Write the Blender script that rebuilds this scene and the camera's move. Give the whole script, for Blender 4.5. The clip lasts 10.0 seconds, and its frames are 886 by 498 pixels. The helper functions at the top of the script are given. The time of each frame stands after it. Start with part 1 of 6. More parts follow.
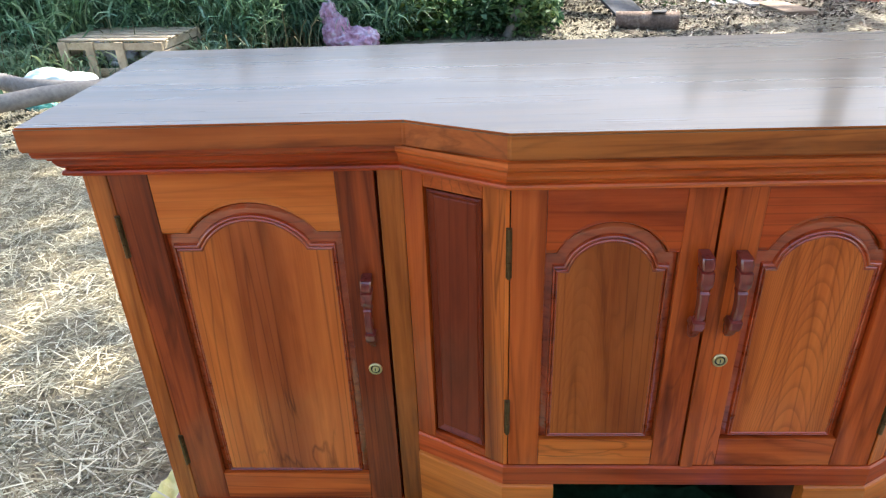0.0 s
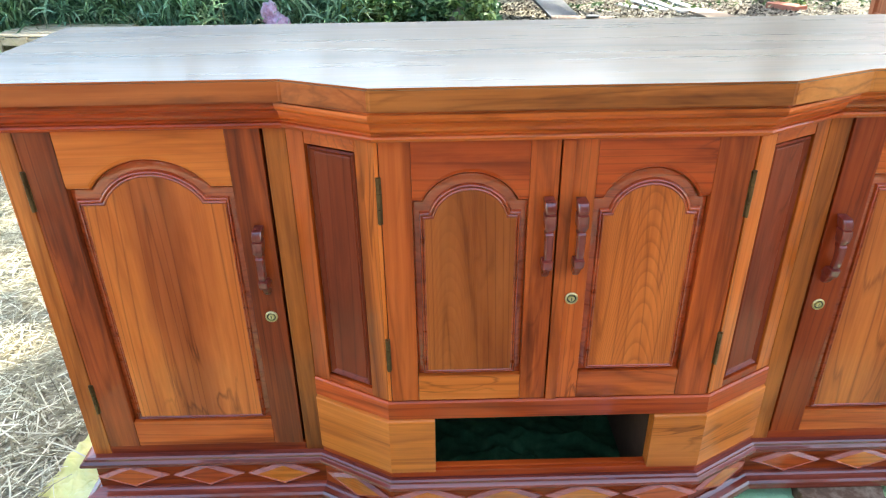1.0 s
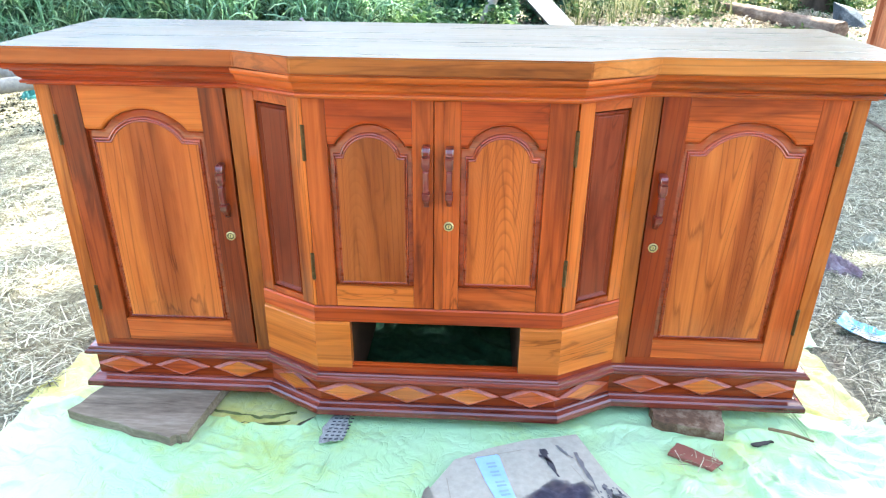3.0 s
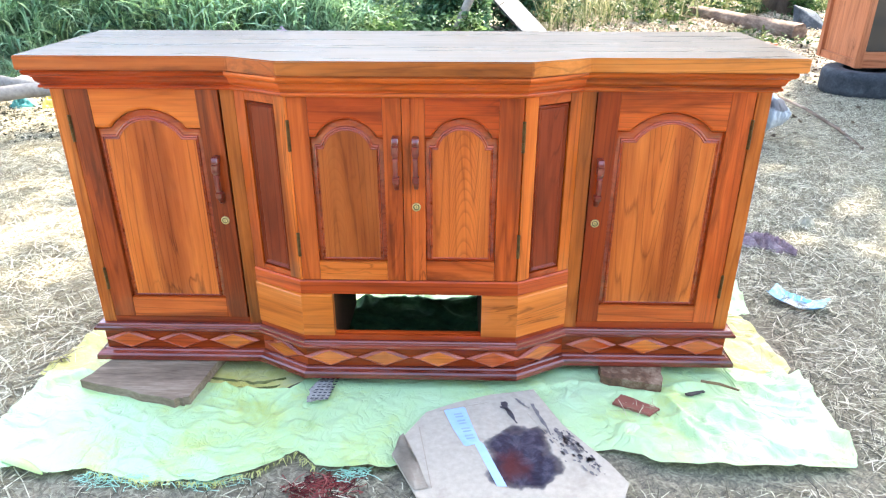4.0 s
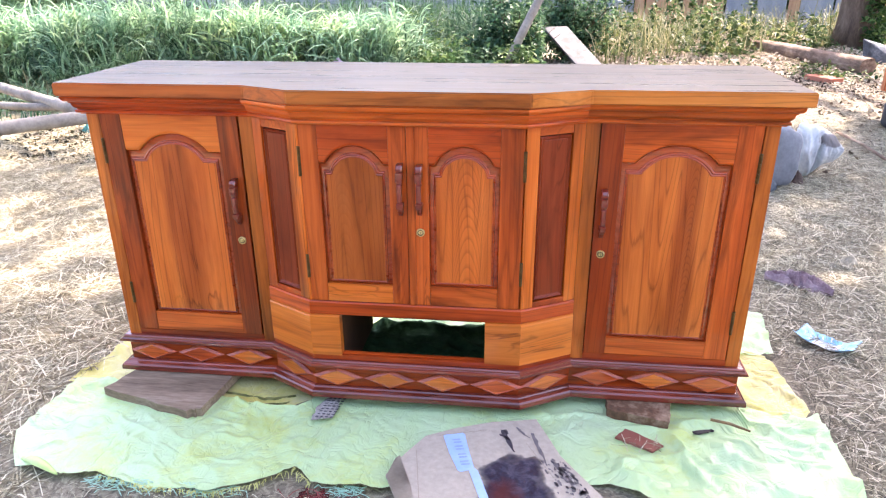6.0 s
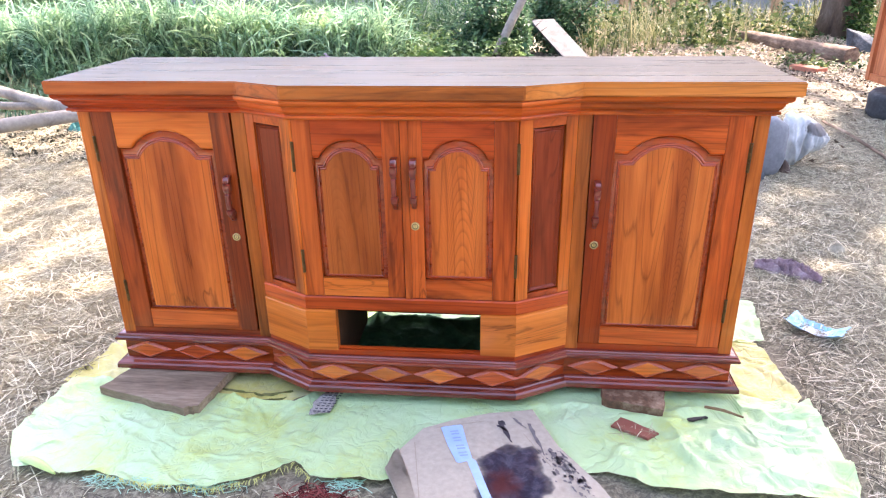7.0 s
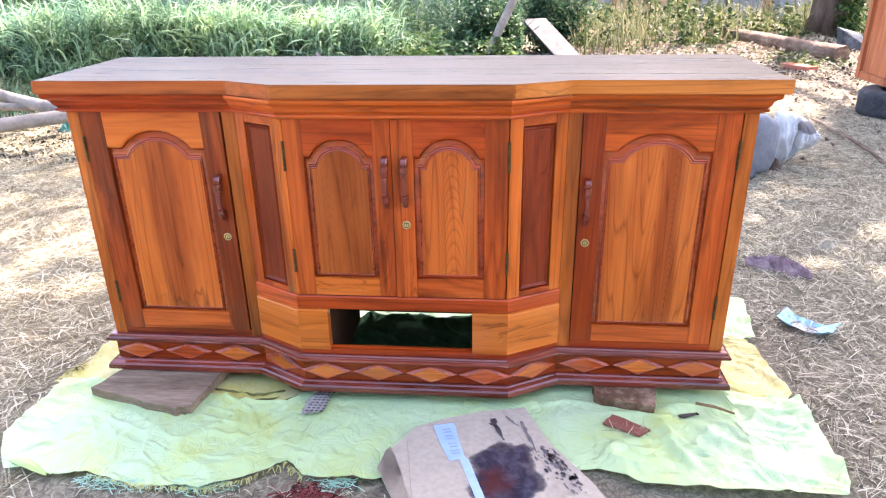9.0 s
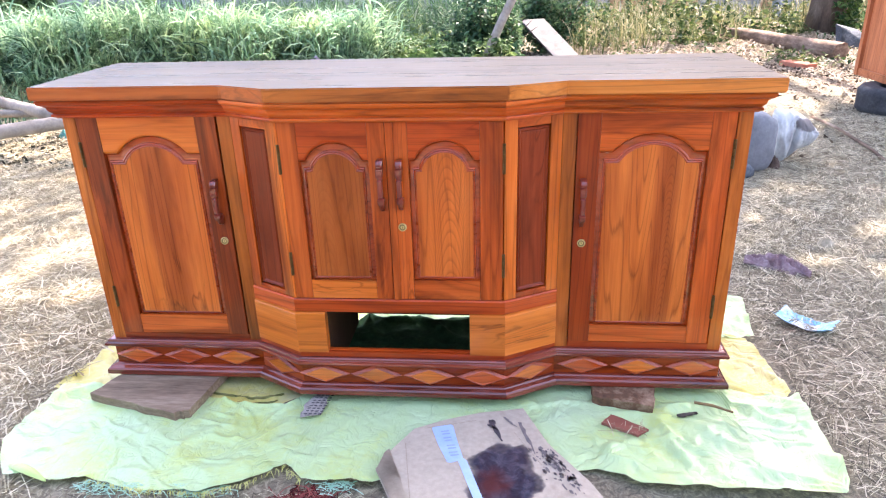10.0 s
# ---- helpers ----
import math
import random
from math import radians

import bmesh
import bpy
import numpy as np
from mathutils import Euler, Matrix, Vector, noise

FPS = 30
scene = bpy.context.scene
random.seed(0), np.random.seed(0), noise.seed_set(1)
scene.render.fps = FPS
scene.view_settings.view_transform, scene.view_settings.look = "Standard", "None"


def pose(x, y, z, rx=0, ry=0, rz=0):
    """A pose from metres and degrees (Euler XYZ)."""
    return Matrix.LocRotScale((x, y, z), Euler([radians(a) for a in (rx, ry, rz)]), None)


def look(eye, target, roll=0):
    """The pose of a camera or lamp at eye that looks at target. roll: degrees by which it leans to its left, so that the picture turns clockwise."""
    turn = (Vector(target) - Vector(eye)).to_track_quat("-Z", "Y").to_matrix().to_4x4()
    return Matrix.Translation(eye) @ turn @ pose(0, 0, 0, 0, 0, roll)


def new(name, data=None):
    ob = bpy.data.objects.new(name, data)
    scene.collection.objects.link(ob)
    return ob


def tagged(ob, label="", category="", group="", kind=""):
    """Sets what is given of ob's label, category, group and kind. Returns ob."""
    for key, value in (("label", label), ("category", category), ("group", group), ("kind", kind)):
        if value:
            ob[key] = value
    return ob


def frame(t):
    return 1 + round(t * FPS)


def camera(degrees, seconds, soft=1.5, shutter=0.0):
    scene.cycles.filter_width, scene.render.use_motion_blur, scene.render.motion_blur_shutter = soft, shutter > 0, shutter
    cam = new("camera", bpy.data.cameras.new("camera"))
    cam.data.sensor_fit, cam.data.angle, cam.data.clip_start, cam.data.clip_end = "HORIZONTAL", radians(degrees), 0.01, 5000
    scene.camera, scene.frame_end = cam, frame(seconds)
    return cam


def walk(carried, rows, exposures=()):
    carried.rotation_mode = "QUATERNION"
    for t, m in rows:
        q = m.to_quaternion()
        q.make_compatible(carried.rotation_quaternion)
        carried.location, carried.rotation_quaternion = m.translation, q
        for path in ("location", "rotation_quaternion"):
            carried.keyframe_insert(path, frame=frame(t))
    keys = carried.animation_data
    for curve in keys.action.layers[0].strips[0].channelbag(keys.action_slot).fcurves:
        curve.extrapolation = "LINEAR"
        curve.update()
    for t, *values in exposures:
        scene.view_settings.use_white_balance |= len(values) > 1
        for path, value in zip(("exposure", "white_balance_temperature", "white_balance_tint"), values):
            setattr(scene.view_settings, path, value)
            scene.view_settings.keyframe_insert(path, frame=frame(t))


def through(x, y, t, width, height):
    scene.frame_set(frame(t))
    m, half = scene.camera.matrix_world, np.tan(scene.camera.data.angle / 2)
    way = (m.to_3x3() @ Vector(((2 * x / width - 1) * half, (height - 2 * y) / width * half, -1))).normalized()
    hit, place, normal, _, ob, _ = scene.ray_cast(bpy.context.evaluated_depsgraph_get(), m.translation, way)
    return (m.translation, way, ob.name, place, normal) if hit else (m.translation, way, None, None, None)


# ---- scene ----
cam = camera(65.7, 10.0, 1.2)

PATH = [
    (0, (-0.351, -0.875, 1.216), (-0.452, 0.883, 0.268), -2.3),
    (0.2, (-0.282, -0.899, 1.2), (-0.433, 0.865, 0.269), -1.8),
    (0.5, (-0.244, -0.925, 1.192), (-0.357, 0.822, 0.224), -1.6),
    (0.7, (-0.221, -0.965, 1.189), (-0.275, 0.801, 0.251), -1.1),
    (1, (-0.219, -1.029, 1.189), (-0.194, 0.739, 0.256), -0.8),
    (1.2, (-0.222, -1.08, 1.203), (-0.209, 0.668, 0.233), -2.2),
    (1.5, (-0.221, -1.151, 1.195), (-0.139, 0.605, 0.241), -2.6),
    (1.7, (-0.201, -1.194, 1.203), (-0.079, 0.576, 0.279), -1.4),
    (2, (-0.166, -1.259, 1.211), (-0.026, 0.539, 0.347), -0.3),
    (2.2, (-0.116, -1.293, 1.212), (-0.021, 0.516, 0.363), -1.3),
    (2.5, (-0.013, -1.346, 1.191), (-0.041, 0.451, 0.313), 0.9),
    (2.7, (0.043, -1.384, 1.19), (-0.013, 0.4, 0.286), 3.5),
    (3, (0.079, -1.468, 1.185), (-0.011, 0.336, 0.326), 0.5),
    (3.2, (0.091, -1.521, 1.193), (0.067, 0.274, 0.312), -0.2),
    (4.3, (0.151, -1.751, 1.224), (0.079, 0.074, 0.408), 0.4),
    (4.5, (0.172, -1.754, 1.222), (0.055, 0.077, 0.428), 0.5),
    (5, (0.26, -1.738, 1.222), (0.085, 0.102, 0.457), 0.4),
    (5.5, (0.297, -1.737, 1.224), (0.07, 0.099, 0.463), -0.3),
    (7, (0.276, -1.753, 1.225), (0.085, 0.079, 0.445), -0.9),
    (7.5, (0.284, -1.753, 1.222), (0.114, 0.08, 0.44), -1.1),
    (8, (0.289, -1.757, 1.223), (0.103, 0.073, 0.438), -1.1),
    (8.5, (0.285, -1.756, 1.222), (0.111, 0.075, 0.435), -1.0),
    (9, (0.284, -1.756, 1.223), (0.11, 0.077, 0.442), -1.0),
    (9.5, (0.286, -1.757, 1.224), (0.109, 0.075, 0.441), -0.9),
    (10, (0.3, -1.755, 1.224), (0.12, 0.079, 0.447), -1.7),
]
walk(cam, [(t, look(eye, target, roll)) for t, eye, target, roll in PATH],
     [(t, stops, kelvin, tint) for t, stops, kelvin, tint in ((0.0, 2.25, 6350, 10), (0.5, 2.66, 6620, 6), (1.0, 2.87, 6450, 2), (1.5, 3.17, 6270, -4), (2.0, 3.29, 6000, -7), (2.5, 3.35, 6000, -5), (3.2, 3.38, 6280, 4),
                                                              (4.5, 3.17, 6820, 16), (5.0, 3.06, 6980, 25), (5.5, 3.02, 6980, 26), (8.0, 3.04, 6980, 26), (10.0, 3.04, 6980, 26))])

# ---- light ----
SUN_AZ, SUN_EL = radians(30), radians(50)
to_sun = Vector((math.sin(SUN_AZ) * math.cos(SUN_EL), math.cos(SUN_AZ) * math.cos(SUN_EL), math.sin(SUN_EL)))
world = bpy.data.worlds.new("sky")
scene.world = world
world.use_nodes = True
wn = world.node_tree
sky = wn.nodes.new("ShaderNodeTexSky")
sky.sky_type = "NISHITA"
sky.sun_disc = False
sky.sun_elevation, sky.sun_rotation = SUN_EL, SUN_AZ
sky.air_density, sky.dust_density, sky.ozone_density = 1.0, 2.5, 1.0
wn.links.new(sky.outputs[0], wn.nodes["Background"].inputs[0])
wn.nodes["Background"].inputs[1].default_value = 0.15
sun = new("sun", bpy.data.lights.new("sun", "SUN"))
sun.data.energy, sun.data.angle, sun.data.color = 3.0, radians(0.53), (1.0, 0.95, 0.86)
sun.matrix_world = look(to_sun * 40, (0, 0, 0))


# ---- materials ----
def mat(name):
    m = bpy.data.materials.new(name)
    m.use_nodes = True
    return m, m.node_tree, m.node_tree.nodes["Principled BSDF"]


def node(nt, kind, **values):
    n = nt.nodes.new(kind)
    for k, v in values.items():
        n.inputs[k.replace("_", " ")].default_value = v
    return n


def ramp(nt, source, stops):
    n = nt.nodes.new("ShaderNodeValToRGB")
    el = n.color_ramp.elements
    while len(el) < len(stops):
        el.new(0.5)
    for e, (p, c) in zip(el, stops):
        e.position, e.color = p, (*c, 1)
    nt.links.new(source, n.inputs[0])
    return n.outputs[0]


def mixed(nt, fac, a, b, blend="MIX"):
    n = nt.nodes.new("ShaderNodeMix")
    n.data_type, n.blend_type = "RGBA", blend
    for socket, v in ((n.inputs[0], fac), (n.inputs[6], a), (n.inputs[7], b)):
        if hasattr(v, "links"):
            nt.links.new(v, socket)
        else:
            socket.default_value = v if isinstance(v, (int, float)) else (*v, 1)
    return n.outputs[2]


def math_node(nt, op, a, b=0.0):
    n = nt.nodes.new("ShaderNodeMath")
    n.operation = op
    for socket, v in zip(n.inputs, (a, b)):
        if hasattr(v, "links"):
            nt.links.new(v, socket)
        else:
            socket.default_value = v
    return n.outputs[0]


def coords(nt, scale=(1, 1, 1), vary=True, turn=(0, 0, 0)):
    """Object coordinates, moved by each object's own random number and stretched."""
    tc = nt.nodes.new("ShaderNodeTexCoord")
    out = tc.outputs["Object"]
    if vary:
        info = nt.nodes.new("ShaderNodeObjectInfo")
        mul = nt.nodes.new("ShaderNodeVectorMath")
        mul.operation = "MULTIPLY"
        nt.links.new(info.outputs["Random"], mul.inputs[0])
        mul.inputs[1].default_value = (7.3, 11.9, 17.7)
        add = nt.nodes.new("ShaderNodeVectorMath")
        add.operation = "ADD"
        nt.links.new(out, add.inputs[0])
        nt.links.new(mul.outputs[0], add.inputs[1])
        out = add.outputs[0]
    mp = nt.nodes.new("ShaderNodeMapping")
    mp.inputs["Scale"].default_value = scale
    mp.inputs["Rotation"].default_value = turn
    nt.links.new(out, mp.inputs[0])
    return mp.outputs[0]


def noise_tex(nt, vec, scale, detail=4, rough=0.55, distortion=0.0):
    n = node(nt, "ShaderNodeTexNoise", Scale=scale, Detail=detail, Roughness=rough, Distortion=distortion)
    nt.links.new(vec, n.inputs["Vector"])
    return n.outputs["Fac"]


def bump(nt, bsdf, height, strength, distance=0.002):
    b = node(nt, "ShaderNodeBump", Strength=strength, Distance=distance)
    nt.links.new(height, b.inputs["Height"])
    nt.links.new(b.outputs[0], bsdf.inputs["Normal"])


def wood(name, dark, mid, light, axis="Z", rough=0.34, rings=10.0, stain=0.5, coat=0.42, ring_share=0.12, ring_size=3.0, coat_rough=0.10, warm=0.92):
    """Varnished timber: fine fibres and growth rings drawn out along one axis, and broad smoky stains."""
    m, nt, bs = mat(name)
    dark, mid, light = [(c[0], c[1] * warm, c[2]) for c in (dark, mid, light)]
    unit = {"X": (0, 1, 1), "Y": (1, 0, 1), "Z": (1, 1, 0)}[axis]

    def drawn(k):
        return coords(nt, tuple(u if u else k for u in unit))
    streak = noise_tex(nt, drawn(0.012), 210, 4, 0.6)
    medium = noise_tex(nt, drawn(0.03), 60, 4, 0.6, 0.3)
    broad = noise_tex(nt, drawn(0.035), ring_size * 2.2, 2, 0.4, 0.25)
    cloud = noise_tex(nt, drawn(0.13), 11, 4, 0.6, 0.7)
    tone = math_node(nt, "ADD", math_node(nt, "MULTIPLY", streak, 0.16), math_node(nt, "MULTIPLY", medium, 0.26))
    tone = math_node(nt, "ADD", tone, math_node(nt, "MULTIPLY", cloud, 0.58))
    col = ramp(nt, tone, [(0.35, dark), (0.47, mid), (0.62, light)])
    ring = math_node(nt, "FRACT", math_node(nt, "ADD", math_node(nt, "MULTIPLY", broad, rings * 2.2), math_node(nt, "MULTIPLY", medium, 0.5)))
    d1, d2 = 1 - ring_share * 2.6, 1 - ring_share * 0.9
    lines = ramp(nt, ring, [(0.0, (d2, d2, d2)), (0.05, (d1, d1 * 0.95, d1 * 0.95)), (0.16, (1, 1, 1)), (0.9, (1.03, 1.03, 1.03)), (1.0, (d2, d2, d2))])
    col = mixed(nt, 1.0, col, lines, "MULTIPLY")
    vein = noise_tex(nt, drawn(0.14), 16, 3, 0.5, 1.4)
    vein = math_node(nt, "ABSOLUTE", math_node(nt, "SUBTRACT", vein, 0.5))
    vein = ramp(nt, vein, [(0.0, (1, 1, 1)), (0.03, (0, 0, 0))])
    where = ramp(nt, noise_tex(nt, drawn(0.4), 5.0, 2, 0.5), [(0.57, (0, 0, 0)), (0.69, (0.65, 0.65, 0.65))])
    col = mixed(nt, math_node(nt, "MULTIPLY", vein, where), col, tuple(c * 0.35 for c in dark))
    patch = noise_tex(nt, drawn(0.11), 10, 5, 0.66, 0.8)
    blot = ramp(nt, patch, [(0.50, (1.03, 1.03, 1.03)), (0.59, (1 - stain * 0.55, 1 - stain * 0.62, 1 - stain * 0.62)), (0.69, (1 - stain * 1.15, 1 - stain * 1.25, 1 - stain * 1.25))])
    col = mixed(nt, 1.0, col, blot, "MULTIPLY")
    info = nt.nodes.new("ShaderNodeObjectInfo")
    hsv = node(nt, "ShaderNodeHueSaturation")
    nt.links.new(math_node(nt, "MULTIPLY_ADD", info.outputs["Random"], 0.30), hsv.inputs["Value"])
    hsv.inputs["Value"].links[0].from_node.inputs[2].default_value = 1.12
    nt.links.new(col, hsv.inputs["Color"])
    nt.links.new(hsv.outputs[0], bs.inputs["Base Color"])
    r = math_node(nt, "MULTIPLY_ADD", medium, 0.25)
    r.node.inputs[2].default_value = rough - 0.12
    nt.links.new(r, bs.inputs["Roughness"])
    bs.inputs["Specular IOR Level"].default_value = 0.12
    bs.inputs["Coat Weight"].default_value = coat
    bs.inputs["Coat Roughness"].default_value = coat_rough
    bs.inputs["Coat IOR"].default_value = 1.62 if coat >= 1 else 1.5
    bump(nt, bs, streak, 0.25 if warm < 1.0 else 0.05, 0.0012)
    return m


def mottled(name, stops, scale=6.0, rough=0.8, bumpy=0.4, fine=60.0, depth=0.004, metal=0.0, stretch=(1, 1, 1), vary=True, spread=0.35):
    """A dull surface with variation at two scales."""
    m, nt, bs = mat(name)
    v = coords(nt, stretch, vary)
    big = noise_tex(nt, v, scale, 5, 0.6, 0.3)
    small = noise_tex(nt, v, fine, 3, 0.65)
    tone = math_node(nt, "ADD", math_node(nt, "MULTIPLY", big, 1 - spread), math_node(nt, "MULTIPLY", small, spread))
    n = len(stops) - 1
    col = ramp(nt, tone, [(0.3 + 0.4 * i / n, c) for i, c in enumerate(stops)])
    nt.links.new(col, bs.inputs["Base Color"])
    bs.inputs["Roughness"].default_value = rough
    bs.inputs["Metallic"].default_value = metal
    if rough > 0.65:
        bs.inputs["Specular IOR Level"].default_value = 0.15
    bump(nt, bs, tone, bumpy, depth)
    return m


def leafy(name, a, b, c, rough=0.5, through=0.35, patchy=0.0):
    """Leaves or blades: each island its own green, some light passing through."""
    m, nt, bs = mat(name)
    geo = nt.nodes.new("ShaderNodeNewGeometry")
    col = ramp(nt, geo.outputs["Random Per Island"], [(0.0, a), (0.5, b), (1.0, c)])
    if patchy:
        broad = noise_tex(nt, coords(nt, (1, 1, 0.6), False), patchy, 3, 0.6, 0.6)
        col = mixed(nt, 1.0, col, ramp(nt, broad, [(0.36, (0.60, 0.74, 0.86)), (0.48, (0.92, 1.0, 1.0)), (0.56, (1.02, 1.02, 0.96)), (0.68, (1.18, 1.10, 0.90))]), "MULTIPLY")
    nt.links.new(col, bs.inputs["Base Color"])
    bs.inputs["Specular IOR Level"].default_value = 0.14
    bs.inputs["Roughness"].default_value = rough
    tr = nt.nodes.new("ShaderNodeBsdfTranslucent")
    nt.links.new(col, tr.inputs[0])
    ms = nt.nodes.new("ShaderNodeMixShader")
    ms.inputs[0].default_value = through
    nt.links.new(bs.outputs[0], ms.inputs[1])
    nt.links.new(tr.outputs[0], ms.inputs[2])
    nt.links.new(ms.outputs[0], nt.nodes["Material Output"].inputs[0])
    return m


ORANGE = ((0.22, 0.031, 0.004), (0.42, 0.072, 0.009), (0.55, 0.116, 0.017))
GOLD = ((0.34, 0.066, 0.008), (0.55, 0.125, 0.014), (0.67, 0.180, 0.028))
RUST = ((0.21, 0.026, 0.003), (0.39, 0.052, 0.006), (0.51, 0.084, 0.011))
RED = ((0.14, 0.016, 0.003), (0.32, 0.040, 0.005), (0.45, 0.068, 0.008))
DARK = ((0.060, 0.010, 0.003), (0.17, 0.027, 0.005), (0.34, 0.060, 0.009))
TAN = ((0.30, 0.058, 0.008), (0.43, 0.094, 0.012), (0.52, 0.130, 0.020))
wood_top = wood("top_varnished_wood", (0.068, 0.042, 0.020), (0.102, 0.064, 0.032), (0.136, 0.088, 0.046), "X", 0.30, 8, 0.12, 0.15, ring_share=0.05, coat_rough=0.11, warm=1.0)
nt = wood_top.node_tree
dash = ramp(nt, noise_tex(nt, coords(nt, (0.16, 1, 1), False), 75, 2, 0.5), [(0.66, (1, 1, 1)), (0.76, (0.88, 0.88, 0.88))])
area_ = ramp(nt, noise_tex(nt, coords(nt, (1, 1, 1), False), 3.2, 2, 0.5), [(0.48, (0, 0, 0)), (0.62, (1, 1, 1))])
top_bs = nt.nodes["Principled BSDF"]
old_col = top_bs.inputs["Base Color"].links[0].from_socket
chatter = ramp(nt, noise_tex(nt, coords(nt, (1, 0.10, 1), False), 130, 2, 0.5), [(0.66, (1, 1, 1)), (0.72, (0.72, 0.72, 0.72))])
spots_ = ramp(nt, noise_tex(nt, coords(nt, (1, 1.6, 1), False), 5.5, 2, 0.5), [(0.54, (0, 0, 0)), (0.64, (1, 1, 1))])
worn = mixed(nt, area_, old_col, mixed(nt, 1.0, old_col, dash, "MULTIPLY"))
nt.links.new(mixed(nt, spots_, worn, mixed(nt, 1.0, worn, chatter, "MULTIPLY")), top_bs.inputs["Base Color"])
marks = mixed(nt, 1.0, mixed(nt, area_, (1, 1, 1), dash), mixed(nt, spots_, (1, 1, 1), chatter), "MULTIPLY")
nt.links.new(math_node(nt, "MULTIPLY", marks, 0.22), top_bs.inputs["Coat Weight"])
nt.links.new(math_node(nt, "MULTIPLY", marks, 0.12), top_bs.inputs["Specular IOR Level"])
wood_edge = wood("edge_wood", (0.15, 0.036, 0.005), (0.33, 0.088, 0.012), (0.48, 0.148, 0.024), "X", 0.36, 8, 0.6)
wood_edge_red = wood("red_edge_wood", (0.12, 0.023, 0.004), (0.29, 0.057, 0.008), (0.42, 0.102, 0.017), "X", 0.36, 8, 0.6)
wood_edge_gold = wood("golden_edge_wood", (0.26, 0.070, 0.010), (0.47, 0.145, 0.020), (0.60, 0.215, 0.042), "X", 0.36, 8, 0.4)
wood_orange_v = wood("orange_wood_upright", *ORANGE, "Z", stain=0.5)
wood_orange_h = wood("orange_wood_level", *ORANGE, "X", stain=0.65)
wood_gold_h = wood("golden_wood_level", *GOLD, "X", stain=0.10, ring_share=0.04)
wood_block = wood("golden_block_wood", (0.27, 0.062, 0.008), (0.45, 0.115, 0.013), (0.57, 0.165, 0.026), "X", stain=0.12, ring_share=0.04)
wood_gold_v = wood("golden_wood_upright", *GOLD, "Z", stain=0.35)
wood_red_v = wood("red_wood_upright", *[tuple(c * 0.75 for c in k) for k in RED], "Z", stain=0.6)
wood_red_h = wood("red_wood_level", *RED, "X", stain=0.6)
wood_plinth = wood("plinth_wood", *[tuple(c * 0.72 for c in k) for k in RED], "X", stain=0.6)
wood_rust_h = wood("rust_wood_level", *RUST, "X", stain=0.45)
wood_dark_v = wood("dark_wood_upright", *DARK, "Z", stain=0.4)
wood_olive_v = wood("olive_wood_upright", (0.12, 0.026, 0.004), (0.28, 0.067, 0.008), (0.41, 0.110, 0.015), "Z", stain=0.55)
wood_brown_v = wood("brown_wood_upright", (0.20, 0.048, 0.007), (0.40, 0.098, 0.012), (0.53, 0.155, 0.024), "Z", stain=0.5)
wood_plum_h = wood("plum_wood_level", (0.050, 0.008, 0.005), (0.135, 0.022, 0.010), (0.24, 0.046, 0.022), "X", 0.28, 8, 0.5, 1.0, coat_rough=0.07)
wood_rose_h = wood("rose_wood_level", (0.20, 0.036, 0.014), (0.36, 0.070, 0.026), (0.48, 0.120, 0.050), "X", 0.28, 8, 0.2, 0.7)
wood_plum_v = wood("plum_wood_upright", (0.125, 0.019, 0.006), (0.19, 0.030, 0.008), (0.24, 0.044, 0.013), "Z", 0.34, 8, 0.35, 0.15)
wood_bead = wood("bead_wood", (0.19, 0.026, 0.005), (0.34, 0.050, 0.009), (0.44, 0.080, 0.016), "X", 0.3, 8, 0.3, 1.0, coat_rough=0.06)
wood_handle = wood("handle_wood", (0.06, 0.009, 0.005), (0.135, 0.020, 0.011), (0.21, 0.036, 0.020), "Z", 0.30, 6, 0.3, 1.0, coat_rough=0.05)


def banded_panel(name, x0, x1, bands):
    """Glued-up boards seen as upright bands of different heartwood between x0 and x1."""
    m = wood(name, (0.24, 0.044, 0.007), (0.40, 0.086, 0.013), (0.51, 0.128, 0.023), "Z", rings=16, stain=0.15, ring_share=0.14)
    nt = m.node_tree
    bs = nt.nodes["Principled BSDF"]
    old = bs.inputs["Base Color"].links[0].from_socket
    v = coords(nt, (1, 1, 1), False)
    sep = nt.nodes.new("ShaderNodeSeparateXYZ")
    nt.links.new(v, sep.inputs[0])
    wob = noise_tex(nt, coords(nt, (2, 1, 0.5), False), 5, 3, 0.5, 0.6)
    pos = math_node(nt, "ADD", math_node(nt, "DIVIDE", math_node(nt, "SUBTRACT", sep.outputs[0], x0), x1 - x0),
                    math_node(nt, "MULTIPLY", math_node(nt, "SUBTRACT", wob, 0.5), 0.16))
    tint = ramp(nt, pos, bands)
    nt.links.new(mixed(nt, 1.0, old, tint, "MULTIPLY"), bs.inputs["Base Color"])
    return m


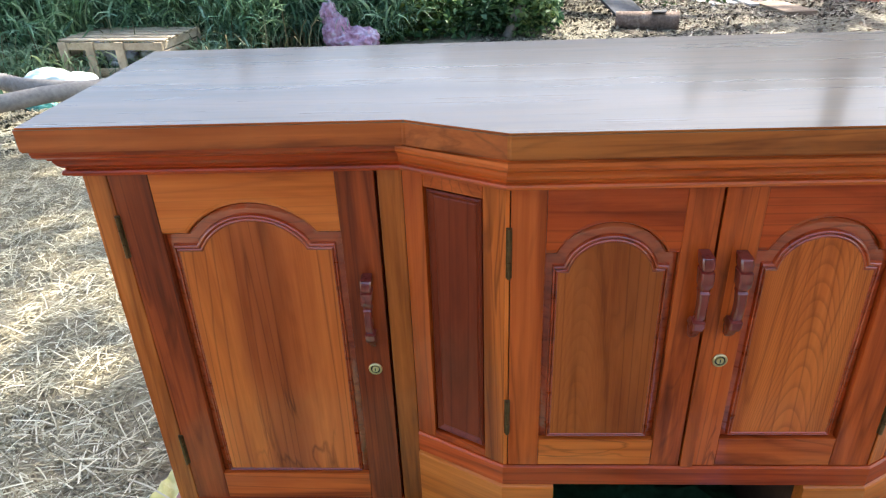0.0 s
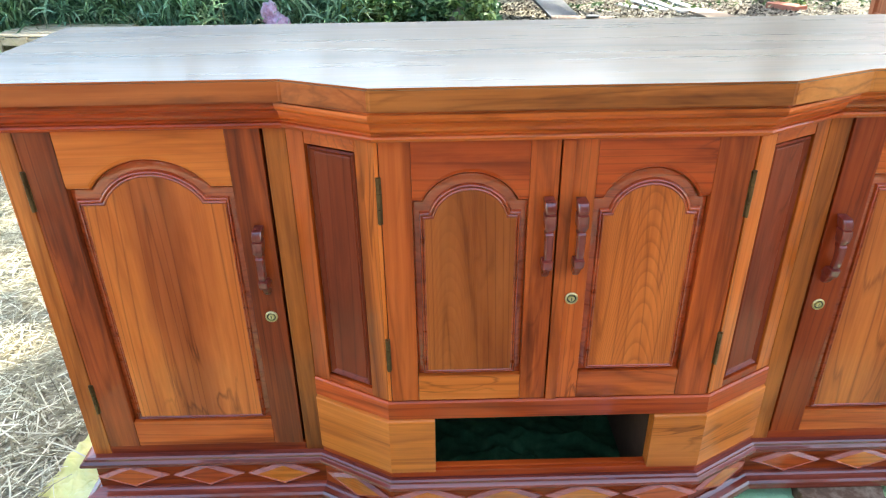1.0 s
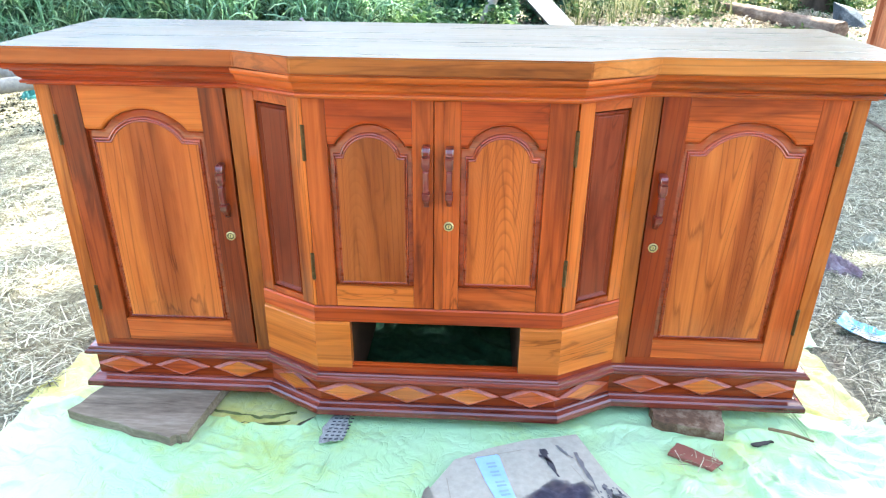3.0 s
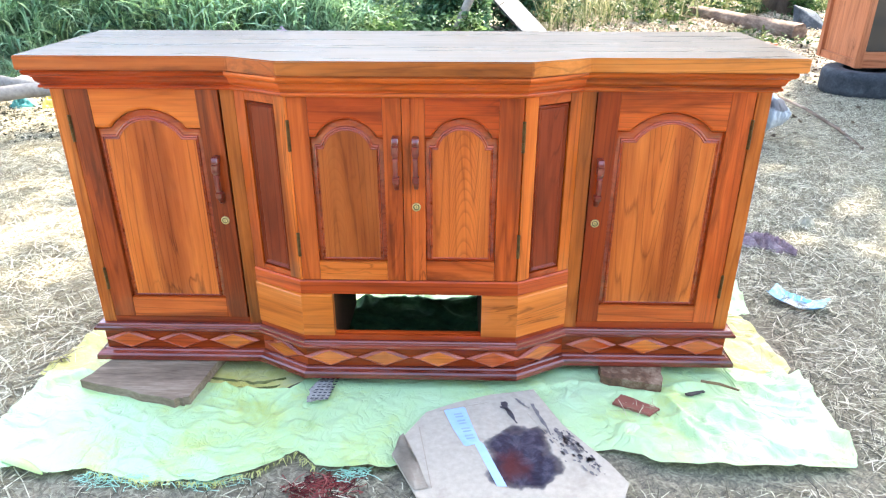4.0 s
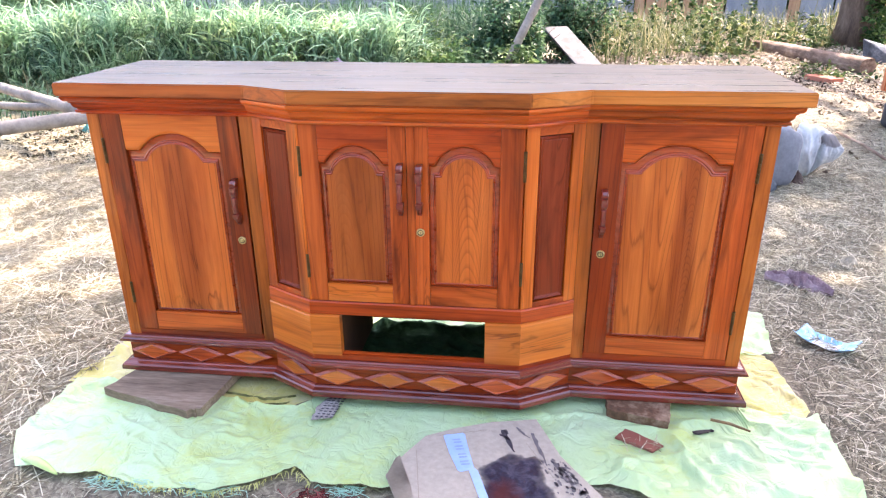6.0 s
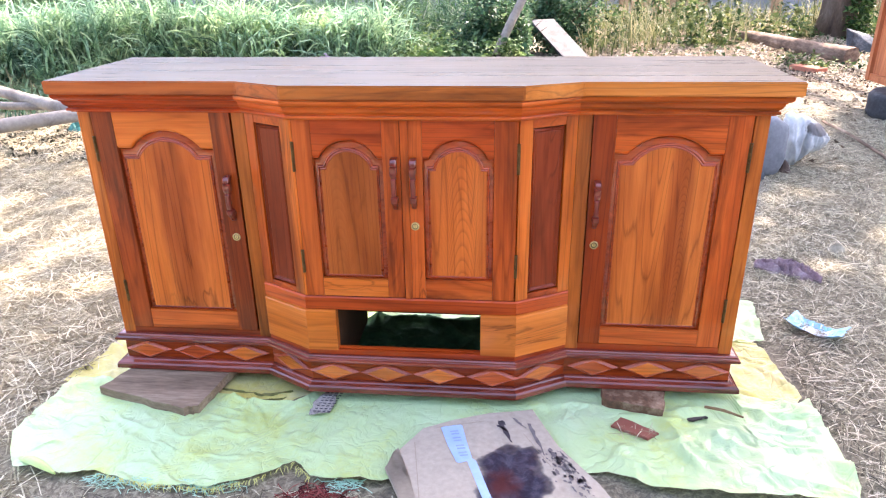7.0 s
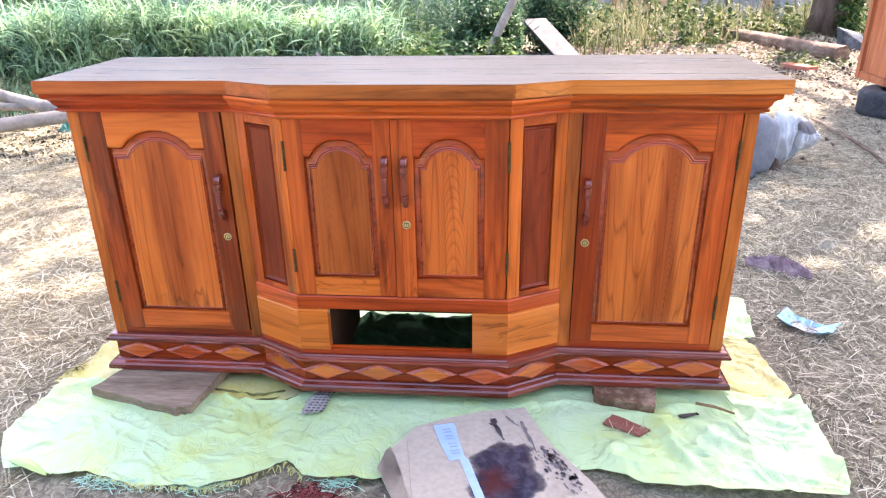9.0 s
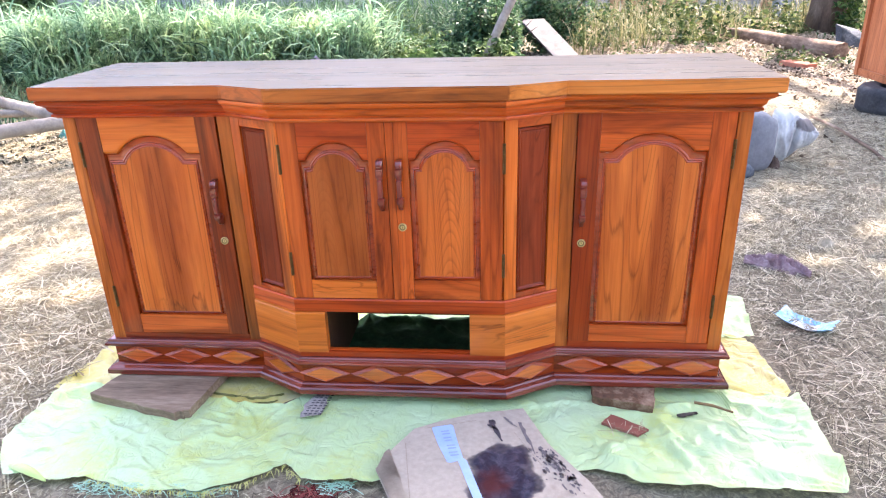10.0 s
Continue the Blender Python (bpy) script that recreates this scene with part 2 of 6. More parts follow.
def cathedral(m, xc, z0, spread, freq, strength, x_from=-9.0):
    """Adds nested arches of growth rings, peaks upwards, to a timber."""
    nt = m.node_tree
    bs = nt.nodes["Principled BSDF"]
    old = bs.inputs["Base Color"].links[0].from_socket
    v = coords(nt, (1, 1, 1), False)
    sep = nt.nodes.new("ShaderNodeSeparateXYZ")
    nt.links.new(v, sep.inputs[0])
    wob = noise_tex(nt, coords(nt, (1.5, 1, 0.6), False), 5, 1, 0.4)
    dx = math_node(nt, "ADD", math_node(nt, "SUBTRACT", sep.outputs[0], xc), math_node(nt, "MULTIPLY", math_node(nt, "SUBTRACT", wob, 0.5), 0.03))
    up = math_node(nt, "ADD", math_node(nt, "SUBTRACT", sep.outputs[2], z0), math_node(nt, "MULTIPLY", math_node(nt, "MULTIPLY", dx, dx), spread))
    up = math_node(nt, "ADD", up, math_node(nt, "MULTIPLY", wob, 0.14))
    line = math_node(nt, "SUBTRACT", math_node(nt, "MULTIPLY", math_node(nt, "FRACT", math_node(nt, "MULTIPLY", up, freq)), 2.0), 1.0)
    tint = ramp(nt, math_node(nt, "MULTIPLY_ADD", line, 0.5), [(0.0, (1 - strength, 1 - strength * 1.15, 1 - strength * 1.2)), (0.16, (1 - strength * 0.6, 1 - strength * 0.7, 1 - strength * 0.7)), (0.34, (1, 1, 1)), (0.92, (1.04, 1.05, 1.05)), (1.0, (1 - strength * 0.5, 1 - strength * 0.5, 1 - strength * 0.5))])
    tint.node.inputs[0].links[0].from_node.inputs[2].default_value = 0.5
    fac = 1.0 if x_from < -8 else ramp(nt, math_node(nt, "SUBTRACT", sep.outputs[0], x_from), [(0.0, (0, 0, 0)), (0.03, (1, 1, 1))])
    nt.links.new(mixed(nt, fac, old, mixed(nt, 1.0, old, tint, "MULTIPLY")), bs.inputs["Base Color"])
    return m


panel_left = banded_panel("left_panel_boards", -0.85, -0.56, [(0.0, (1.15, 1.25, 1.1)), (0.33, (1.1, 1.15, 1.0)), (0.42, (0.74, 0.66, 0.64)), (0.60, (0.66, 0.59, 0.58)), (0.68, (1.0, 1.0, 1.0)), (1.0, (1.2, 1.25, 1.1))])
panel_right = banded_panel("right_panel_boards", 0.56, 0.86, [(0.0, (1.0, 1.05, 1.0)), (0.48, (1.1, 1.2, 1.1)), (0.56, (0.82, 0.76, 0.76)), (0.67, (0.66, 0.62, 0.62)), (0.74, (1.05, 1.15, 1.1)), (1.0, (1.2, 1.3, 1.2))])
cathedral(panel_right, 0.755, 0.3, 200, 44, 0.22, 0.71)
panel_mid_left = cathedral(wood("left_middle_panel", *[tuple(c * 0.82 for c in k) for k in TAN], "Z", rings=10, stain=0.2), -0.19, 0.72, 90, 34, 0.06)
panel_mid_right = cathedral(wood("right_middle_panel", *TAN, "Z", rings=10, stain=0.2), 0.150, 0.55, 95, 29, 0.20)
brass = mottled("brass", [(0.62, 0.46, 0.18), (0.86, 0.70, 0.36)], 40, 0.32, 0.1, 200, 0.001, 0.85)
steel_dark = mottled("bronzed_steel", [(0.07, 0.038, 0.016), (0.24, 0.145, 0.06)], 30, 0.5, 0.15, 150, 0.001, 0.9)
recess_dark = mottled("recess_black", [(0.01, 0.01, 0.01), (0.03, 0.025, 0.02)], 40, 0.6)
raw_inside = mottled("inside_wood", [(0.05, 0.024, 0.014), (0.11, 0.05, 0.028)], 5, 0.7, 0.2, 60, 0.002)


# ---- building helpers ----
def thing(name, label, category, place=(0, 0, 0), group="", turn=0.0):
    e = new(name)
    e.empty_display_size = 0.1
    e.location, e.rotation_euler = place, (0, 0, radians(turn))
    return tagged(e, label, category, group)


def part(name, bm, material, parent=None, label="", smooth=False, angle=None):
    bmesh.ops.recalc_face_normals(bm, faces=bm.faces)
    me = bpy.data.meshes.new(name)
    bm.to_mesh(me)
    bm.free()
    me.materials.append(material)
    if smooth:
        me.polygons.foreach_set("use_smooth", [True] * len(me.polygons))
        if angle:
            me.set_sharp_from_angle(angle=radians(angle))
    ob = new(name, me)
    ob.parent = parent
    if label:
        ob["label"] = label
    return ob


def box(x0, x1, y0, y1, z0, z1, bevel=0.002, bm=None, seg=2):
    """A bevelled block, added to bm or in a bmesh of its own."""
    b = bmesh.new()
    bmesh.ops.create_cube(b, size=1)
    for v in b.verts:
        v.co = Vector((x0 + (v.co.x + 0.5) * (x1 - x0), y0 + (v.co.y + 0.5) * (y1 - y0), z0 + (v.co.z + 0.5) * (z1 - z0)))
    if bevel:
        bmesh.ops.bevel(b, geom=b.edges[:], offset=bevel, segments=seg, affect="EDGES", profile=0.6)
    if bm is None:
        return b
    me = bpy.data.meshes.new("tmp")
    b.to_mesh(me)
    b.free()
    bm.from_mesh(me)
    bpy.data.meshes.remove(me)
    return bm


def turned(bm, m):
    bmesh.ops.transform(bm, matrix=m, verts=bm.verts)
    return bm


def loft(rings, closed=True, caps=True):
    """Skin rings of the same number of points."""
    bm = bmesh.new()
    vs = [[bm.verts.new(p) for p in r] for r in rings]
    n = len(rings[0])
    for a, b in zip(vs, vs[1:]):
        for i in range(n if closed else n - 1):
            j = (i + 1) % n
            bm.faces.new((a[i], a[j], b[j], b[i]))
    if caps:
        bm.faces.new(vs[0])
        bm.faces.new(vs[-1])
    return bm


def tube(points, radii, sides=10, wobble=0.0, seed=0):
    """A round limb through points, with a radius at each."""
    rnd = random.Random(seed)
    pts = [Vector(p) for p in points]
    rings = []
    for i, p in enumerate(pts):
        d = (pts[min(i + 1, len(pts) - 1)] - pts[max(i - 1, 0)]).normalized()
        side = d.cross(Vector((0, 0, 1)) if abs(d.z) < 0.9 else Vector((1, 0, 0))).normalized()
        up = side.cross(d)
        rings.append([p + (side * math.cos(a) + up * math.sin(a)) * radii[i] * (1 + wobble * rnd.uniform(-1, 1))
                      for a in (2 * math.pi * k / sides for k in range(sides))])
    return loft(rings)


def offset_line(points, dists):
    """An open plan line moved outwards (to the right of its way), edge by edge."""
    out, edges = [], []
    for (a, b), d in zip(zip(points, points[1:]), dists):
        a, b = Vector(a), Vector(b)
        n = (b - a).normalized()
        n = Vector((n.y, -n.x))
        edges.append((a + n * d, b + n * d))
    out.append(edges[0][0])
    for (a, b), (c, e) in zip(edges, edges[1:]):
        r, s = b - a, e - c
        k = r.x * s.y - r.y * s.x
        out.append(b if abs(k) < 1e-9 else a + r * (((c - a).x * s.y - (c - a).y * s.x) / k))
    out.append(edges[-1][1])
    return out


def along(ob, angle):
    """Turn an object's own axes so that its grain runs along a canted length."""
    ob.data.transform(Matrix.Rotation(-angle, 4, "Z"))
    ob.rotation_euler = (0, 0, angle)
    return ob


# ---- the sideboard ----
CX = -0.006
side = thing("sideboard", "long varnished reddish-brown hardwood sideboard with four arched doors", "sideboard", (CX, 0, 0))
XB, XP, XC = 0.945, 0.457, 0.306
YW, YC, YB = 0.075, -0.008, 0.455
CANT = math.atan2(YC - YW, XP - XC)
CANTED = {2: CANT, 4: -CANT, 0: math.pi / 2, 6: math.pi / 2}
PLAN = [(-XB, YB), (-XB, YW), (-XP, YW), (-XC, YC), (XC, YC), (XP, YW), (XB, YW), (XB, YB)]

# top board: one slab with a stepped front
outline = [(-0.978, 0.48), (-0.978, 0.0), (-0.442, 0.0), (-0.304, -0.065), (0.311, -0.065), (0.460, 0.0), (0.990, 0.0), (0.990, 0.48)]
bm = bmesh.new()
f = bm.faces.new([bm.verts.new((x, y, 0.938)) for x, y in outline])
r = bmesh.ops.extrude_face_region(bm, geom=[f])
bmesh.ops.translate(bm, verts=[v for v in r["geom"] if isinstance(v, bmesh.types.BMVert)], vec=(0, 0, -0.036))
bmesh.ops.bevel(bm, geom=bm.edges[:], offset=0.003, segments=2, affect="EDGES")
top_board = part("top_board", bm, wood_top, side, "glossy varnished wooden top with fine scratches")
for m in (wood_edge_red, wood_edge, wood_edge_gold):
    top_board.data.materials.append(m)
for p in top_board.data.polygons:
    if abs(p.normal.z) < 0.5:
        p.material_index = 1 if p.center.x < -0.31 else 3 if p.center.x > 0.33 else 2

# cornice under the slab, in five mitred lengths
CORNICE = [(0.002, 0.9035), (0.052, 0.9035), (0.052, 0.8995), (0.059, 0.899), (0.0595, 0.8945), (0.057, 0.889), (0.0515, 0.8845), (0.044, 0.882), (0.0405, 0.8815), (0.040, 0.878), (0.035, 0.8775),
           (0.033, 0.872), (0.029, 0.8655), (0.0225, 0.8600), (0.0195, 0.8595), (0.0195, 0.8570), (0.0245, 0.8555), (0.0262, 0.8525), (0.0250, 0.8490), (0.0200, 0.8470), (0.0145, 0.8468), (0.0125, 0.843), (0.002, 0.843)]
wood_cornice = wood("cornice_wood", (0.20, 0.034, 0.005), (0.41, 0.080, 0.010), (0.55, 0.128, 0.018), "X", stain=0.5)
cornice_mats = {0: wood_red_h, 1: wood_red_h, 2: wood_orange_h, 3: wood_cornice, 4: wood_orange_h, 5: wood_cornice, 6: wood_cornice}
for i in range(7):
    rows = [[(x + math.copysign(o * 0.5 if abs(x) == XB else 0.0, x), y if y == YB else y - o, z) for x, y in PLAN][i:i + 2] for o, z in CORNICE]
    along(part("cornice", loft([[row[k] for row in rows] for k in (0, 1)]), cornice_mats[i], side), CANTED.get(i, 0.0))

# carcass: sides, back, posts and inner boards
part("side_panel", box(-XB, -XB + 0.02, YW + 0.018, YB, 0.13, 0.845), wood_orange_v, side)
part("side_panel", box(XB - 0.02, XB, YW + 0.018, YB, 0.13, 0.845), wood_orange_v, side)
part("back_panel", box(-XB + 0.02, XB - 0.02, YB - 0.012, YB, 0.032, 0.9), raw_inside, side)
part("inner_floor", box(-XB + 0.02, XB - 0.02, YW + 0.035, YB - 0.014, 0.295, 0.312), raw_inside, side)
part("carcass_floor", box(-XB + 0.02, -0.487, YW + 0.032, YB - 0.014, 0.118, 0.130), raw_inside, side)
part("carcass_floor", box(0.487, XB - 0.02, YW + 0.032, YB - 0.014, 0.118, 0.130), raw_inside, side)
for s in (-1, 1):
    for xa, xb in ((0.4855, 0.525), (0.890, 0.923)):
        a, b = sorted((s * xa, s * xb))
        part("door_stop", box(a, b, YW + 0.0305, YW + 0.042, 0.132, 0.842, 0.001), wood_dark_v, side)
part("inner_wall", box(-0.485, -0.467, YW + 0.035, YB - 0.014, 0.02, 0.29), raw_inside, side)
part("inner_wall", box(0.467, 0.485, YW + 0.035, YB - 0.014, 0.02, 0.29), raw_inside, side)
for s in (-1, 1):
    a, b = sorted((s * 0.908, s * XB))
    part("corner_post", box(a, b, YW, YW + 0.03, 0.128, 0.845), wood_brown_v, side)
    a, b = sorted((s * XP, s * 0.4945))
    part("inner_post", box(a, b, YW, YW + 0.03, 0.128, 0.845), wood_olive_v if s < 0 else wood_brown_v, side)
    a, b = sorted((s * 0.4945, s * 0.908))
    part("bottom_rail", box(a, b, YW, YW + 0.03, 0.128, 0.151), wood_red_h, side)


def arch(x0, x1, z0, zs, zp, half, n=18):
    """A panel outline: straight foot and sides, level shoulders, a round arch on top."""
    c = (x0 + x1) / 2
    rise = zp - zs
    rad = (half * half + rise * rise) / (2 * rise)
    pts = [(x0, z0), (x1, z0), (x1, zs)]
    top = math.asin(min(1, half / rad))
    if rise > half:
        top = math.pi - top
    for k in range(n + 1):
        a = top - 2 * top * k / n
        pts.append((c + rad * math.sin(a), zp - rad + rad * math.cos(a)))
    pts.append((x0, zs))
    return pts


def handle(parent, x, y, z0, z1):
    """A carved wooden pull: a square head, a slim bowed grip and a scrolled foot."""
    h = z1 - z0
    spec = [(1.0, 0.000, 0.0075, 0.018), (0.99, 0.003, 0.0088, 0.026), (0.93, 0.006, 0.0088, 0.031), (0.885, 0.008, 0.0084, 0.032), (0.875, 0.009, 0.0070, 0.030), (0.862, 0.009, 0.0070, 0.030), (0.85, 0.010, 0.0090, 0.034),
            (0.78, 0.013, 0.0092, 0.036), (0.70, 0.014, 0.0088, 0.035), (0.665, 0.014, 0.0066, 0.032), (0.64, 0.015, 0.0062, 0.031), (0.62, 0.015, 0.0074, 0.034), (0.60, 0.017, 0.0066, 0.034), (0.50, 0.020, 0.0064, 0.035), (0.40, 0.020, 0.0064, 0.034),
            (0.32, 0.018, 0.0066, 0.032), (0.30, 0.016, 0.0056, 0.030), (0.285, 0.014, 0.0056, 0.029), (0.27, 0.010, 0.0086, 0.033), (0.20, 0.003, 0.0088, 0.031), (0.15, 0.000, 0.0082, 0.028), (0.13, 0.000, 0.0064, 0.024), (0.06, 0.000, 0.0060, 0.018), (0.01, 0.0, 0.0056, 0.012), (0.0, 0.0, 0.0048, 0.009)]
    rings = []
    for t, near, w, far in spec:
        z = z0 + t * h
        b = 0.0022
        rings.append([(x - w, y - near, z), (x - w, y - far + b, z), (x - w + b, y - far, z), (x + w - b, y - far, z), (x + w, y - far + b, z), (x + w, y - near, z)])
    return part("handle", loft(rings), wood_handle, parent, "dark carved wooden pull", True, 40)


def lock(parent, x, y, z):
    prof = [(0.0118, 0.0), (0.0118, 0.0022), (0.0108, 0.0034), (0.0085, 0.0034), (0.0080, 0.0006), (0.0062, 0.0006), (0.0056, 0.0036), (0.0045, 0.0040), (0.0030, 0.0041)]
    rings = [[(x + r * math.cos(a), y - d, z + r * math.sin(a)) for a in (2 * math.pi * k / 24 for k in range(24))] for r, d in prof]
    ob = part("lock", loft(rings), brass, parent, "round brass cylinder lock", True, 35)
    # groove and keyway coloured near-black for the shade of deeper recesses
    groove = [[(x + r * math.cos(a), y - d, z + r * math.sin(a)) for a in (2 * math.pi * k / 24 for k in range(24))] for r, d in ((0.0082, 0.0018), (0.0080, 0.0012), (0.0060, 0.0012), (0.0058, 0.0018))]
    part("groove", loft(groove, True, False), recess_dark, ob, "ring groove coloured black for depth", True)
    part("keyway", box(x - 0.0007, x + 0.0007, y - 0.0046, y - 0.0036, z - 0.0032, z + 0.0032, 0), recess_dark, ob)


def hinge(parent, x, y, z0, z1, w=0.0045, tilt=0.0):
    bm = box(x - w, x + w, y - 0.0015, y + 0.001, z0, z1, 0.0004, None, 1)
    for k in range(3):
        a, b = z0 + (z1 - z0) * k / 3 + 0.0006, z0 + (z1 - z0) * (k + 1) / 3 - 0.0006
        t = tube([(x, y - 0.0035, a), (x, y - 0.0035, b)], [0.0031, 0.0031], 10)
        me = bpy.data.meshes.new("tmp")
        t.to_mesh(me)
        t.free()
        bm.from_mesh(me)
        bpy.data.meshes.remove(me)
    part("hinge", bm, steel_dark, parent, "small bronzed steel hinge")


def door(x0, x1, z0, z1, y, sl, sr, panel, mats, label):
    """A framed door: two stiles, an arched top rail, a bottom rail and a raised panel. panel: foot, shoulder and peak of the field, half width of its arch."""
    pz, zs, zp, half = panel
    m_l, m_r, m_top, m_bot, m_panel = mats
    d = part("door", box(x0 + 0.004, x1 - 0.004, y + 0.019, y + 0.024, z0 + 0.003, z1 - 0.003, 0), raw_inside, side, label)
    a, b = x0 + sl, x1 - sr
    part("stile", box(x0, a, y, y + 0.02, z0, z1, 0.0012), m_l, d)
    part("stile", box(b, x1, y, y + 0.02, z0, z1, 0.0012), m_r, d)
    part("bottom_rail", box(a + 0.0004, b - 0.0004, y + 0.0006, y + 0.02, z0, pz - 0.006, 0.0016), m_bot, d)
    # top rail with the arch cut out of its lower edge
    line = arch(a + 0.0004, b - 0.0004, pz, zs + 0.021, zp + 0.020, half + 0.016)[2:]
    rail = bmesh.new()
    rows = []
    for x, z in line:
        rows.append([rail.verts.new(p) for p in ((x, y + 0.0006, z1), (x, y + 0.0006, z + 0.009), (x, y + 0.0028, z + 0.003), (x, y + 0.0075, z), (x, y + 0.02, z), (x, y + 0.02, z1))])
    for p, q in zip(rows, rows[1:]):
        for i in range(6):
            rail.faces.new((p[i], p[(i + 1) % 6], q[(i + 1) % 6], q[i]))
    rail.faces.new(rows[0])
    rail.faces.new(rows[-1])
    part("top_rail", rail, m_top, d)
    # raised panel: sunk margin, beaded edge, flat field
    def ring(m, dy):
        return [(x, y + dy, z) for x, z in arch(a + m, b - m, pz - 0.008 + m * 0.75, zs + 0.020 - m * 1.55, zp + 0.019 - m * 1.5, half + 0.015 - m * 0.95, 24)]
    field = loft([ring(0.0, 0.0165), ring(0.0, 0.0140), ring(0.0110, 0.0140), ring(0.0150, 0.0080), ring(0.0186, 0.0050), ring(0.0196, 0.0036)])
    part("raised_panel", field, m_panel, d)
    bead = loft([ring(0.0006, 0.0138), ring(0.0012, 0.0118), ring(0.0095, 0.0085), ring(0.0112, 0.0086), ring(0.0117, 0.0048), ring(0.0128, 0.0024), ring(0.0141, 0.0018), ring(0.0152, 0.0032), ring(0.0158, 0.0048), ring(0.0165, 0.0030), ring(0.0177, 0.0022), ring(0.0188, 0.0028), ring(0.0195, 0.0044)], True, False)
    part("bead", bead, wood_bead, d, "sunk reddish margin with a glossy bead", True, 40)
    return d


DOOR_Z = (0.1525, 0.842)
d = door(-0.905, -0.499, *DOOR_Z, YW - 0.003, 0.062, 0.059, (0.2225, 0.7145, 0.767, 0.088), (wood_dark_v, wood_dark_v, wood_gold_h, wood_orange_h, panel_left), "tall arched panel door with dark stiles")
handle(d, -0.523, YW - 0.003, 0.525, 0.663)
lock(d, -0.525, YW - 0.003, 0.471)
hinge(d, -0.9065, YW - 0.003, 0.698, 0.772)
hinge(d, -0.9065, YW - 0.003, 0.245, 0.316)
d = door(0.4965, 0.904, *DOOR_Z, YW - 0.003, 0.0605, 0.062, (0.214, 0.7145, 0.765, 0.092), (wood_red_v, wood_orange_v, wood_orange_h, wood_orange_h, panel_right), "tall arched panel door with a dark streaked panel")
handle(d, 0.517, YW - 0.003, 0.525, 0.663)
lock(d, 0.521, YW - 0.003, 0.472)
hinge(d, 0.9060, YW - 0.003, 0.690, 0.770)
hinge(d, 0.9060, YW - 0.003, 0.238, 0.312)
d = door(-0.298, -0.0105, 0.327, 0.8405, YC - 0.002, 0.050, 0.0475, (0.389, 0.715, 0.765, 0.0635), (wood_orange_v, wood_orange_v, wood_rust_h, wood_gold_h, panel_mid_left), "short arched panel door")
handle(d, -0.026, YC - 0.002, 0.599, 0.744)
hinge(d, -0.3005, YC - 0.002, 0.700, 0.782)
hinge(d, -0.3005, YC - 0.002, 0.400, 0.470)
d = door(-0.0065, 0.2995, 0.327, 0.8405, YC - 0.002, 0.0555, 0.061, (0.392, 0.715, 0.768, 0.0635), (wood_orange_v, wood_orange_v, wood_rust_h, wood_orange_h, panel_mid_right), "short arched panel door with a lock")
part("meeting_bead", box(-0.0085, 0.0120, YC - 0.0065, YC - 0.0025, 0.327, 0.8405, 0.0015), wood_orange_v, d)
handle(d, 0.026, YC - 0.004, 0.602, 0.743)
lock(d, 0.0250, YC - 0.002, 0.549)
hinge(d, 0.3020, YC - 0.002, 0.700, 0.782)
hinge(d, 0.3020, YC - 0.002, 0.400, 0.470)

# frame round the middle doors
part("inner_post", box(-XC, -0.2995, YC, YC + 0.03, 0.325, 0.845, 0.001), wood_gold_v, side)
part("inner_post", box(0.3035, XC, YC, YC + 0.03, 0.325, 0.845, 0.001), wood_gold_v, side)
RAIL = [(0.0, 0.282), (0.004, 0.283), (0.004, 0.3205), (0.001, 0.3245), (-0.03, 0.3245), (-0.03, 0.282)]
rows = [offset_line(PLAN, [o * 1.0] * 7)[2:6] for o, z in RAIL]
for k in range(3):
    along(part("middle_rail", loft([[(rows[j][i].x, rows[j][i].y, RAIL[j][1]) for j in range(len(RAIL))] for i in (k, k + 1)]), wood_rust_h, side), CANTED.get(k + 2, 0.0))

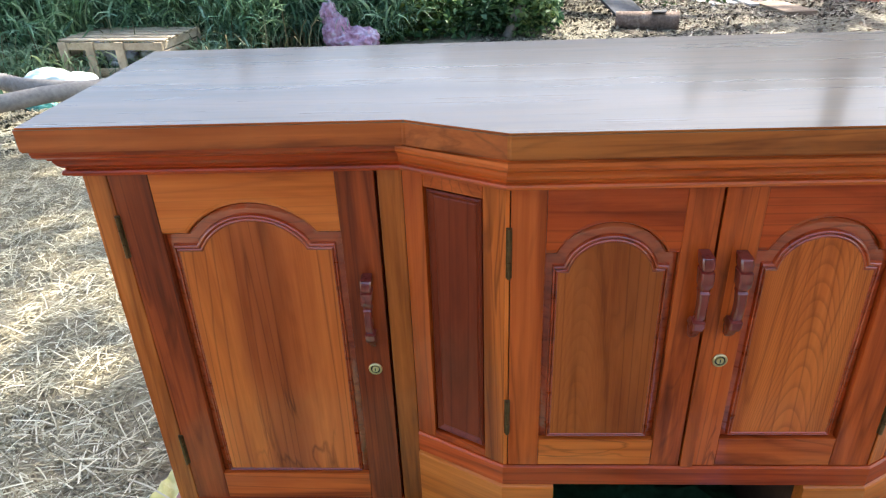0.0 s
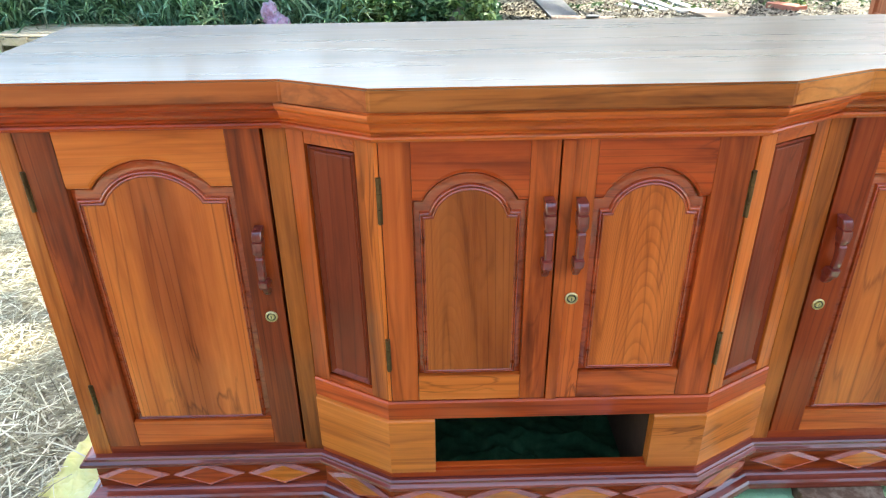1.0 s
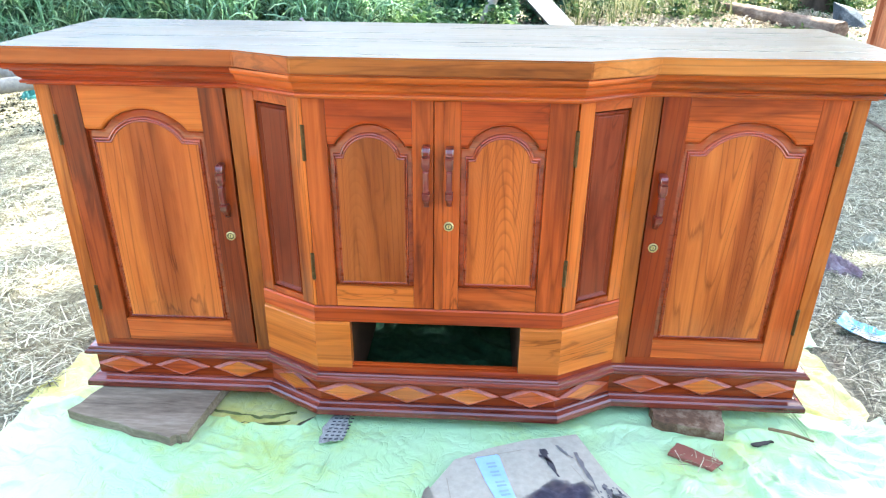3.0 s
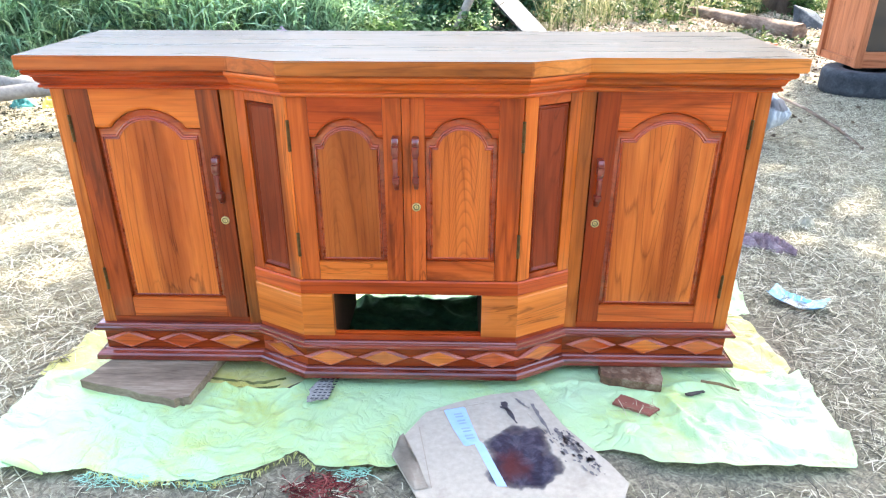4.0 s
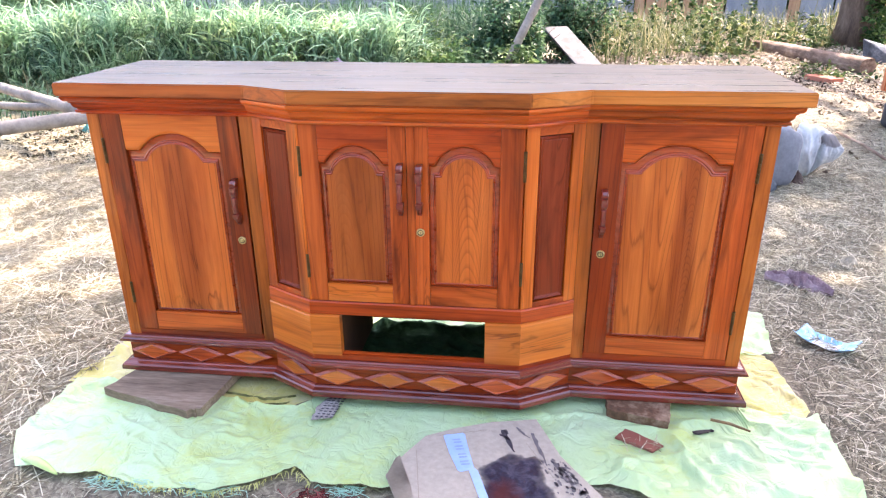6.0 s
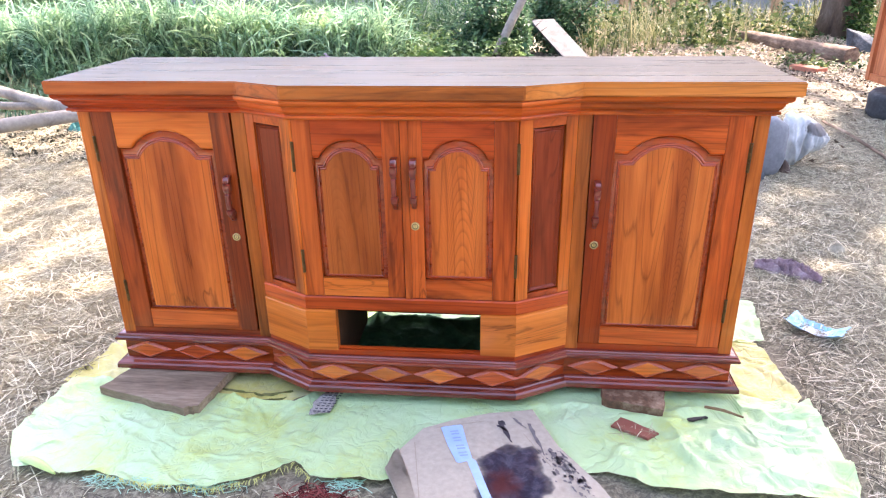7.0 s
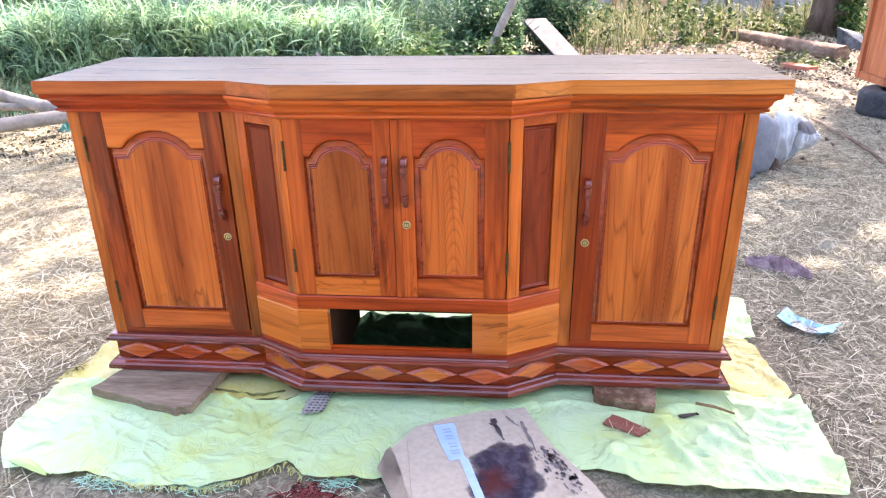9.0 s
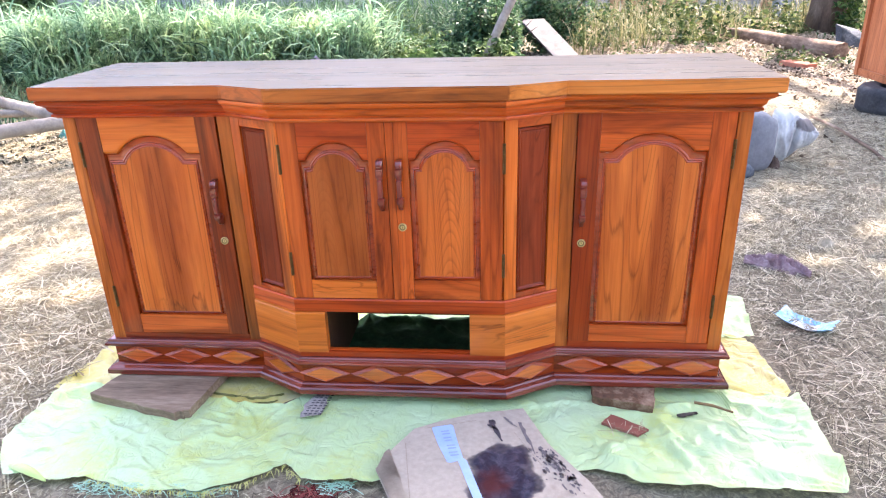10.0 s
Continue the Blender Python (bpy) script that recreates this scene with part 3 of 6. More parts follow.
# canted corners: framed panel between the wing and the middle
for s in (-1, 1):
    a, b = Vector((s * XP, YW)), Vector((s * XC, YC))
    wide = (b - a).length
    if s < 0:
        m = Matrix.Translation((a.x, a.y, 0)) @ Matrix.Rotation(math.atan2(b.y - a.y, b.x - a.x), 4, "Z")
    else:
        m = Matrix.Translation((b.x, b.y, 0)) @ Matrix.Rotation(math.atan2(a.y - b.y, a.x - b.x), 4, "Z")
    cant = part("canted_panel", turned(box(0.002, wide - 0.002, 0.016, 0.022, 0.33, 0.84, 0), m), wood_plum_v, side, "narrow dark panel in an orange frame")
    w = 0.036
    part("stile", turned(box(0.0, w, 0.0, 0.016, 0.326, 0.845, 0.0015), m), wood_orange_v if s < 0 else wood_gold_v, cant)
    part("stile", turned(box(wide - w, wide, 0.0, 0.016, 0.326, 0.845, 0.0015), m), wood_gold_v, cant)
    part("rail", turned(box(w + 0.0003, wide - w - 0.0003, 0.0006, 0.016, 0.818, 0.845, 0.0015), m), wood_orange_h, cant)
    part("rail", turned(box(w + 0.0003, wide - w - 0.0003, 0.0006, 0.016, 0.326, 0.342, 0.0015), m), wood_red_h, cant)
    x0, x1 = w + 0.0028, wide - w - 0.0028

    def frame_ring(k, dy, x0=x0, x1=x1):
        return [(x0 + k, dy, 0.345 + k), (x1 - k, dy, 0.345 + k), (x1 - k, dy, 0.815 - k), (x0 + k, dy, 0.815 - k)]
    bm = loft([frame_ring(0, 0.014), frame_ring(0.001, 0.004), frame_ring(0.004, 0.002), frame_ring(0.007, 0.005), frame_ring(0.011, 0.008), frame_ring(0.013, 0.007), frame_ring(0.016, 0.007)])
    part("raised_panel", turned(bm, m), wood_plum_v, cant)

# drawer-like block fronts beside the open niche
BLOCK = [(0.0, 0.147), (0.008, 0.147), (0.008, 0.2740), (0.0065, 0.2775), (-0.001, 0.2815), (-0.02, 0.2815), (-0.02, 0.147)]
rows = [offset_line(PLAN, [o] * 7)[2:6] for o, z in BLOCK]
for k in (0, 2):
    along(part("canted_block", loft([[(rows[j][i].x, rows[j][i].y, BLOCK[j][1]) for j in range(7)] for i in (k, k + 1)]), wood_block, side), CANTED[k + 2])
for xa, xb, k in ((None, -0.219, 1), (0.206, None, 2)):
    secs = []
    for xe in (xa, xb):
        secs.append([((rows[j][k].x if xe is None else xe), rows[j][k].y, BLOCK[j][1]) for j in range(7)])
    part("block_front", loft(secs), wood_block, side)
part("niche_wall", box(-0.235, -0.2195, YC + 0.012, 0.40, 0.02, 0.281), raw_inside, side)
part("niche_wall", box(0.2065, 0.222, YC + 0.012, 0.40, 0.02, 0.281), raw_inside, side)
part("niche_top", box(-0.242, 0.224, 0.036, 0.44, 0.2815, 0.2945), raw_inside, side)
part("niche_sill", box(-0.2185, 0.2055, YC + 0.0025, YC + 0.016, 0.1475, 0.1525, 0.002), wood_red_h, side)
STRIP = [(0.0035, 0.1285), (0.0035, 0.1468), (-0.018, 0.1468), (-0.018, 0.1285)]
rows = [offset_line(PLAN, [o] * 7)[2:6] for o, z in STRIP]
for k in range(3):
    along(part("base_strip", loft([[(rows[j][i].x, rows[j][i].y, STRIP[j][1]) for j in range(4)] for i in (k, k + 1)]), wood_red_h, side), CANTED.get(k + 2, 0.0))

# plinth: face boards, a moulding above and one below, and applied lozenges
plinth_plan = offset_line(PLAN, [0.004] * 7)
pts = [(p.x, p.y) for p in plinth_plan]
for k in range(7):
    rows = [offset_line(PLAN, [o] * 7) for o in (0.004, -0.014)]
    secs = [[(rows[0][i].x, rows[0][i].y, 0.016), (rows[0][i].x, rows[0][i].y, 0.118), (rows[1][i].x, rows[1][i].y, 0.118), (rows[1][i].x, rows[1][i].y, 0.016)] for i in (k, k + 1)]
    along(part("plinth_board", loft(secs), wood_plinth, side), CANTED.get(k, 0.0))
UPPER = [(-0.01, 0.1305), (0.012, 0.1305), (0.016, 0.128), (0.017, 0.1235), (0.0185, 0.1225), (0.024, 0.120), (0.0255, 0.1155), (0.023, 0.111), (0.016, 0.1095), (0.012, 0.104), (0.0045, 0.103), (-0.01, 0.103)]
LOWER = [(-0.01, 0.041), (0.008, 0.041), (0.012, 0.039), (0.016, 0.036), (0.020, 0.0345), (0.027, 0.032), (0.031, 0.027), (0.032, 0.021), (0.032, 0.012), (-0.01, 0.012)]
for prof, name in ((UPPER, "upper_moulding"), (LOWER, "lower_moulding")):
    for k in range(7):
        rows = [offset_line(PLAN, [o] * 7) for o, z in prof]
        secs = [[(rows[j][i].x, rows[j][i].y, prof[j][1]) for j in range(len(prof))] for i in (k, k + 1)]
        along(part(name, loft(secs), wood_plum_h, side), CANTED.get(k, 0.0))


def lozenge(cx, cy, half, ang, material):
    """A bevelled diamond of wood on the plinth face."""
    m = Matrix.Translation((cx, cy, 0.0725)) @ Matrix.Rotation(ang, 4, "Z")

    def dia(k, dy):
        return [m @ Vector(p) for p in ((-half * k, dy, 0), (0, dy, -0.032 * k), (half * k, dy, 0), (0, dy, 0.032 * k))]
    ob = part("lozenge", loft([dia(1, 0.001), dia(1, -0.004), dia(0.78, -0.0105), dia(0.75, -0.0105), dia(0.72, -0.0092)]), material, side)
    ob.data.materials.append(wood_rose_h)
    for p in ob.data.polygons:
        if p.normal.y > -0.95 and p.area < 0.0008:
            p.material_index = 1
    along(ob, ang)


loz_orange = wood("orange_lozenge", *ORANGE, "X", coat=1.0)
loz_red = wood("red_lozenge", *RUST, "X", coat=1.0)
loz_gold = wood("golden_lozenge", *GOLD, "X", coat=1.0, stain=0.3)
loz_mats = [loz_orange, loz_red, loz_gold]
for i in range(3):
    lozenge(-0.872 + 0.162 * i, YW - 0.004, 0.077, 0, loz_mats[i])
    lozenge(0.545 + 0.162 * i, YW - 0.004, 0.077, 0, (loz_red, loz_gold, loz_orange)[i])
for i in range(4):
    lozenge(-0.238 + 0.1605 * i, YC - 0.004, 0.078, 0, (loz_gold, loz_gold, loz_gold, loz_orange)[i])
mid = (Vector(pts[2]) + Vector(pts[3])) / 2
lozenge(mid.x, mid.y, 0.080, math.atan2(YC - YW, XP - XC), loz_gold)
mid = (Vector(pts[4]) + Vector(pts[5])) / 2
lozenge(mid.x, mid.y, 0.080, math.atan2(YW - YC, XP - XC), loz_gold)


# ---- ground and plants ----
GZ = -0.034


def ground_z(x, y):
    """Uneven earth, trodden flat where the sideboard and its sheets lie."""
    d = max(abs(x) - 1.3, 0, -0.55 - y, y - 0.8)
    k = min(1.0, d / 0.6)
    return GZ + k * (0.022 * noise.noise((x * 1.3, y * 1.3, 0)) + 0.010 * noise.noise((x * 5, y * 5, 3)))


def spaced(lo, hi, step, far):
    a = list(np.arange(lo, hi + step / 2, step))
    s = step
    left, right = [lo], [hi]
    while right[-1] < far:
        s *= 1.5
        left.append(left[-1] - s)
        right.append(right[-1] + s)
    return left[:0:-1] + a + right[1:]


xs, ys = spaced(-5, 5.6, 0.07, 400), spaced(-2.6, 9.5, 0.07, 400)
verts = [(x, y, ground_z(x, y)) for y in ys for x in xs]
nx = len(xs)
faces = [(j * nx + i, j * nx + i + 1, (j + 1) * nx + i + 1, (j + 1) * nx + i) for j in range(len(ys) - 1) for i in range(nx - 1)]
me = bpy.data.meshes.new("ground")
me.from_pydata(verts, [], faces)
me.polygons.foreach_set("use_smooth", [True] * len(faces))
m, nt, bs = mat("dry_earth_and_chaff")
v = coords(nt, (1, 1, 1), False)
chaff = noise_tex(nt, v, 38, 6, 0.75, 1.6)
clump = noise_tex(nt, v, 1.6, 4, 0.6, 0.4)
grit = noise_tex(nt, v, 190, 3, 0.7)
soil = ramp(nt, chaff, [(0.34, (0.055, 0.047, 0.034)), (0.48, (0.165, 0.145, 0.100)), (0.60, (0.30, 0.265, 0.178)), (0.70, (0.46, 0.41, 0.27))])
pale = ramp(nt, chaff, [(0.30, (0.10, 0.080, 0.052)), (0.5, (0.30, 0.245, 0.155)), (0.7, (0.52, 0.45, 0.31))])
sep = nt.nodes.new("ShaderNodeSeparateXYZ")
nt.links.new(v, sep.inputs[0])
straw_side = ramp(nt, math_node(nt, "MULTIPLY_ADD", sep.outputs[0], -0.12), [(0.35, (0.15, 0.15, 0.15)), (0.62, (0.8, 0.8, 0.8))])
straw_side.node.inputs[0].links[0].from_node.inputs[2].default_value = 0.45
share_ = math_node(nt, "MULTIPLY", clump, straw_side)
col = mixed(nt, math_node(nt, "MULTIPLY", share_, 1.7), soil, pale)
nt.links.new(col, bs.inputs["Base Color"])
bs.inputs["Roughness"].default_value = 0.95
bump(nt, bs, math_node(nt, "ADD", chaff, math_node(nt, "MULTIPLY", grit, 0.4)), 0.7, 0.012)
me.materials.append(m)
tagged(new("ground", me), "dry trodden earth strewn with straw and chaff", "ground", kind="structure")


def scattered(name, places, size, make, material, label, category, seed):
    """One mesh of many small pieces; make gives a piece's points and faces, places their spots."""
    rnd = np.random.RandomState(seed)
    vs, fs, base = [], [], 0
    for spot in places:
        p, f = make(rnd, spot, size)
        vs.extend(p)
        fs.extend([tuple(i + base for i in q) for q in f])
        base += len(p)
    me = bpy.data.meshes.new(name)
    me.from_pydata(vs, [], fs)
    me.materials.append(material)
    return tagged(new(name, me), label, category, kind="stuff")


def straw_piece(rnd, spot, size):
    x, y, z = spot
    a, l, w = rnd.uniform(0, 6.283), rnd.uniform(*size) * rnd.uniform(0.3, 1) ** 1.5, rnd.uniform(0.0004, 0.0011) * (0.2 + 8 * size[1])
    dx, dy = math.cos(a) * l / 2, math.sin(a) * l / 2
    bx, by = rnd.uniform(-0.06, 0.06) * l * -math.sin(a), rnd.uniform(-0.06, 0.06) * l * math.cos(a)
    px, py = -math.sin(a) * w, math.cos(a) * w
    up = 0.006 + 0.09 * min(size[1], 0.22)
    h0, h2 = rnd.uniform(0.001, up), rnd.uniform(0.001, up)
    h1 = (h0 + h2) / 2 + rnd.uniform(0.0, 0.006)
    return [(x - dx + px, y - dy + py, z + h0), (x - dx - px, y - dy - py, z + h0), (x + bx + px, y + by + py, z + h1 + 0.001), (x + bx - px, y + by - py, z + h1),
            (x + dx + px, y + dy + py, z + h2), (x + dx - px, y + dy - py, z + h2)], [(0, 1, 3, 2), (2, 3, 5, 4)]


def blade(rnd, spot, size):
    """A long arching blade of grass."""
    x, y, z = spot
    h, w = rnd.uniform(*size), rnd.uniform(0.003, 0.009)
    a, lean = rnd.uniform(0, 6.283), rnd.uniform(0.15, 1.15) ** 1.2
    x, y = x + rnd.normal(0, 0.05), y + rnd.normal(0, 0.05)
    dx, dy = math.cos(a), math.sin(a)
    px, py = -dy * w, dx * w
    pts = []
    for t in (0.0, 0.3, 0.58, 0.82):
        o, k = lean * h * t ** 1.7 * 0.85, 1 - 0.5 * t
        zz = z + h * (t - 0.55 * lean * t ** 3)
        pts += [(x + dx * o + px * k, y + dy * o + py * k, zz), (x + dx * o - px * k, y + dy * o - py * k, zz)]
    pts.append((x + dx * lean * h * 0.95, y + dy * lean * h * 0.95, z + h * (1 - 0.62 * lean)))
    return pts, [(0, 1, 3, 2), (2, 3, 5, 4), (4, 5, 7, 6), (6, 7, 8)]


def leaf(rnd, spot, size):
    """A folded pointed leaf at a spot in the air."""
    c = Vector(spot)
    l = rnd.uniform(*size)
    w = l * rnd.uniform(0.26, 0.42)
    d = Vector((rnd.normal(), rnd.normal(), rnd.normal() * 0.6 - 0.15)).normalized()
    s = d.cross(Vector((rnd.normal() * 0.5, rnd.normal() * 0.5, 1))).normalized()
    u = s.cross(d)
    return [tuple(c), tuple(c + d * l * 0.45 + s * w + u * w * 0.35), tuple(c + d * l - u * l * 0.12), tuple(c + d * l * 0.45 - s * w + u * w * 0.35)], [(0, 1, 2), (0, 2, 3)]


def in_area(n, x0, x1, y0, y1, keep, seed):
    rnd = np.random.RandomState(seed)
    out = []
    while len(out) < n:
        x, y = rnd.uniform(x0, x1), rnd.uniform(y0, y1)
        if rnd.rand() < keep(x, y):
            out.append((x, y, ground_z(x, y)))
    return out


def off_sheet(x, y):
    return not (-1.12 < x < 1.2 and -0.42 < y < 0.75)


def grass_from(x):
    """Where the tall grass begins, going away from the sideboard."""
    if x < -2.3:
        return 4.95 + (x + 2.3) * 0.12
    if x < -1.8:
        return 4.95 + (x + 2.3) * 0.54
    if x < 1.0:
        return 5.22 + (x + 1.8) * 0.04
    return 7.6 + (x - 1.0) * 0.55


def clumps(x, y, f=0.9):
    return 0.5 + 0.5 * noise.noise((x * f, y * f, 9.0))


straw_mat = leafy("dry_straw", (0.15, 0.12, 0.068), (0.38, 0.325, 0.20), (0.76, 0.70, 0.50), 0.7, 0.1)
scattered("straw", in_area(98000, -4.6, -0.95, -1.0, 4.2, lambda x, y: (0.25 + 0.75 * clumps(x, y, 1.7)) * off_sheet(x, y) * (y < grass_from(x) + 0.3), 1), (0.03, 0.22), straw_piece, straw_mat,
          "loose pale straw scattered over the earth", "straw", 2)
chaff_mat = leafy("grey_chaff", (0.060, 0.054, 0.036), (0.29, 0.255, 0.16), (0.78, 0.72, 0.50), 0.7, 0.1)
scattered("chaff", in_area(95000, -1.2, 4.4, -0.9, 7.0, lambda x, y: (0.2 + 0.8 * clumps(x, y, 1.9)) * off_sheet(x, y) * (1.15 - 0.13 * max(y, 0)), 3), (0.02, 0.115), straw_piece, chaff_mat,
          "short dry chaff and twigs on grey earth", "chaff", 4)
scattered("dry_stems", in_area(85000, 0.95, 3.6, -0.6, 4.6, lambda x, y: (0.25 + 0.75 * clumps(x + 3, y, 2.3)) * off_sheet(x, y), 103), (0.03, 0.15), straw_piece,
          leafy("grey_stems", (0.060, 0.052, 0.038), (0.33, 0.29, 0.20), (0.78, 0.71, 0.53), 0.7, 0.1), "tangled grey and pale dry stems on the earth", "chaff", 104)
grass_mat = leafy("tall_grass", (0.022, 0.065, 0.032), (0.048, 0.112, 0.055), (0.090, 0.165, 0.085), 0.45, 0.30, 1.3)


def tussocks(n, each, x0, x1, y0, y1, keep, seed):
    return [p for p in in_area(n, x0, x1, y0, y1, keep, seed) for k in range(each)]


def meadow(x, y):
    """The meadow stops short of the shrubs."""
    return y > grass_from(x) + 0.3 * noise.noise((x * 3, y * 3, 1)) and (x < -0.95 + 0.25 * noise.noise((y * 2, 4, 0)) or y > 7.6)


def reed_leaf(rnd, spot, size, half=(0.004, 0.010), rise=(0.6, 1.45), climb=0.62):
    """A broad blade that leaves its stalk part of the way up, rises and droops."""
    x, y, z = spot
    l, w = rnd.uniform(*size), rnd.uniform(*half)
    a, up = rnd.uniform(0, 6.283), rnd.uniform(*rise)
    z += climb * rnd.rand() ** 1.4 * (0.45 + 0.75 * clumps(x, y, 1.1))
    x, y = x + rnd.normal(0, 0.09), y + rnd.normal(0, 0.09)
    dx, dy = math.cos(a), math.sin(a)
    roll = rnd.uniform(-0.9, 0.9)
    px, py, pz = -dy * w * math.cos(roll), dx * w * math.cos(roll), w * math.sin(roll)
    pts, o, h = [], 0.0, 0.0
    for k in range(5):
        wide = (0.7, 1.0, 0.85, 0.55)[k] if k < 4 else 0
        if k < 4:
            pts += [(x + dx * o + px * wide, y + dy * o + py * wide, z + h + pz * wide), (x + dx * o - px * wide, y + dy * o - py * wide, z + h - pz * wide)]
        else:
            pts.append((x + dx * o, y + dy * o, z + h))
        ang = up - 0.42 * k * (0.6 + 0.8 * rnd.rand())
        o, h = o + l / 4 * math.cos(ang), h + l / 4 * math.sin(ang)
    return [(p[0], p[1], max(p[2], -0.03)) for p in pts], [(0, 1, 3, 2), (2, 3, 5, 4), (4, 5, 7, 6), (6, 7, 8)]


def standing_leaf(rnd, spot, size):
    """A leaf of the brightened front grass, springing from a tall stalk anywhere between foot and tip."""
    x, y, z = spot
    tall = 0.44 + 0.36 * clumps(x, y, 0.8)
    return reed_leaf(rnd, (x, y, z + tall * rnd.rand() ** 1.25 - 0.02), size, (0.005, 0.013), (0.75, 1.6), 0.25)


# sunlit blades behind the front are coloured darker to hold down the sun
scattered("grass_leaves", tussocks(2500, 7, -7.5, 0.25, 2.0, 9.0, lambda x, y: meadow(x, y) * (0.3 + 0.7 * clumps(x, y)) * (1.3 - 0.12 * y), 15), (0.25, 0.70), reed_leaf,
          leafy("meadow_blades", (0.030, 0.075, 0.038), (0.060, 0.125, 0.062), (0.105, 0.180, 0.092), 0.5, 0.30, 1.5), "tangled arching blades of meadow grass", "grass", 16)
# front strip only: leaf colour raised to make up for its shade
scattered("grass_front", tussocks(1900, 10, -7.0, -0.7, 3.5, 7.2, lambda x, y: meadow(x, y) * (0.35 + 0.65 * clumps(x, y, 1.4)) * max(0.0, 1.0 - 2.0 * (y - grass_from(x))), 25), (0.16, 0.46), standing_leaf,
          leafy("brightened_blades", (0.12, 0.22, 0.12), (0.28, 0.43, 0.24), (0.56, 0.69, 0.45), 0.5, 0.40, 1.7), "grey-green tall grass leaves facing the yard, paled to lift their shade", "grass", 26)
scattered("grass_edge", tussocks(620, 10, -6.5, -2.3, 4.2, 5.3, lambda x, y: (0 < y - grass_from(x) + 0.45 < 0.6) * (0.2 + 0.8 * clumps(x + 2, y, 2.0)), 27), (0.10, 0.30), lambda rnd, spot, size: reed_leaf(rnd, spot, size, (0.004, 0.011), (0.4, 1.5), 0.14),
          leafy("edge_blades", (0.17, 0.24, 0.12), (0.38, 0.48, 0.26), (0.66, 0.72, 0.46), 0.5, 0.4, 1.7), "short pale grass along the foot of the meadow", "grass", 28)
scattered("grass", tussocks(2100, 6, -8.5, 0.35, 2.0, 11.0, lambda x, y: meadow(x, y) * (0.25 + 0.75 * clumps(x, y)) * (1.25 - 0.09 * y), 5), (0.30, 0.85), blade, grass_mat,
          "tall bright green meadow grass", "grass", 6)
# far grass gets a darker colour to offset the sun on it
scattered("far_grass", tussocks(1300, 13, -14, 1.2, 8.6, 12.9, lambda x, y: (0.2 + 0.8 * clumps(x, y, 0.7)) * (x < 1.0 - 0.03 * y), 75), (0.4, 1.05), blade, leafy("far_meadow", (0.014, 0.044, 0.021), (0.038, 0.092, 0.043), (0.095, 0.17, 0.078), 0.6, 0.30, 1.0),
          "tall grass stretching away into the meadow", "grass", 76)
scattered("low_grass", tussocks(120, 8, -5.5, -2.0, 3.6, 5.2, lambda x, y: (3.9 + (x + 2.6) * 0.3 < y < 5.1) * clumps(x + 5, y + 2, 1.5) ** 1.5, 17), (0.05, 0.22), blade, grass_mat,
          "short trampled grass under the bare branches", "grass", 18)
dry_mat = leafy("dry_grass", (0.11, 0.09, 0.045), (0.22, 0.20, 0.10), (0.36, 0.33, 0.19), 0.6, 0.3)
scattered("yellow_grass", tussocks(26, 10, -0.35, 0.05, 6.0, 6.5, lambda x, y: 1.0, 91), (0.15, 0.55), blade, leafy("yellowed_grass", (0.12, 0.13, 0.04), (0.26, 0.26, 0.09), (0.42, 0.36, 0.16), 0.6, 0.4), "yellowing tufts of grass before the shrub", "grass", 92)
scattered("dry_grass", in_area(1100, -5.2, -1.7, 2.2, 7.5, lambda x, y: (0 < y - grass_from(x) + 0.5 < 1.3) * (0.2 + 0.8 * clumps(x + 7, y)), 7), (0.10, 0.5), blade, dry_mat,
          "withered grass along the edge of the meadow", "grass", 8)
weed_mat = leafy("weeds", (0.018, 0.045, 0.016), (0.060, 0.098, 0.032), (0.22, 0.24, 0.10), 0.5, 0.36, 1.6)


def weed_spots(n, x0, x1, y0, y1, keep, top, seed):
    rnd = np.random.RandomState(seed)
    return [(x, y, z + top * (0.12 + 1.15 * clumps(x, y, 1.3) ** 1.6) * rnd.rand() ** 0.8) for x, y, z in in_area(n, x0, x1, y0, y1, keep, seed + 50)]


def plant_spots(n, x0, x1, y0, y1, keep, seed):
    """Leaf places gathered into separate plants of uneven height, with gaps between them."""
    rnd = np.random.RandomState(seed)
    out = []
    for x, y, z in in_area(n, x0, x1, y0, y1, keep, seed + 1):
        h, r = (0.08 + 0.85 * rnd.rand() ** 2.6) * (0.5 + 0.8 * clumps(x, y, 0.9)), rnd.uniform(0.06, 0.22)
        for k in range(rnd.randint(22, 75)):
            t = rnd.rand() ** 0.7
            a, d = rnd.uniform(0, 6.283), r * math.sqrt(rnd.rand()) * (1.15 - 0.6 * t)
            out.append((x + d * math.cos(a), y + d * math.sin(a), z + h * t))
    return out


scattered("weeds", plant_spots(230, 0.9, 8.5, 7.6, 13.2, lambda x, y: (y > grass_from(x)) * (0.04 + clumps(x, y, 0.8) ** 2.5), 11), (0.03, 0.12), leaf, weed_mat,
          "sunlit yellow-green weeds in front of the fence", "weeds", 12)
scattered("weed_stalks", tussocks(300, 8, 1.2, 8.5, 7.4, 13.0, lambda x, y: (y > grass_from(x)) * clumps(x + 1, y, 1.2) ** 3.5, 71), (0.15, 0.85), blade, leafy("weed_stalks", (0.05, 0.075, 0.025), (0.15, 0.165, 0.07), (0.36, 0.32, 0.19), 0.5, 0.35),
          "thin yellowing stalks standing among the weeds", "weeds", 72)
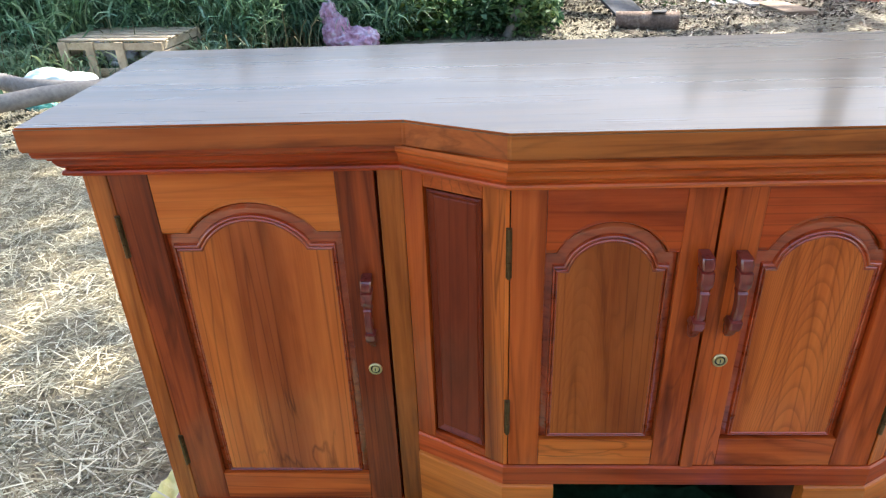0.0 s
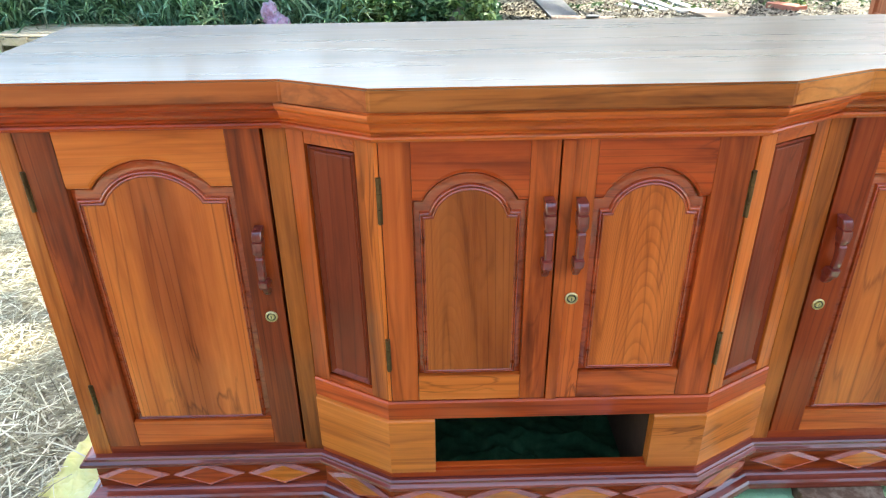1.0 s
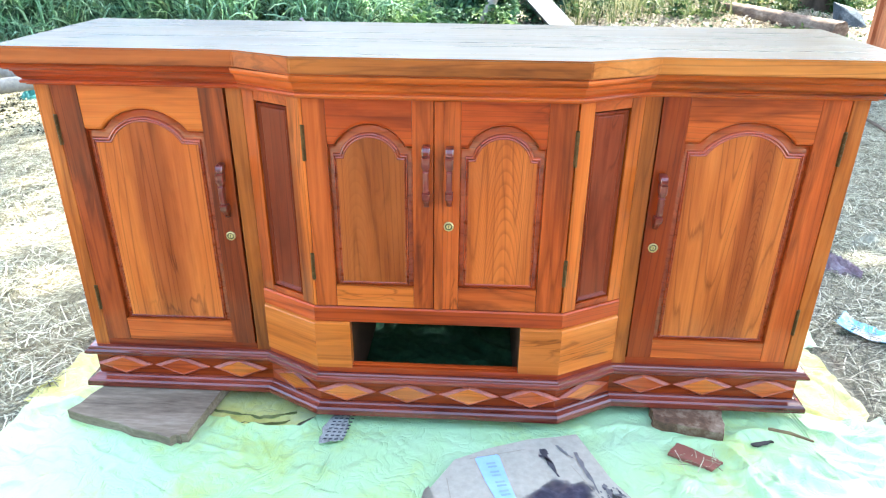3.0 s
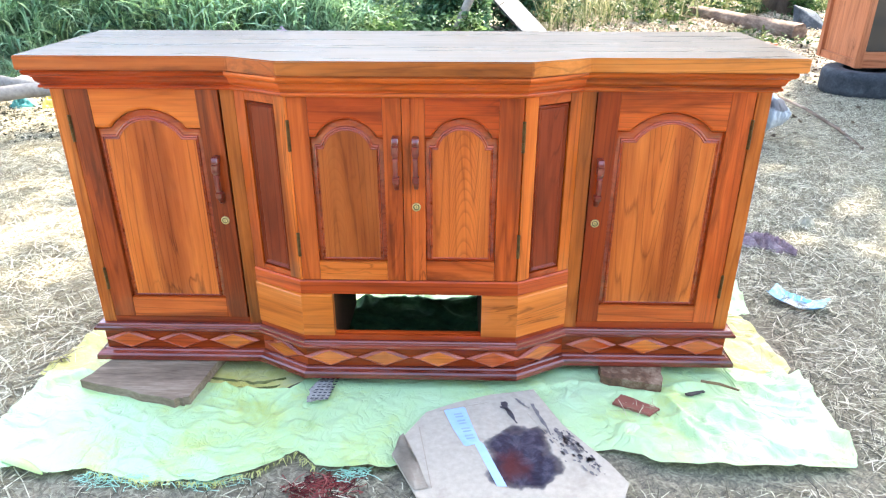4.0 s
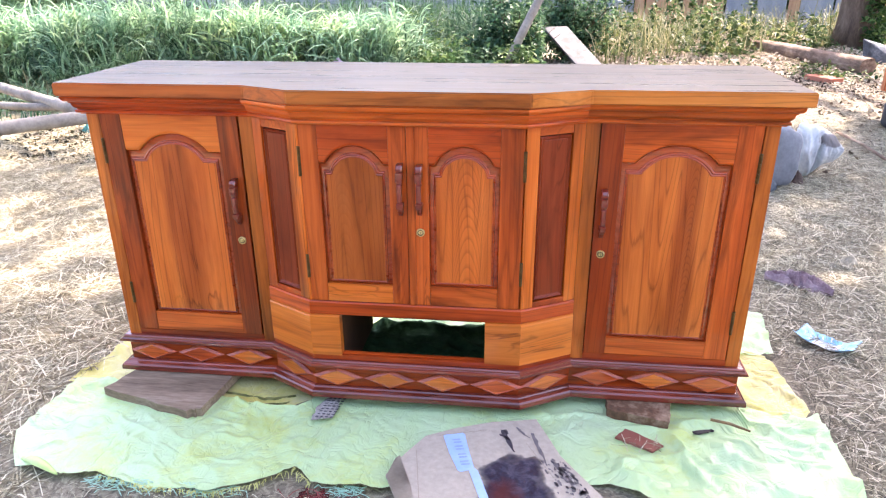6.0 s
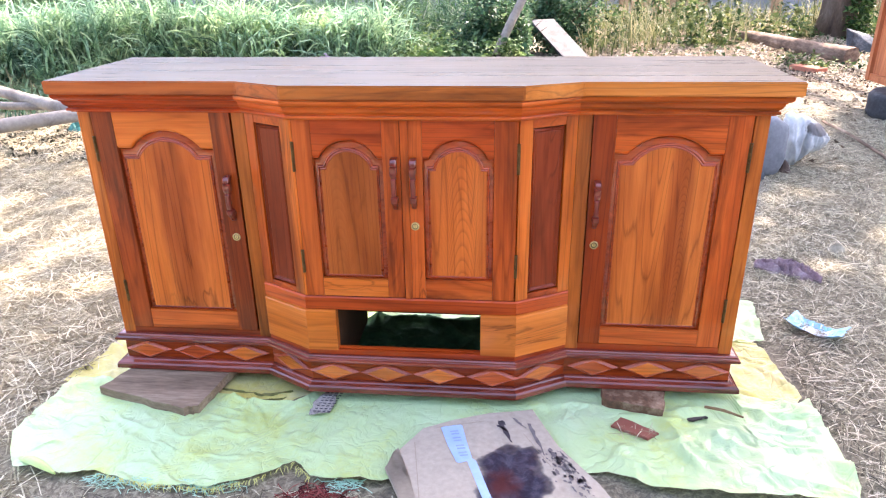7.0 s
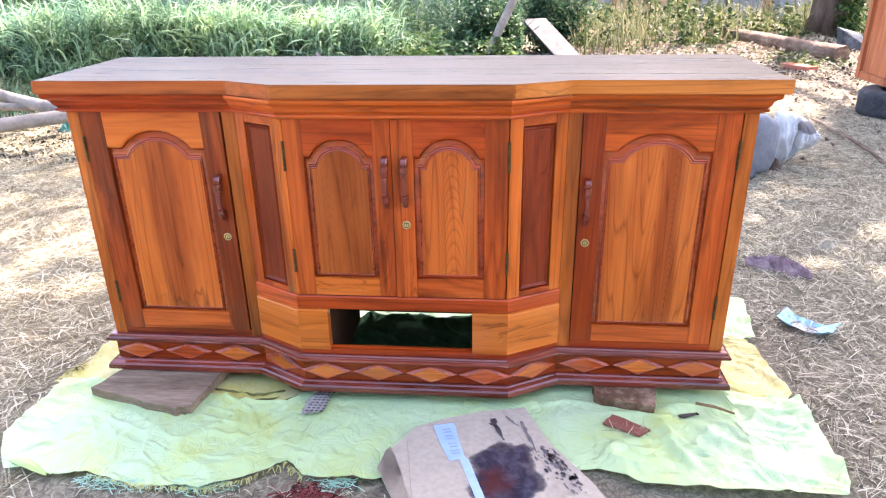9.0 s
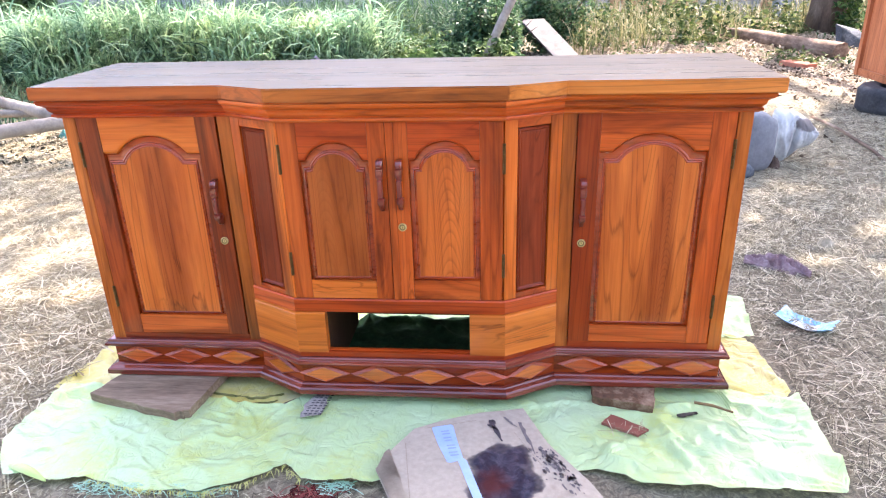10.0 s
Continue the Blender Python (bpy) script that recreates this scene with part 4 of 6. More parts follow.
scattered("shrub_weeds", weed_spots(15000, -1.5, 0.35, 5.25, 7.2, lambda x, y: (y > grass_from(x)) * (0.35 + 0.65 * clumps(x + 1, y, 1.8)), 0.85, 113), (0.03, 0.085), leaf, leafy("mid_green_leaves", (0.030, 0.070, 0.026), (0.095, 0.165, 0.060), (0.26, 0.34, 0.16), 0.45, 0.35, 1.5),
          "leafy green weeds between the grass and the shrub", "weeds", 114)
scattered("weed_leaves", weed_spots(9000, -3.5, -0.5, 4.6, 8.0, lambda x, y: (y > grass_from(x)) * clumps(x + 3, y, 1.6), 0.75, 13), (0.04, 0.12), leaf, leafy("broad_leaves", (0.045, 0.10, 0.022), (0.10, 0.18, 0.045), (0.22, 0.30, 0.09), 0.45, 0.35),
          "broad-leaved weeds growing among the grass", "weeds", 14)


scattered("dry_litter", [(x, y, z + 0.01 + 0.05 * clumps(x, y, 2.2)) for x, y, z in in_area(15000, 1.0, 5.2, 7.4, 12.8, lambda x, y: 0.10 + clumps(x + 11, y, 1.0) ** 2, 121)], (0.02, 0.07), leaf,
          leafy("dry_litter", (0.20, 0.155, 0.11), (0.42, 0.35, 0.26), (0.62, 0.54, 0.42), 0.8, 0.15), "heaps of pale dry leaves before the fence", "leaf litter", 122)
litter_mat = leafy("leaf_litter", (0.06, 0.042, 0.030), (0.22, 0.16, 0.11), (0.50, 0.44, 0.34), 0.8, 0.1)
scattered("debris", [(x, y, z + 0.004) for x, y, z in in_area(12000, -5.0, -2.0, 2.5, 4.6, lambda x, y: (y < grass_from(x) + 0.1) * (0.75 - abs(y - 3.35 - (x + 3) * 0.25) * 0.8 > 0) * (0.3 + 0.7 * clumps(x, y, 2.0)), 67)], (0.012, 0.05), leaf,
          leafy("dark_debris", (0.020, 0.022, 0.016), (0.075, 0.070, 0.046), (0.20, 0.17, 0.11), 0.8, 0.05), "dark rotting leaves and scraps under the poles", "debris", 68)
scattered("leaf_litter", [(x, y, z + 0.004) for x, y, z in in_area(12000, 0.8, 6.0, 2.6, 11.0, lambda x, y: 0.12 + clumps(x + 2, y, 1.3) ** 2 * min(1.0, y / 7), 61)], (0.018, 0.055), leaf, litter_mat,
          "fallen leaves and scraps of bark on the earth", "leaf litter", 62)
brush_mat = leafy("brushwood", (0.05, 0.038, 0.028), (0.17, 0.13, 0.095), (0.50, 0.44, 0.34), 0.8, 0.0)
scattered("leaf_mould", [(x, y, z + 0.004) for x, y, z in in_area(19000, -0.3, 4.2, 4.3, 8.6, lambda x, y: (0.25 + 0.75 * clumps(x + 9, y, 1.8)) * (1.0 if x < 2.0 or y > 5.8 else 0.10), 69)], (0.015, 0.055), leaf, leafy("leaf_mould", (0.020, 0.017, 0.013), (0.085, 0.068, 0.050), (0.34, 0.30, 0.23), 0.8, 0.05), "dark leaf mould and bark scraps over the earth", "leaf litter", 70)
scattered("brushwood", in_area(5200, 0.95, 4.8, 4.9, 9.6, lambda x, y: 0.25 + 0.75 * clumps(x + 6, y, 1.4), 65), (0.06, 0.55), straw_piece, brush_mat, "dry twigs and splinters strewn over the earth", "brushwood", 66)
scattered("low_weeds", weed_spots(1500, 1.2, 5.6, 6.6, 9.5, lambda x, y: clumps(x + 4, y + 1, 1.6) ** 4, 0.16, 63), (0.03, 0.08), leaf, weed_mat, "small weeds sprouting round the log", "weeds", 64)


def shrub(name, cx, cy, rx, ry, h, n, material, label, seed):
    """A loose shrub: thin stems and leaves gathered into uneven tufts."""
    rnd = np.random.RandomState(seed)
    e = thing(name, label, "shrub", (cx, cy, GZ))
    stems, spots = bmesh.new(), []
    for k in range(30):
        a, r = rnd.uniform(0, 6.283), rnd.uniform(0.2, 1)
        tip = Vector((math.cos(a) * rx * r, math.sin(a) * ry * r, h * rnd.uniform(0.45, 1.0) * (1.15 - 0.5 * r)))
        t = tube([(tip.x * 0.15, tip.y * 0.15, 0), tip * 0.55 + Vector((0, 0, 0.08)), tip], [0.012, 0.008, 0.003], 5)
        tmp = bpy.data.meshes.new("tmp")
        t.to_mesh(tmp)
        t.free()
        stems.from_mesh(tmp)
        bpy.data.meshes.remove(tmp)
        for j in range(n // 30):
            q = tip * rnd.uniform(0.25, 1.0) + Vector(rnd.normal(0, 0.11, 3))
            if not (0.44 < cx + q.x and cy + q.y < 7.3):
                spots.append((q.x, q.y, max(q.z, 0.02)))
    part("stems", stems, bark, e)
    ob = scattered("leaves", spots, (0.03, 0.085), leaf, material, "", "", seed)
    del ob["kind"]
    ob.parent = e
    return e


bark = mottled("bark", [(0.040, 0.029, 0.022), (0.09, 0.066, 0.050), (0.16, 0.125, 0.095)], 7, 0.9, 0.9, 45, 0.02, stretch=(1, 1, 0.3))
shrub_leaf = leafy("shrub_leaves", (0.020, 0.058, 0.030), (0.055, 0.120, 0.058), (0.14, 0.22, 0.105), 0.45, 0.3, 2.0)
deep_leaf = leafy("deep_green_leaves", (0.014, 0.042, 0.014), (0.036, 0.090, 0.028), (0.10, 0.17, 0.05), 0.45, 0.25)
shrub("shrub", 0.10, 6.30, 0.62, 0.6, 1.15, 9000, shrub_leaf, "dark green leafy shrub at the edge of the grass", 21)
shrub("shrub", 0.30, 5.95, 0.26, 0.3, 0.55, 2600, shrub_leaf, "low dark green shrub at the foot of a white board", 23)
shrub("shrub", 0.85, 8.35, 0.65, 0.4, 1.25, 5200, shrub_leaf, "dark green leafy shrub behind a leaning board", 22)


def tree(cx, cy, height, radius, crown, label, seed, ivy=0):
    """Trunk, limbs and a crown, out of view, of leaf tufts with gaps between them, arranged for the shade it casts."""
    rnd = np.random.RandomState(seed)
    e = thing("tree", label, "tree", (cx, cy, GZ))
    lean = Vector((crown[0] - cx, crown[1] - cy, 0))
    pts = [Vector((0, 0, -0.1)), Vector((0.02, 0, 0.35)), Vector((0.06, 0.03, 1.6))] + [lean * (0.10 * k * k / 9) + Vector((0.06, 0, 1.6 + (height - 1.6) * k / 3)) for k in (1, 2, 3)]
    trunk = part("trunk", tube(pts, [radius * 1.35, radius * 1.08, radius, radius * 0.85, radius * 0.7, radius * 0.5], 18, 0.06, seed), bark, e, "", True)
    tufts = []
    for k in range(crown[4]):
        a, r = rnd.uniform(0, 6.283), math.sqrt(rnd.rand())
        t = Vector((crown[0] - cx + math.cos(a) * r * crown[3], crown[1] - cy + math.sin(a) * r * crown[3], crown[2] + rnd.uniform(-1.1, 1.3)))
        # thinned where sun should reach the ground and the meadow
        if t.y + cy > 10.6 and k % 5:
            continue
        if t.x + cx > crown[0] - 2.6 or k % 5 < 2:
            tufts.append(t)
    # extra unseen tufts set to shade the sideboard
    for k in range(44):
        tufts.append(Vector((crown[0] - cx + rnd.uniform(-2.5, 0.05), crown[1] - cy + rnd.uniform(-1.65, -0.6), crown[2] + rnd.uniform(-0.5, 0.5))))
    # further unseen tufts, each batch aimed to shade one patch below
    for n, xa, xb, ya, yb in ((22, 0.08, 0.60, -0.86, 0.15), (9, -0.32, -0.02, -1.2, -0.65), (11, -2.0, -1.3, -1.15, -0.65), (10, -3.8, -2.1, 0.8, 2.6), (15, 1.0, 2.7, 1.0, 2.9)):
        for k in range(n):
            tufts.append(Vector((crown[0] - cx + rnd.uniform(xa, xb), crown[1] - cy + rnd.uniform(ya, yb), crown[2] + rnd.uniform(-0.15, 0.15))))
    for k in range(9):
        t = tufts[k * 5]
        a = pts[-1] * (0.75 + 0.25 * rnd.rand())
        part("limb", tube([a, a * 0.5 + t * 0.5 + Vector((0, 0, 0.5)), t], [radius * 0.4, radius * 0.25, 0.03], 8, 0.05, k), bark, e, "", True)
    spots = []
    for t in tufts:
        s = rnd.uniform(0.20, 0.40)
        for j in range(rnd.randint(28, 62)):
            spots.append(tuple(t + Vector(rnd.normal(0, s, 3)) * Vector((1, 1, 0.6)).length / 1.5))
    ob = scattered("crown", spots, (0.14, 0.26), leaf, leafy("tree_leaves", (0.03, 0.07, 0.015), (0.06, 0.12, 0.025), (0.12, 0.19, 0.045), 0.45, 0.3), "", "", seed)
    del ob["kind"]
    ob.parent = e
    if ivy:
        spots = []
        for k in range(ivy):
            z = rnd.uniform(0.0, 2.4)
            a = rnd.uniform(-1.7, 0.7)
            r = radius * (1.36 - 0.25 * min(1.0, z)) + 0.02 + abs(rnd.normal(0, 0.07))
            spots.append((math.cos(a) * r + 0.04, math.sin(a) * r, z))
        ob = scattered("ivy", spots, (0.06, 0.13), leaf, deep_leaf, "", "", seed + 1)
        del ob["kind"]
        ob.parent = e
    return e


tree(5.36, 10.25, 6.0, 0.24, (4.4, 6.9, 8.6, 7.2, 400), "tall shade tree with an ivy-clad trunk beyond the log", 31, 1800)

def wood_belt(label, n, x0, x1, y0, y1, top, size, seed):
    """A belt of leafy growth added to block low sky light, uneven along its top. top: its height at the near and the
    far end.
    """
    rnd = np.random.RandomState(seed)
    spots = []
    for k in range(n):
        x, y = rnd.uniform(x0, x1), rnd.uniform(y0, y1)
        h = np.interp(x, (-6, 8), top) * (0.86 + 0.2 * clumps(x * 0.35, y * 0.35, 1.0))
        spots.append((x, y, GZ + h * rnd.rand() ** 0.8))
    return scattered("hedgerow", spots, size, leaf, deep_leaf, label, "hedgerow", seed)


# added belt: its height sets how much sky the varnished top reflects
wood_belt("green hedgerow added beyond the fence to shape reflections in the top", 46000, -26, 30, 20, 25, (5.4, 6.5), (0.5, 1.1), 41)
# added out of view to keep bright horizon off the door fronts
wood_belt("unseen green hedgerow added behind the yard to block low sky", 6000, -16, 16, -12, -9, (5.5, 5.5), (0.4, 0.9), 42)

# plank fence with grey sheet panels at the end of the yard
plank_mats = [mottled("fence_plank_tan", [(0.26, 0.145, 0.085), (0.42, 0.25, 0.15), (0.52, 0.35, 0.22)], 3, 0.85, 0.5, 40, 0.006, stretch=(3, 3, 0.3)),
              mottled("fence_plank_brown", [(0.13, 0.075, 0.045), (0.22, 0.13, 0.08), (0.30, 0.19, 0.12)], 3, 0.85, 0.5, 40, 0.006, stretch=(3, 3, 0.3)),
              mottled("fence_grey_panel", [(0.15, 0.17, 0.20), (0.23, 0.255, 0.29), (0.32, 0.335, 0.36)], 2.5, 0.7, 0.3, 50, 0.004, stretch=(2, 2, 0.5))]
fence = thing("fence", "patched plank fence of brown boards and grey sheets", "fence", (0, 13.4, GZ))
rnd = random.Random(8)
x = -9.5
while x < 11.0:
    wooden = 2.38 < x < 3.10 or 3.35 < x < 4.05 or 5.38 < x < 5.62 or 6.9 < x < 7.6
    w = rnd.uniform(0.16, 0.24) if wooden else rnd.uniform(0.55, 0.85)
    for gap in (2.38, 3.35, 5.38, 6.9):
        if x < gap < x + w and not wooden:
            w = max(gap - x, 0.05)
    if 3.10 <= x < 3.35:
        x = 3.36
        continue
    h = rnd.uniform(1.5, 1.9)
    y = rnd.uniform(-0.02, 0.02)
    part("plank" if wooden else "sheet_panel", box(x, x + w, y, y + 0.03, 0, h, 0.004, None, 1), plank_mats[rnd.choice((0, 0, 1))] if wooden else plank_mats[2], fence)
    x += w + rnd.uniform(0.01, 0.05)
part("fence_rail", box(-9, 11, 0.055, 0.10, 1.1, 1.2), plank_mats[1], fence)


stem = tagged(part("plantain_stem", tube([(-6.16, 10.9, GZ), (-6.15, 10.9, 0.6), (-6.12, 10.95, 1.3), (-6.05, 11.0, 2.0)], [0.15, 0.135, 0.12, 0.10], 14, 0.03, 3),
                  mottled("green_stem", [(0.05, 0.11, 0.025), (0.10, 0.19, 0.045), (0.17, 0.27, 0.08)], 5, 0.5, 0.3, 40, 0.004, stretch=(2, 2, 0.3)), None, "", True), "smooth green plantain stem rising behind the grass", "plant stem")
stump = tagged(part("stump", tube([(-4.95, 10.7, GZ), (-4.96, 10.7, 0.3), (-4.99, 10.72, 0.62), (-5.0, 10.72, 0.72)], [0.15, 0.12, 0.11, 0.10], 14, 0.10, 8),
                   mottled("pale_stump", [(0.42, 0.36, 0.24), (0.62, 0.56, 0.42), (0.75, 0.70, 0.56)], 6, 0.85, 0.5, 50, 0.006), None, "", True, 50), "pale sunlit tree stump behind the grass", "stump")
pot_profile = [(0.02, 0.0), (0.11, 0.0), (0.145, 0.10), (0.16, 0.28), (0.175, 0.30), (0.175, 0.35), (0.155, 0.35), (0.14, 0.28), (0.03, 0.05)]
pot_rings = [[(r * math.cos(a), r * math.sin(a), z) for r, z in pot_profile] for a in (2 * math.pi * k / 24 for k in range(25))]
pot = part("clay_pot", loft(pot_rings, True, False), mottled("clay", [(0.20, 0.085, 0.045), (0.34, 0.15, 0.08), (0.46, 0.24, 0.14)], 9, 0.85, 0.3, 60), None, "", True, 40)
pot.location = (-5.66, 10.9, GZ)
pot.scale = (0.75, 0.75, 1.6)
tagged(pot, "tall brown clay pot standing behind the grass", "pot")

# ---- things lying about ----
# where boards, blocks and the cardboard press the sheets flat
PRESSED = [(-0.95, 0.95, 0.03, 0.5), (-0.04, 0.53, -0.56, -0.12), (0.14, 0.40, -0.2, -0.07), (-0.97, -0.61, -0.13, 0.1), (0.57, 0.75, -0.03, 0.1), (0.585, 0.70, -0.155, -0.07), (0.80, 0.86, -0.065, -0.04), (-0.31, -0.23, -0.13, 0.01),
           (-0.33, 0.34, -0.06, 0.1), (0.87, 0.96, -0.045, -0.005)]


def sheet(name, label, front, back, z, material, seed, nx=150, ny=60, wrinkle=0.010, curl=0.02, pressed=PRESSED):
    """A crumpled plastic sheet between a front and a back edge given as (x, y) lines."""
    fx, fy = zip(*front)
    bx, by = zip(*back)
    bm = bmesh.new()
    rows = []
    for j in range(ny + 1):
        t = j / ny
        row = []
        for i in range(nx + 1):
            s = i / nx
            xf, xb = fx[0] + (fx[-1] - fx[0]) * s, bx[0] + (bx[-1] - bx[0]) * s
            yf, yb = np.interp(xf, fx, fy), np.interp(xb, bx, by)
            x, y = xf + (xb - xf) * t, yf + (yb - yf) * t
            wx, wy = x + 0.05 * noise.noise((x * 5, y * 5, seed)), y + 0.05 * noise.noise((y * 5, x * 5, seed))
            ca, sa = 0.88, -0.47
            vx, vy = (wx * ca + wy * sa), (-wx * sa + wy * ca)
            f1 = noise.voronoi((vx * 4.2, vy * 8.5, seed))[0]
            f2 = noise.voronoi((vx * 12.0 + 3, vy * 15.0, seed))[0]
            fold_ = max(0.0, 1 - (f1[1] - f1[0]) * 5.0) ** 1.2 + 0.3 * max(0.0, 1 - (f2[1] - f2[0]) * 3.2)
            rumple = min(1.0, max(0.14, (x - 0.2) * 2.2, (y + 0.16) * 4.0))
            n1 = min(abs(noise.noise((wx * 5.1 + seed, wy * 4.3, seed))) * 1.6, abs(noise.noise((wx * 11.3 + wy * 7, wy * 9.1 + seed, 2.0))) * 2.2)
            n2 = noise.noise((x * 19, y * 23, seed + 4.0)) - 1.6 * abs(noise.noise((wx * 24, wy * 21, seed)))
            edge = min(s, 1 - s) * 14, t * 7, (1 - t) * 7
            lift = max(0.0, 1 - min(edge)) ** 2 * curl * (0.4 + noise.noise((x * 4, y * 4, seed + 8.0)))
            under = 1.0
            for xa, xb, ya, yb in pressed:
                away = max(xa - x, x - xb, ya - y, y - yb, 0.0)
                under = min(under, 0.12 + away / 0.06)
            hgt = wrinkle * (1.0 - min(1.0, n1 * 2.4)) ** 1.6 * 1.3 + wrinkle * 0.11 * (n2 + 0.8) + max(lift, -0.003) + wrinkle * 2.4 * min(1.0, t * 9) * rumple * fold_
            x += 0.010 * noise.noise((x * 6, y * 6, seed + 1.0))
            y += 0.012 * noise.noise((x * 6, y * 6, seed + 2.0))
            row.append(bm.verts.new((x, y, z + max(hgt * under, 0.0))))
        rows.append(row)
    for a, b in zip(rows, rows[1:]):
        for i in range(nx):
            bm.faces.new((a[i], a[i + 1], b[i + 1], b[i]))
    ob = part(name, bm, material, None, "", True)
    return tagged(ob, label, "plastic sheet")


def plastic(name, a, b, c, rough=0.35):
    m = mottled(name, [a, b, c], 3.0, rough, 0.3, 26, 0.006, vary=False, spread=0.25)
    nt = m.node_tree
    bs = nt.nodes["Principled BSDF"]
    v = coords(nt, (1, 1, 1), False)
    warp = nt.nodes.new("ShaderNodeVectorMath")
    warp.operation = "ADD"
    wob = node(nt, "ShaderNodeTexNoise", Scale=6.0, Detail=3.0)
    nt.links.new(v, wob.inputs["Vector"])
    half = nt.nodes.new("ShaderNodeVectorMath")
    half.operation = "SCALE"
    half.inputs["Scale"].default_value = 0.25
    nt.links.new(wob.outputs["Color"], half.inputs[0])
    nt.links.new(v, warp.inputs[0])
    nt.links.new(half.outputs[0], warp.inputs[1])
    lines = []
    for sc in (6.0, 15.0, 34.0):
        f = noise_tex(nt, warp.outputs[0], sc, 2, 0.5, 1.2)
        lines.append(math_node(nt, "POWER", math_node(nt, "ABSOLUTE", math_node(nt, "MULTIPLY", math_node(nt, "SUBTRACT", f, 0.5), 4.0)), 0.5))
    crease = math_node(nt, "ADD", lines[0], math_node(nt, "MULTIPLY", lines[1], 0.35))
    crease = math_node(nt, "ADD", crease, math_node(nt, "MULTIPLY", lines[2], 0.10))
    bump(nt, bs, crease, 0.55, 0.009)
    tr = nt.nodes.new("ShaderNodeBsdfTranslucent")
    nt.links.new(bs.inputs["Base Color"].links[0].from_socket, tr.inputs[0])
    ms = nt.nodes.new("ShaderNodeMixShader")
    ms.inputs[0].default_value = 0.2
    nt.links.new(bs.outputs[0], ms.inputs[1])
    nt.links.new(tr.outputs[0], ms.inputs[2])
    nt.links.new(ms.outputs[0], nt.nodes["Material Output"].inputs[0])
    return m


green_plastic = plastic("pale_green_plastic", (0.60, 0.70, 0.17), (0.56, 0.76, 0.38), (0.59, 0.78, 0.47))
yellow_plastic = plastic("yellow_plastic", (0.62, 0.53, 0.07), (0.70, 0.64, 0.22), (0.75, 0.73, 0.42))
sheet("yellow_sheet", "crumpled yellow plastic sheet under the sideboard",
      [(-1.16, 0.01), (-0.8, 0.00), (-0.66, -0.09), (-0.42, -0.09), (-0.34, 0.00), (0.5, 0.05), (1.02, 0.03), (1.12, 0.02), (1.18, 0.1)], [(-1.02, 0.62), (-0.3, 0.66), (0.5, 0.70), (1.03, 0.66), (1.105, 0.58)], GZ + 0.002, yellow_plastic, 3.0, 260, 80, 0.005, 0.012)
sheet("green_sheet", "large crumpled pale green plastic sheet spread before the sideboard",
      [(-1.13, -0.27), (-1.03, -0.412), (-0.966, -0.402), (-0.887, -0.425), (-0.80, -0.41), (-0.66, -0.44), (-0.47, -0.445), (-0.37, -0.40), (-0.285, -0.328), (-0.22, -0.39), (-0.07, -0.39),
       (0.0, -0.36), (0.546, -0.294), (0.65, -0.35), (0.87, -0.375), (1.145, -0.356), (1.175, -0.30)],
      [(-1.12, 0.00), (-0.95, 0.02), (-0.62, -0.03), (-0.50, -0.07), (-0.36, -0.06), (-0.27, 0.10), (-0.25, 0.70), (0.80, 0.72), (0.93, 0.55), (0.97, 0.10), (1.05, 0.05), (1.18, 0.06)], GZ + 0.013, green_plastic, 7.0, 340, 130, 0.0065, 0.022)

sheet("plastic_strip", "narrow pale green plastic strip sticking out behind the sideboard", [(0.94, 0.40), (1.08, 0.40), (1.165, 0.41)], [(0.94, 0.70), (1.10, 0.70), (1.205, 0.68)], GZ + 0.014, green_plastic, 5.0, 50, 50, 0.006, 0.015)
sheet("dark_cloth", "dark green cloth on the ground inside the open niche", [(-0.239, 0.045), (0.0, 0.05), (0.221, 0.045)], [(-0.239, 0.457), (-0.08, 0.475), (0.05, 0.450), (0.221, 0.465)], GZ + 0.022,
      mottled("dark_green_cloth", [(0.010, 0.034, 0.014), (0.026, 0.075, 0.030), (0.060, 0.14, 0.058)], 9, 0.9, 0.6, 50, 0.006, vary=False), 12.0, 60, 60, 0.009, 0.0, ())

fringe = bmesh.new()
rnd = random.Random(5)
for k in range(120):
    x = rnd.uniform(-0.80, -0.40) if k < 95 else rnd.uniform(-0.16, -0.10)
    y = -0.43 if k < 95 else -0.395
    pts_ = [(x, y + rnd.uniform(0.0, 0.02), GZ + 0.018)]
    for j in range(4):
        q = pts_[-1]
        pts_.append((q[0] + rnd.uniform(-0.028, 0.028), q[1] + rnd.uniform(-0.014, 0.006), GZ + rnd.uniform(0.004, 0.02)))
    t = tube(pts_, [0.0011] * 5, 4)
    tmp = bpy.data.meshes.new("tmp")
    t.to_mesh(tmp)
    t.free()
    fringe.from_mesh(tmp)
    bpy.data.meshes.remove(tmp)
part("fringe", fringe, mottled("aqua_thread", [(0.30, 0.56, 0.40), (0.50, 0.72, 0.55)], 30, 0.6), bpy.data.objects["green_sheet"], "frayed aqua threads along the hem")["kind"] = "stuff"
hem = bmesh.new()
hem_line = [(-0.80, -0.415), (-0.66, -0.442), (-0.47, -0.447), (-0.37, -0.405), (-0.285, -0.332), (-0.22, -0.392)]
hx, hy = zip(*hem_line)
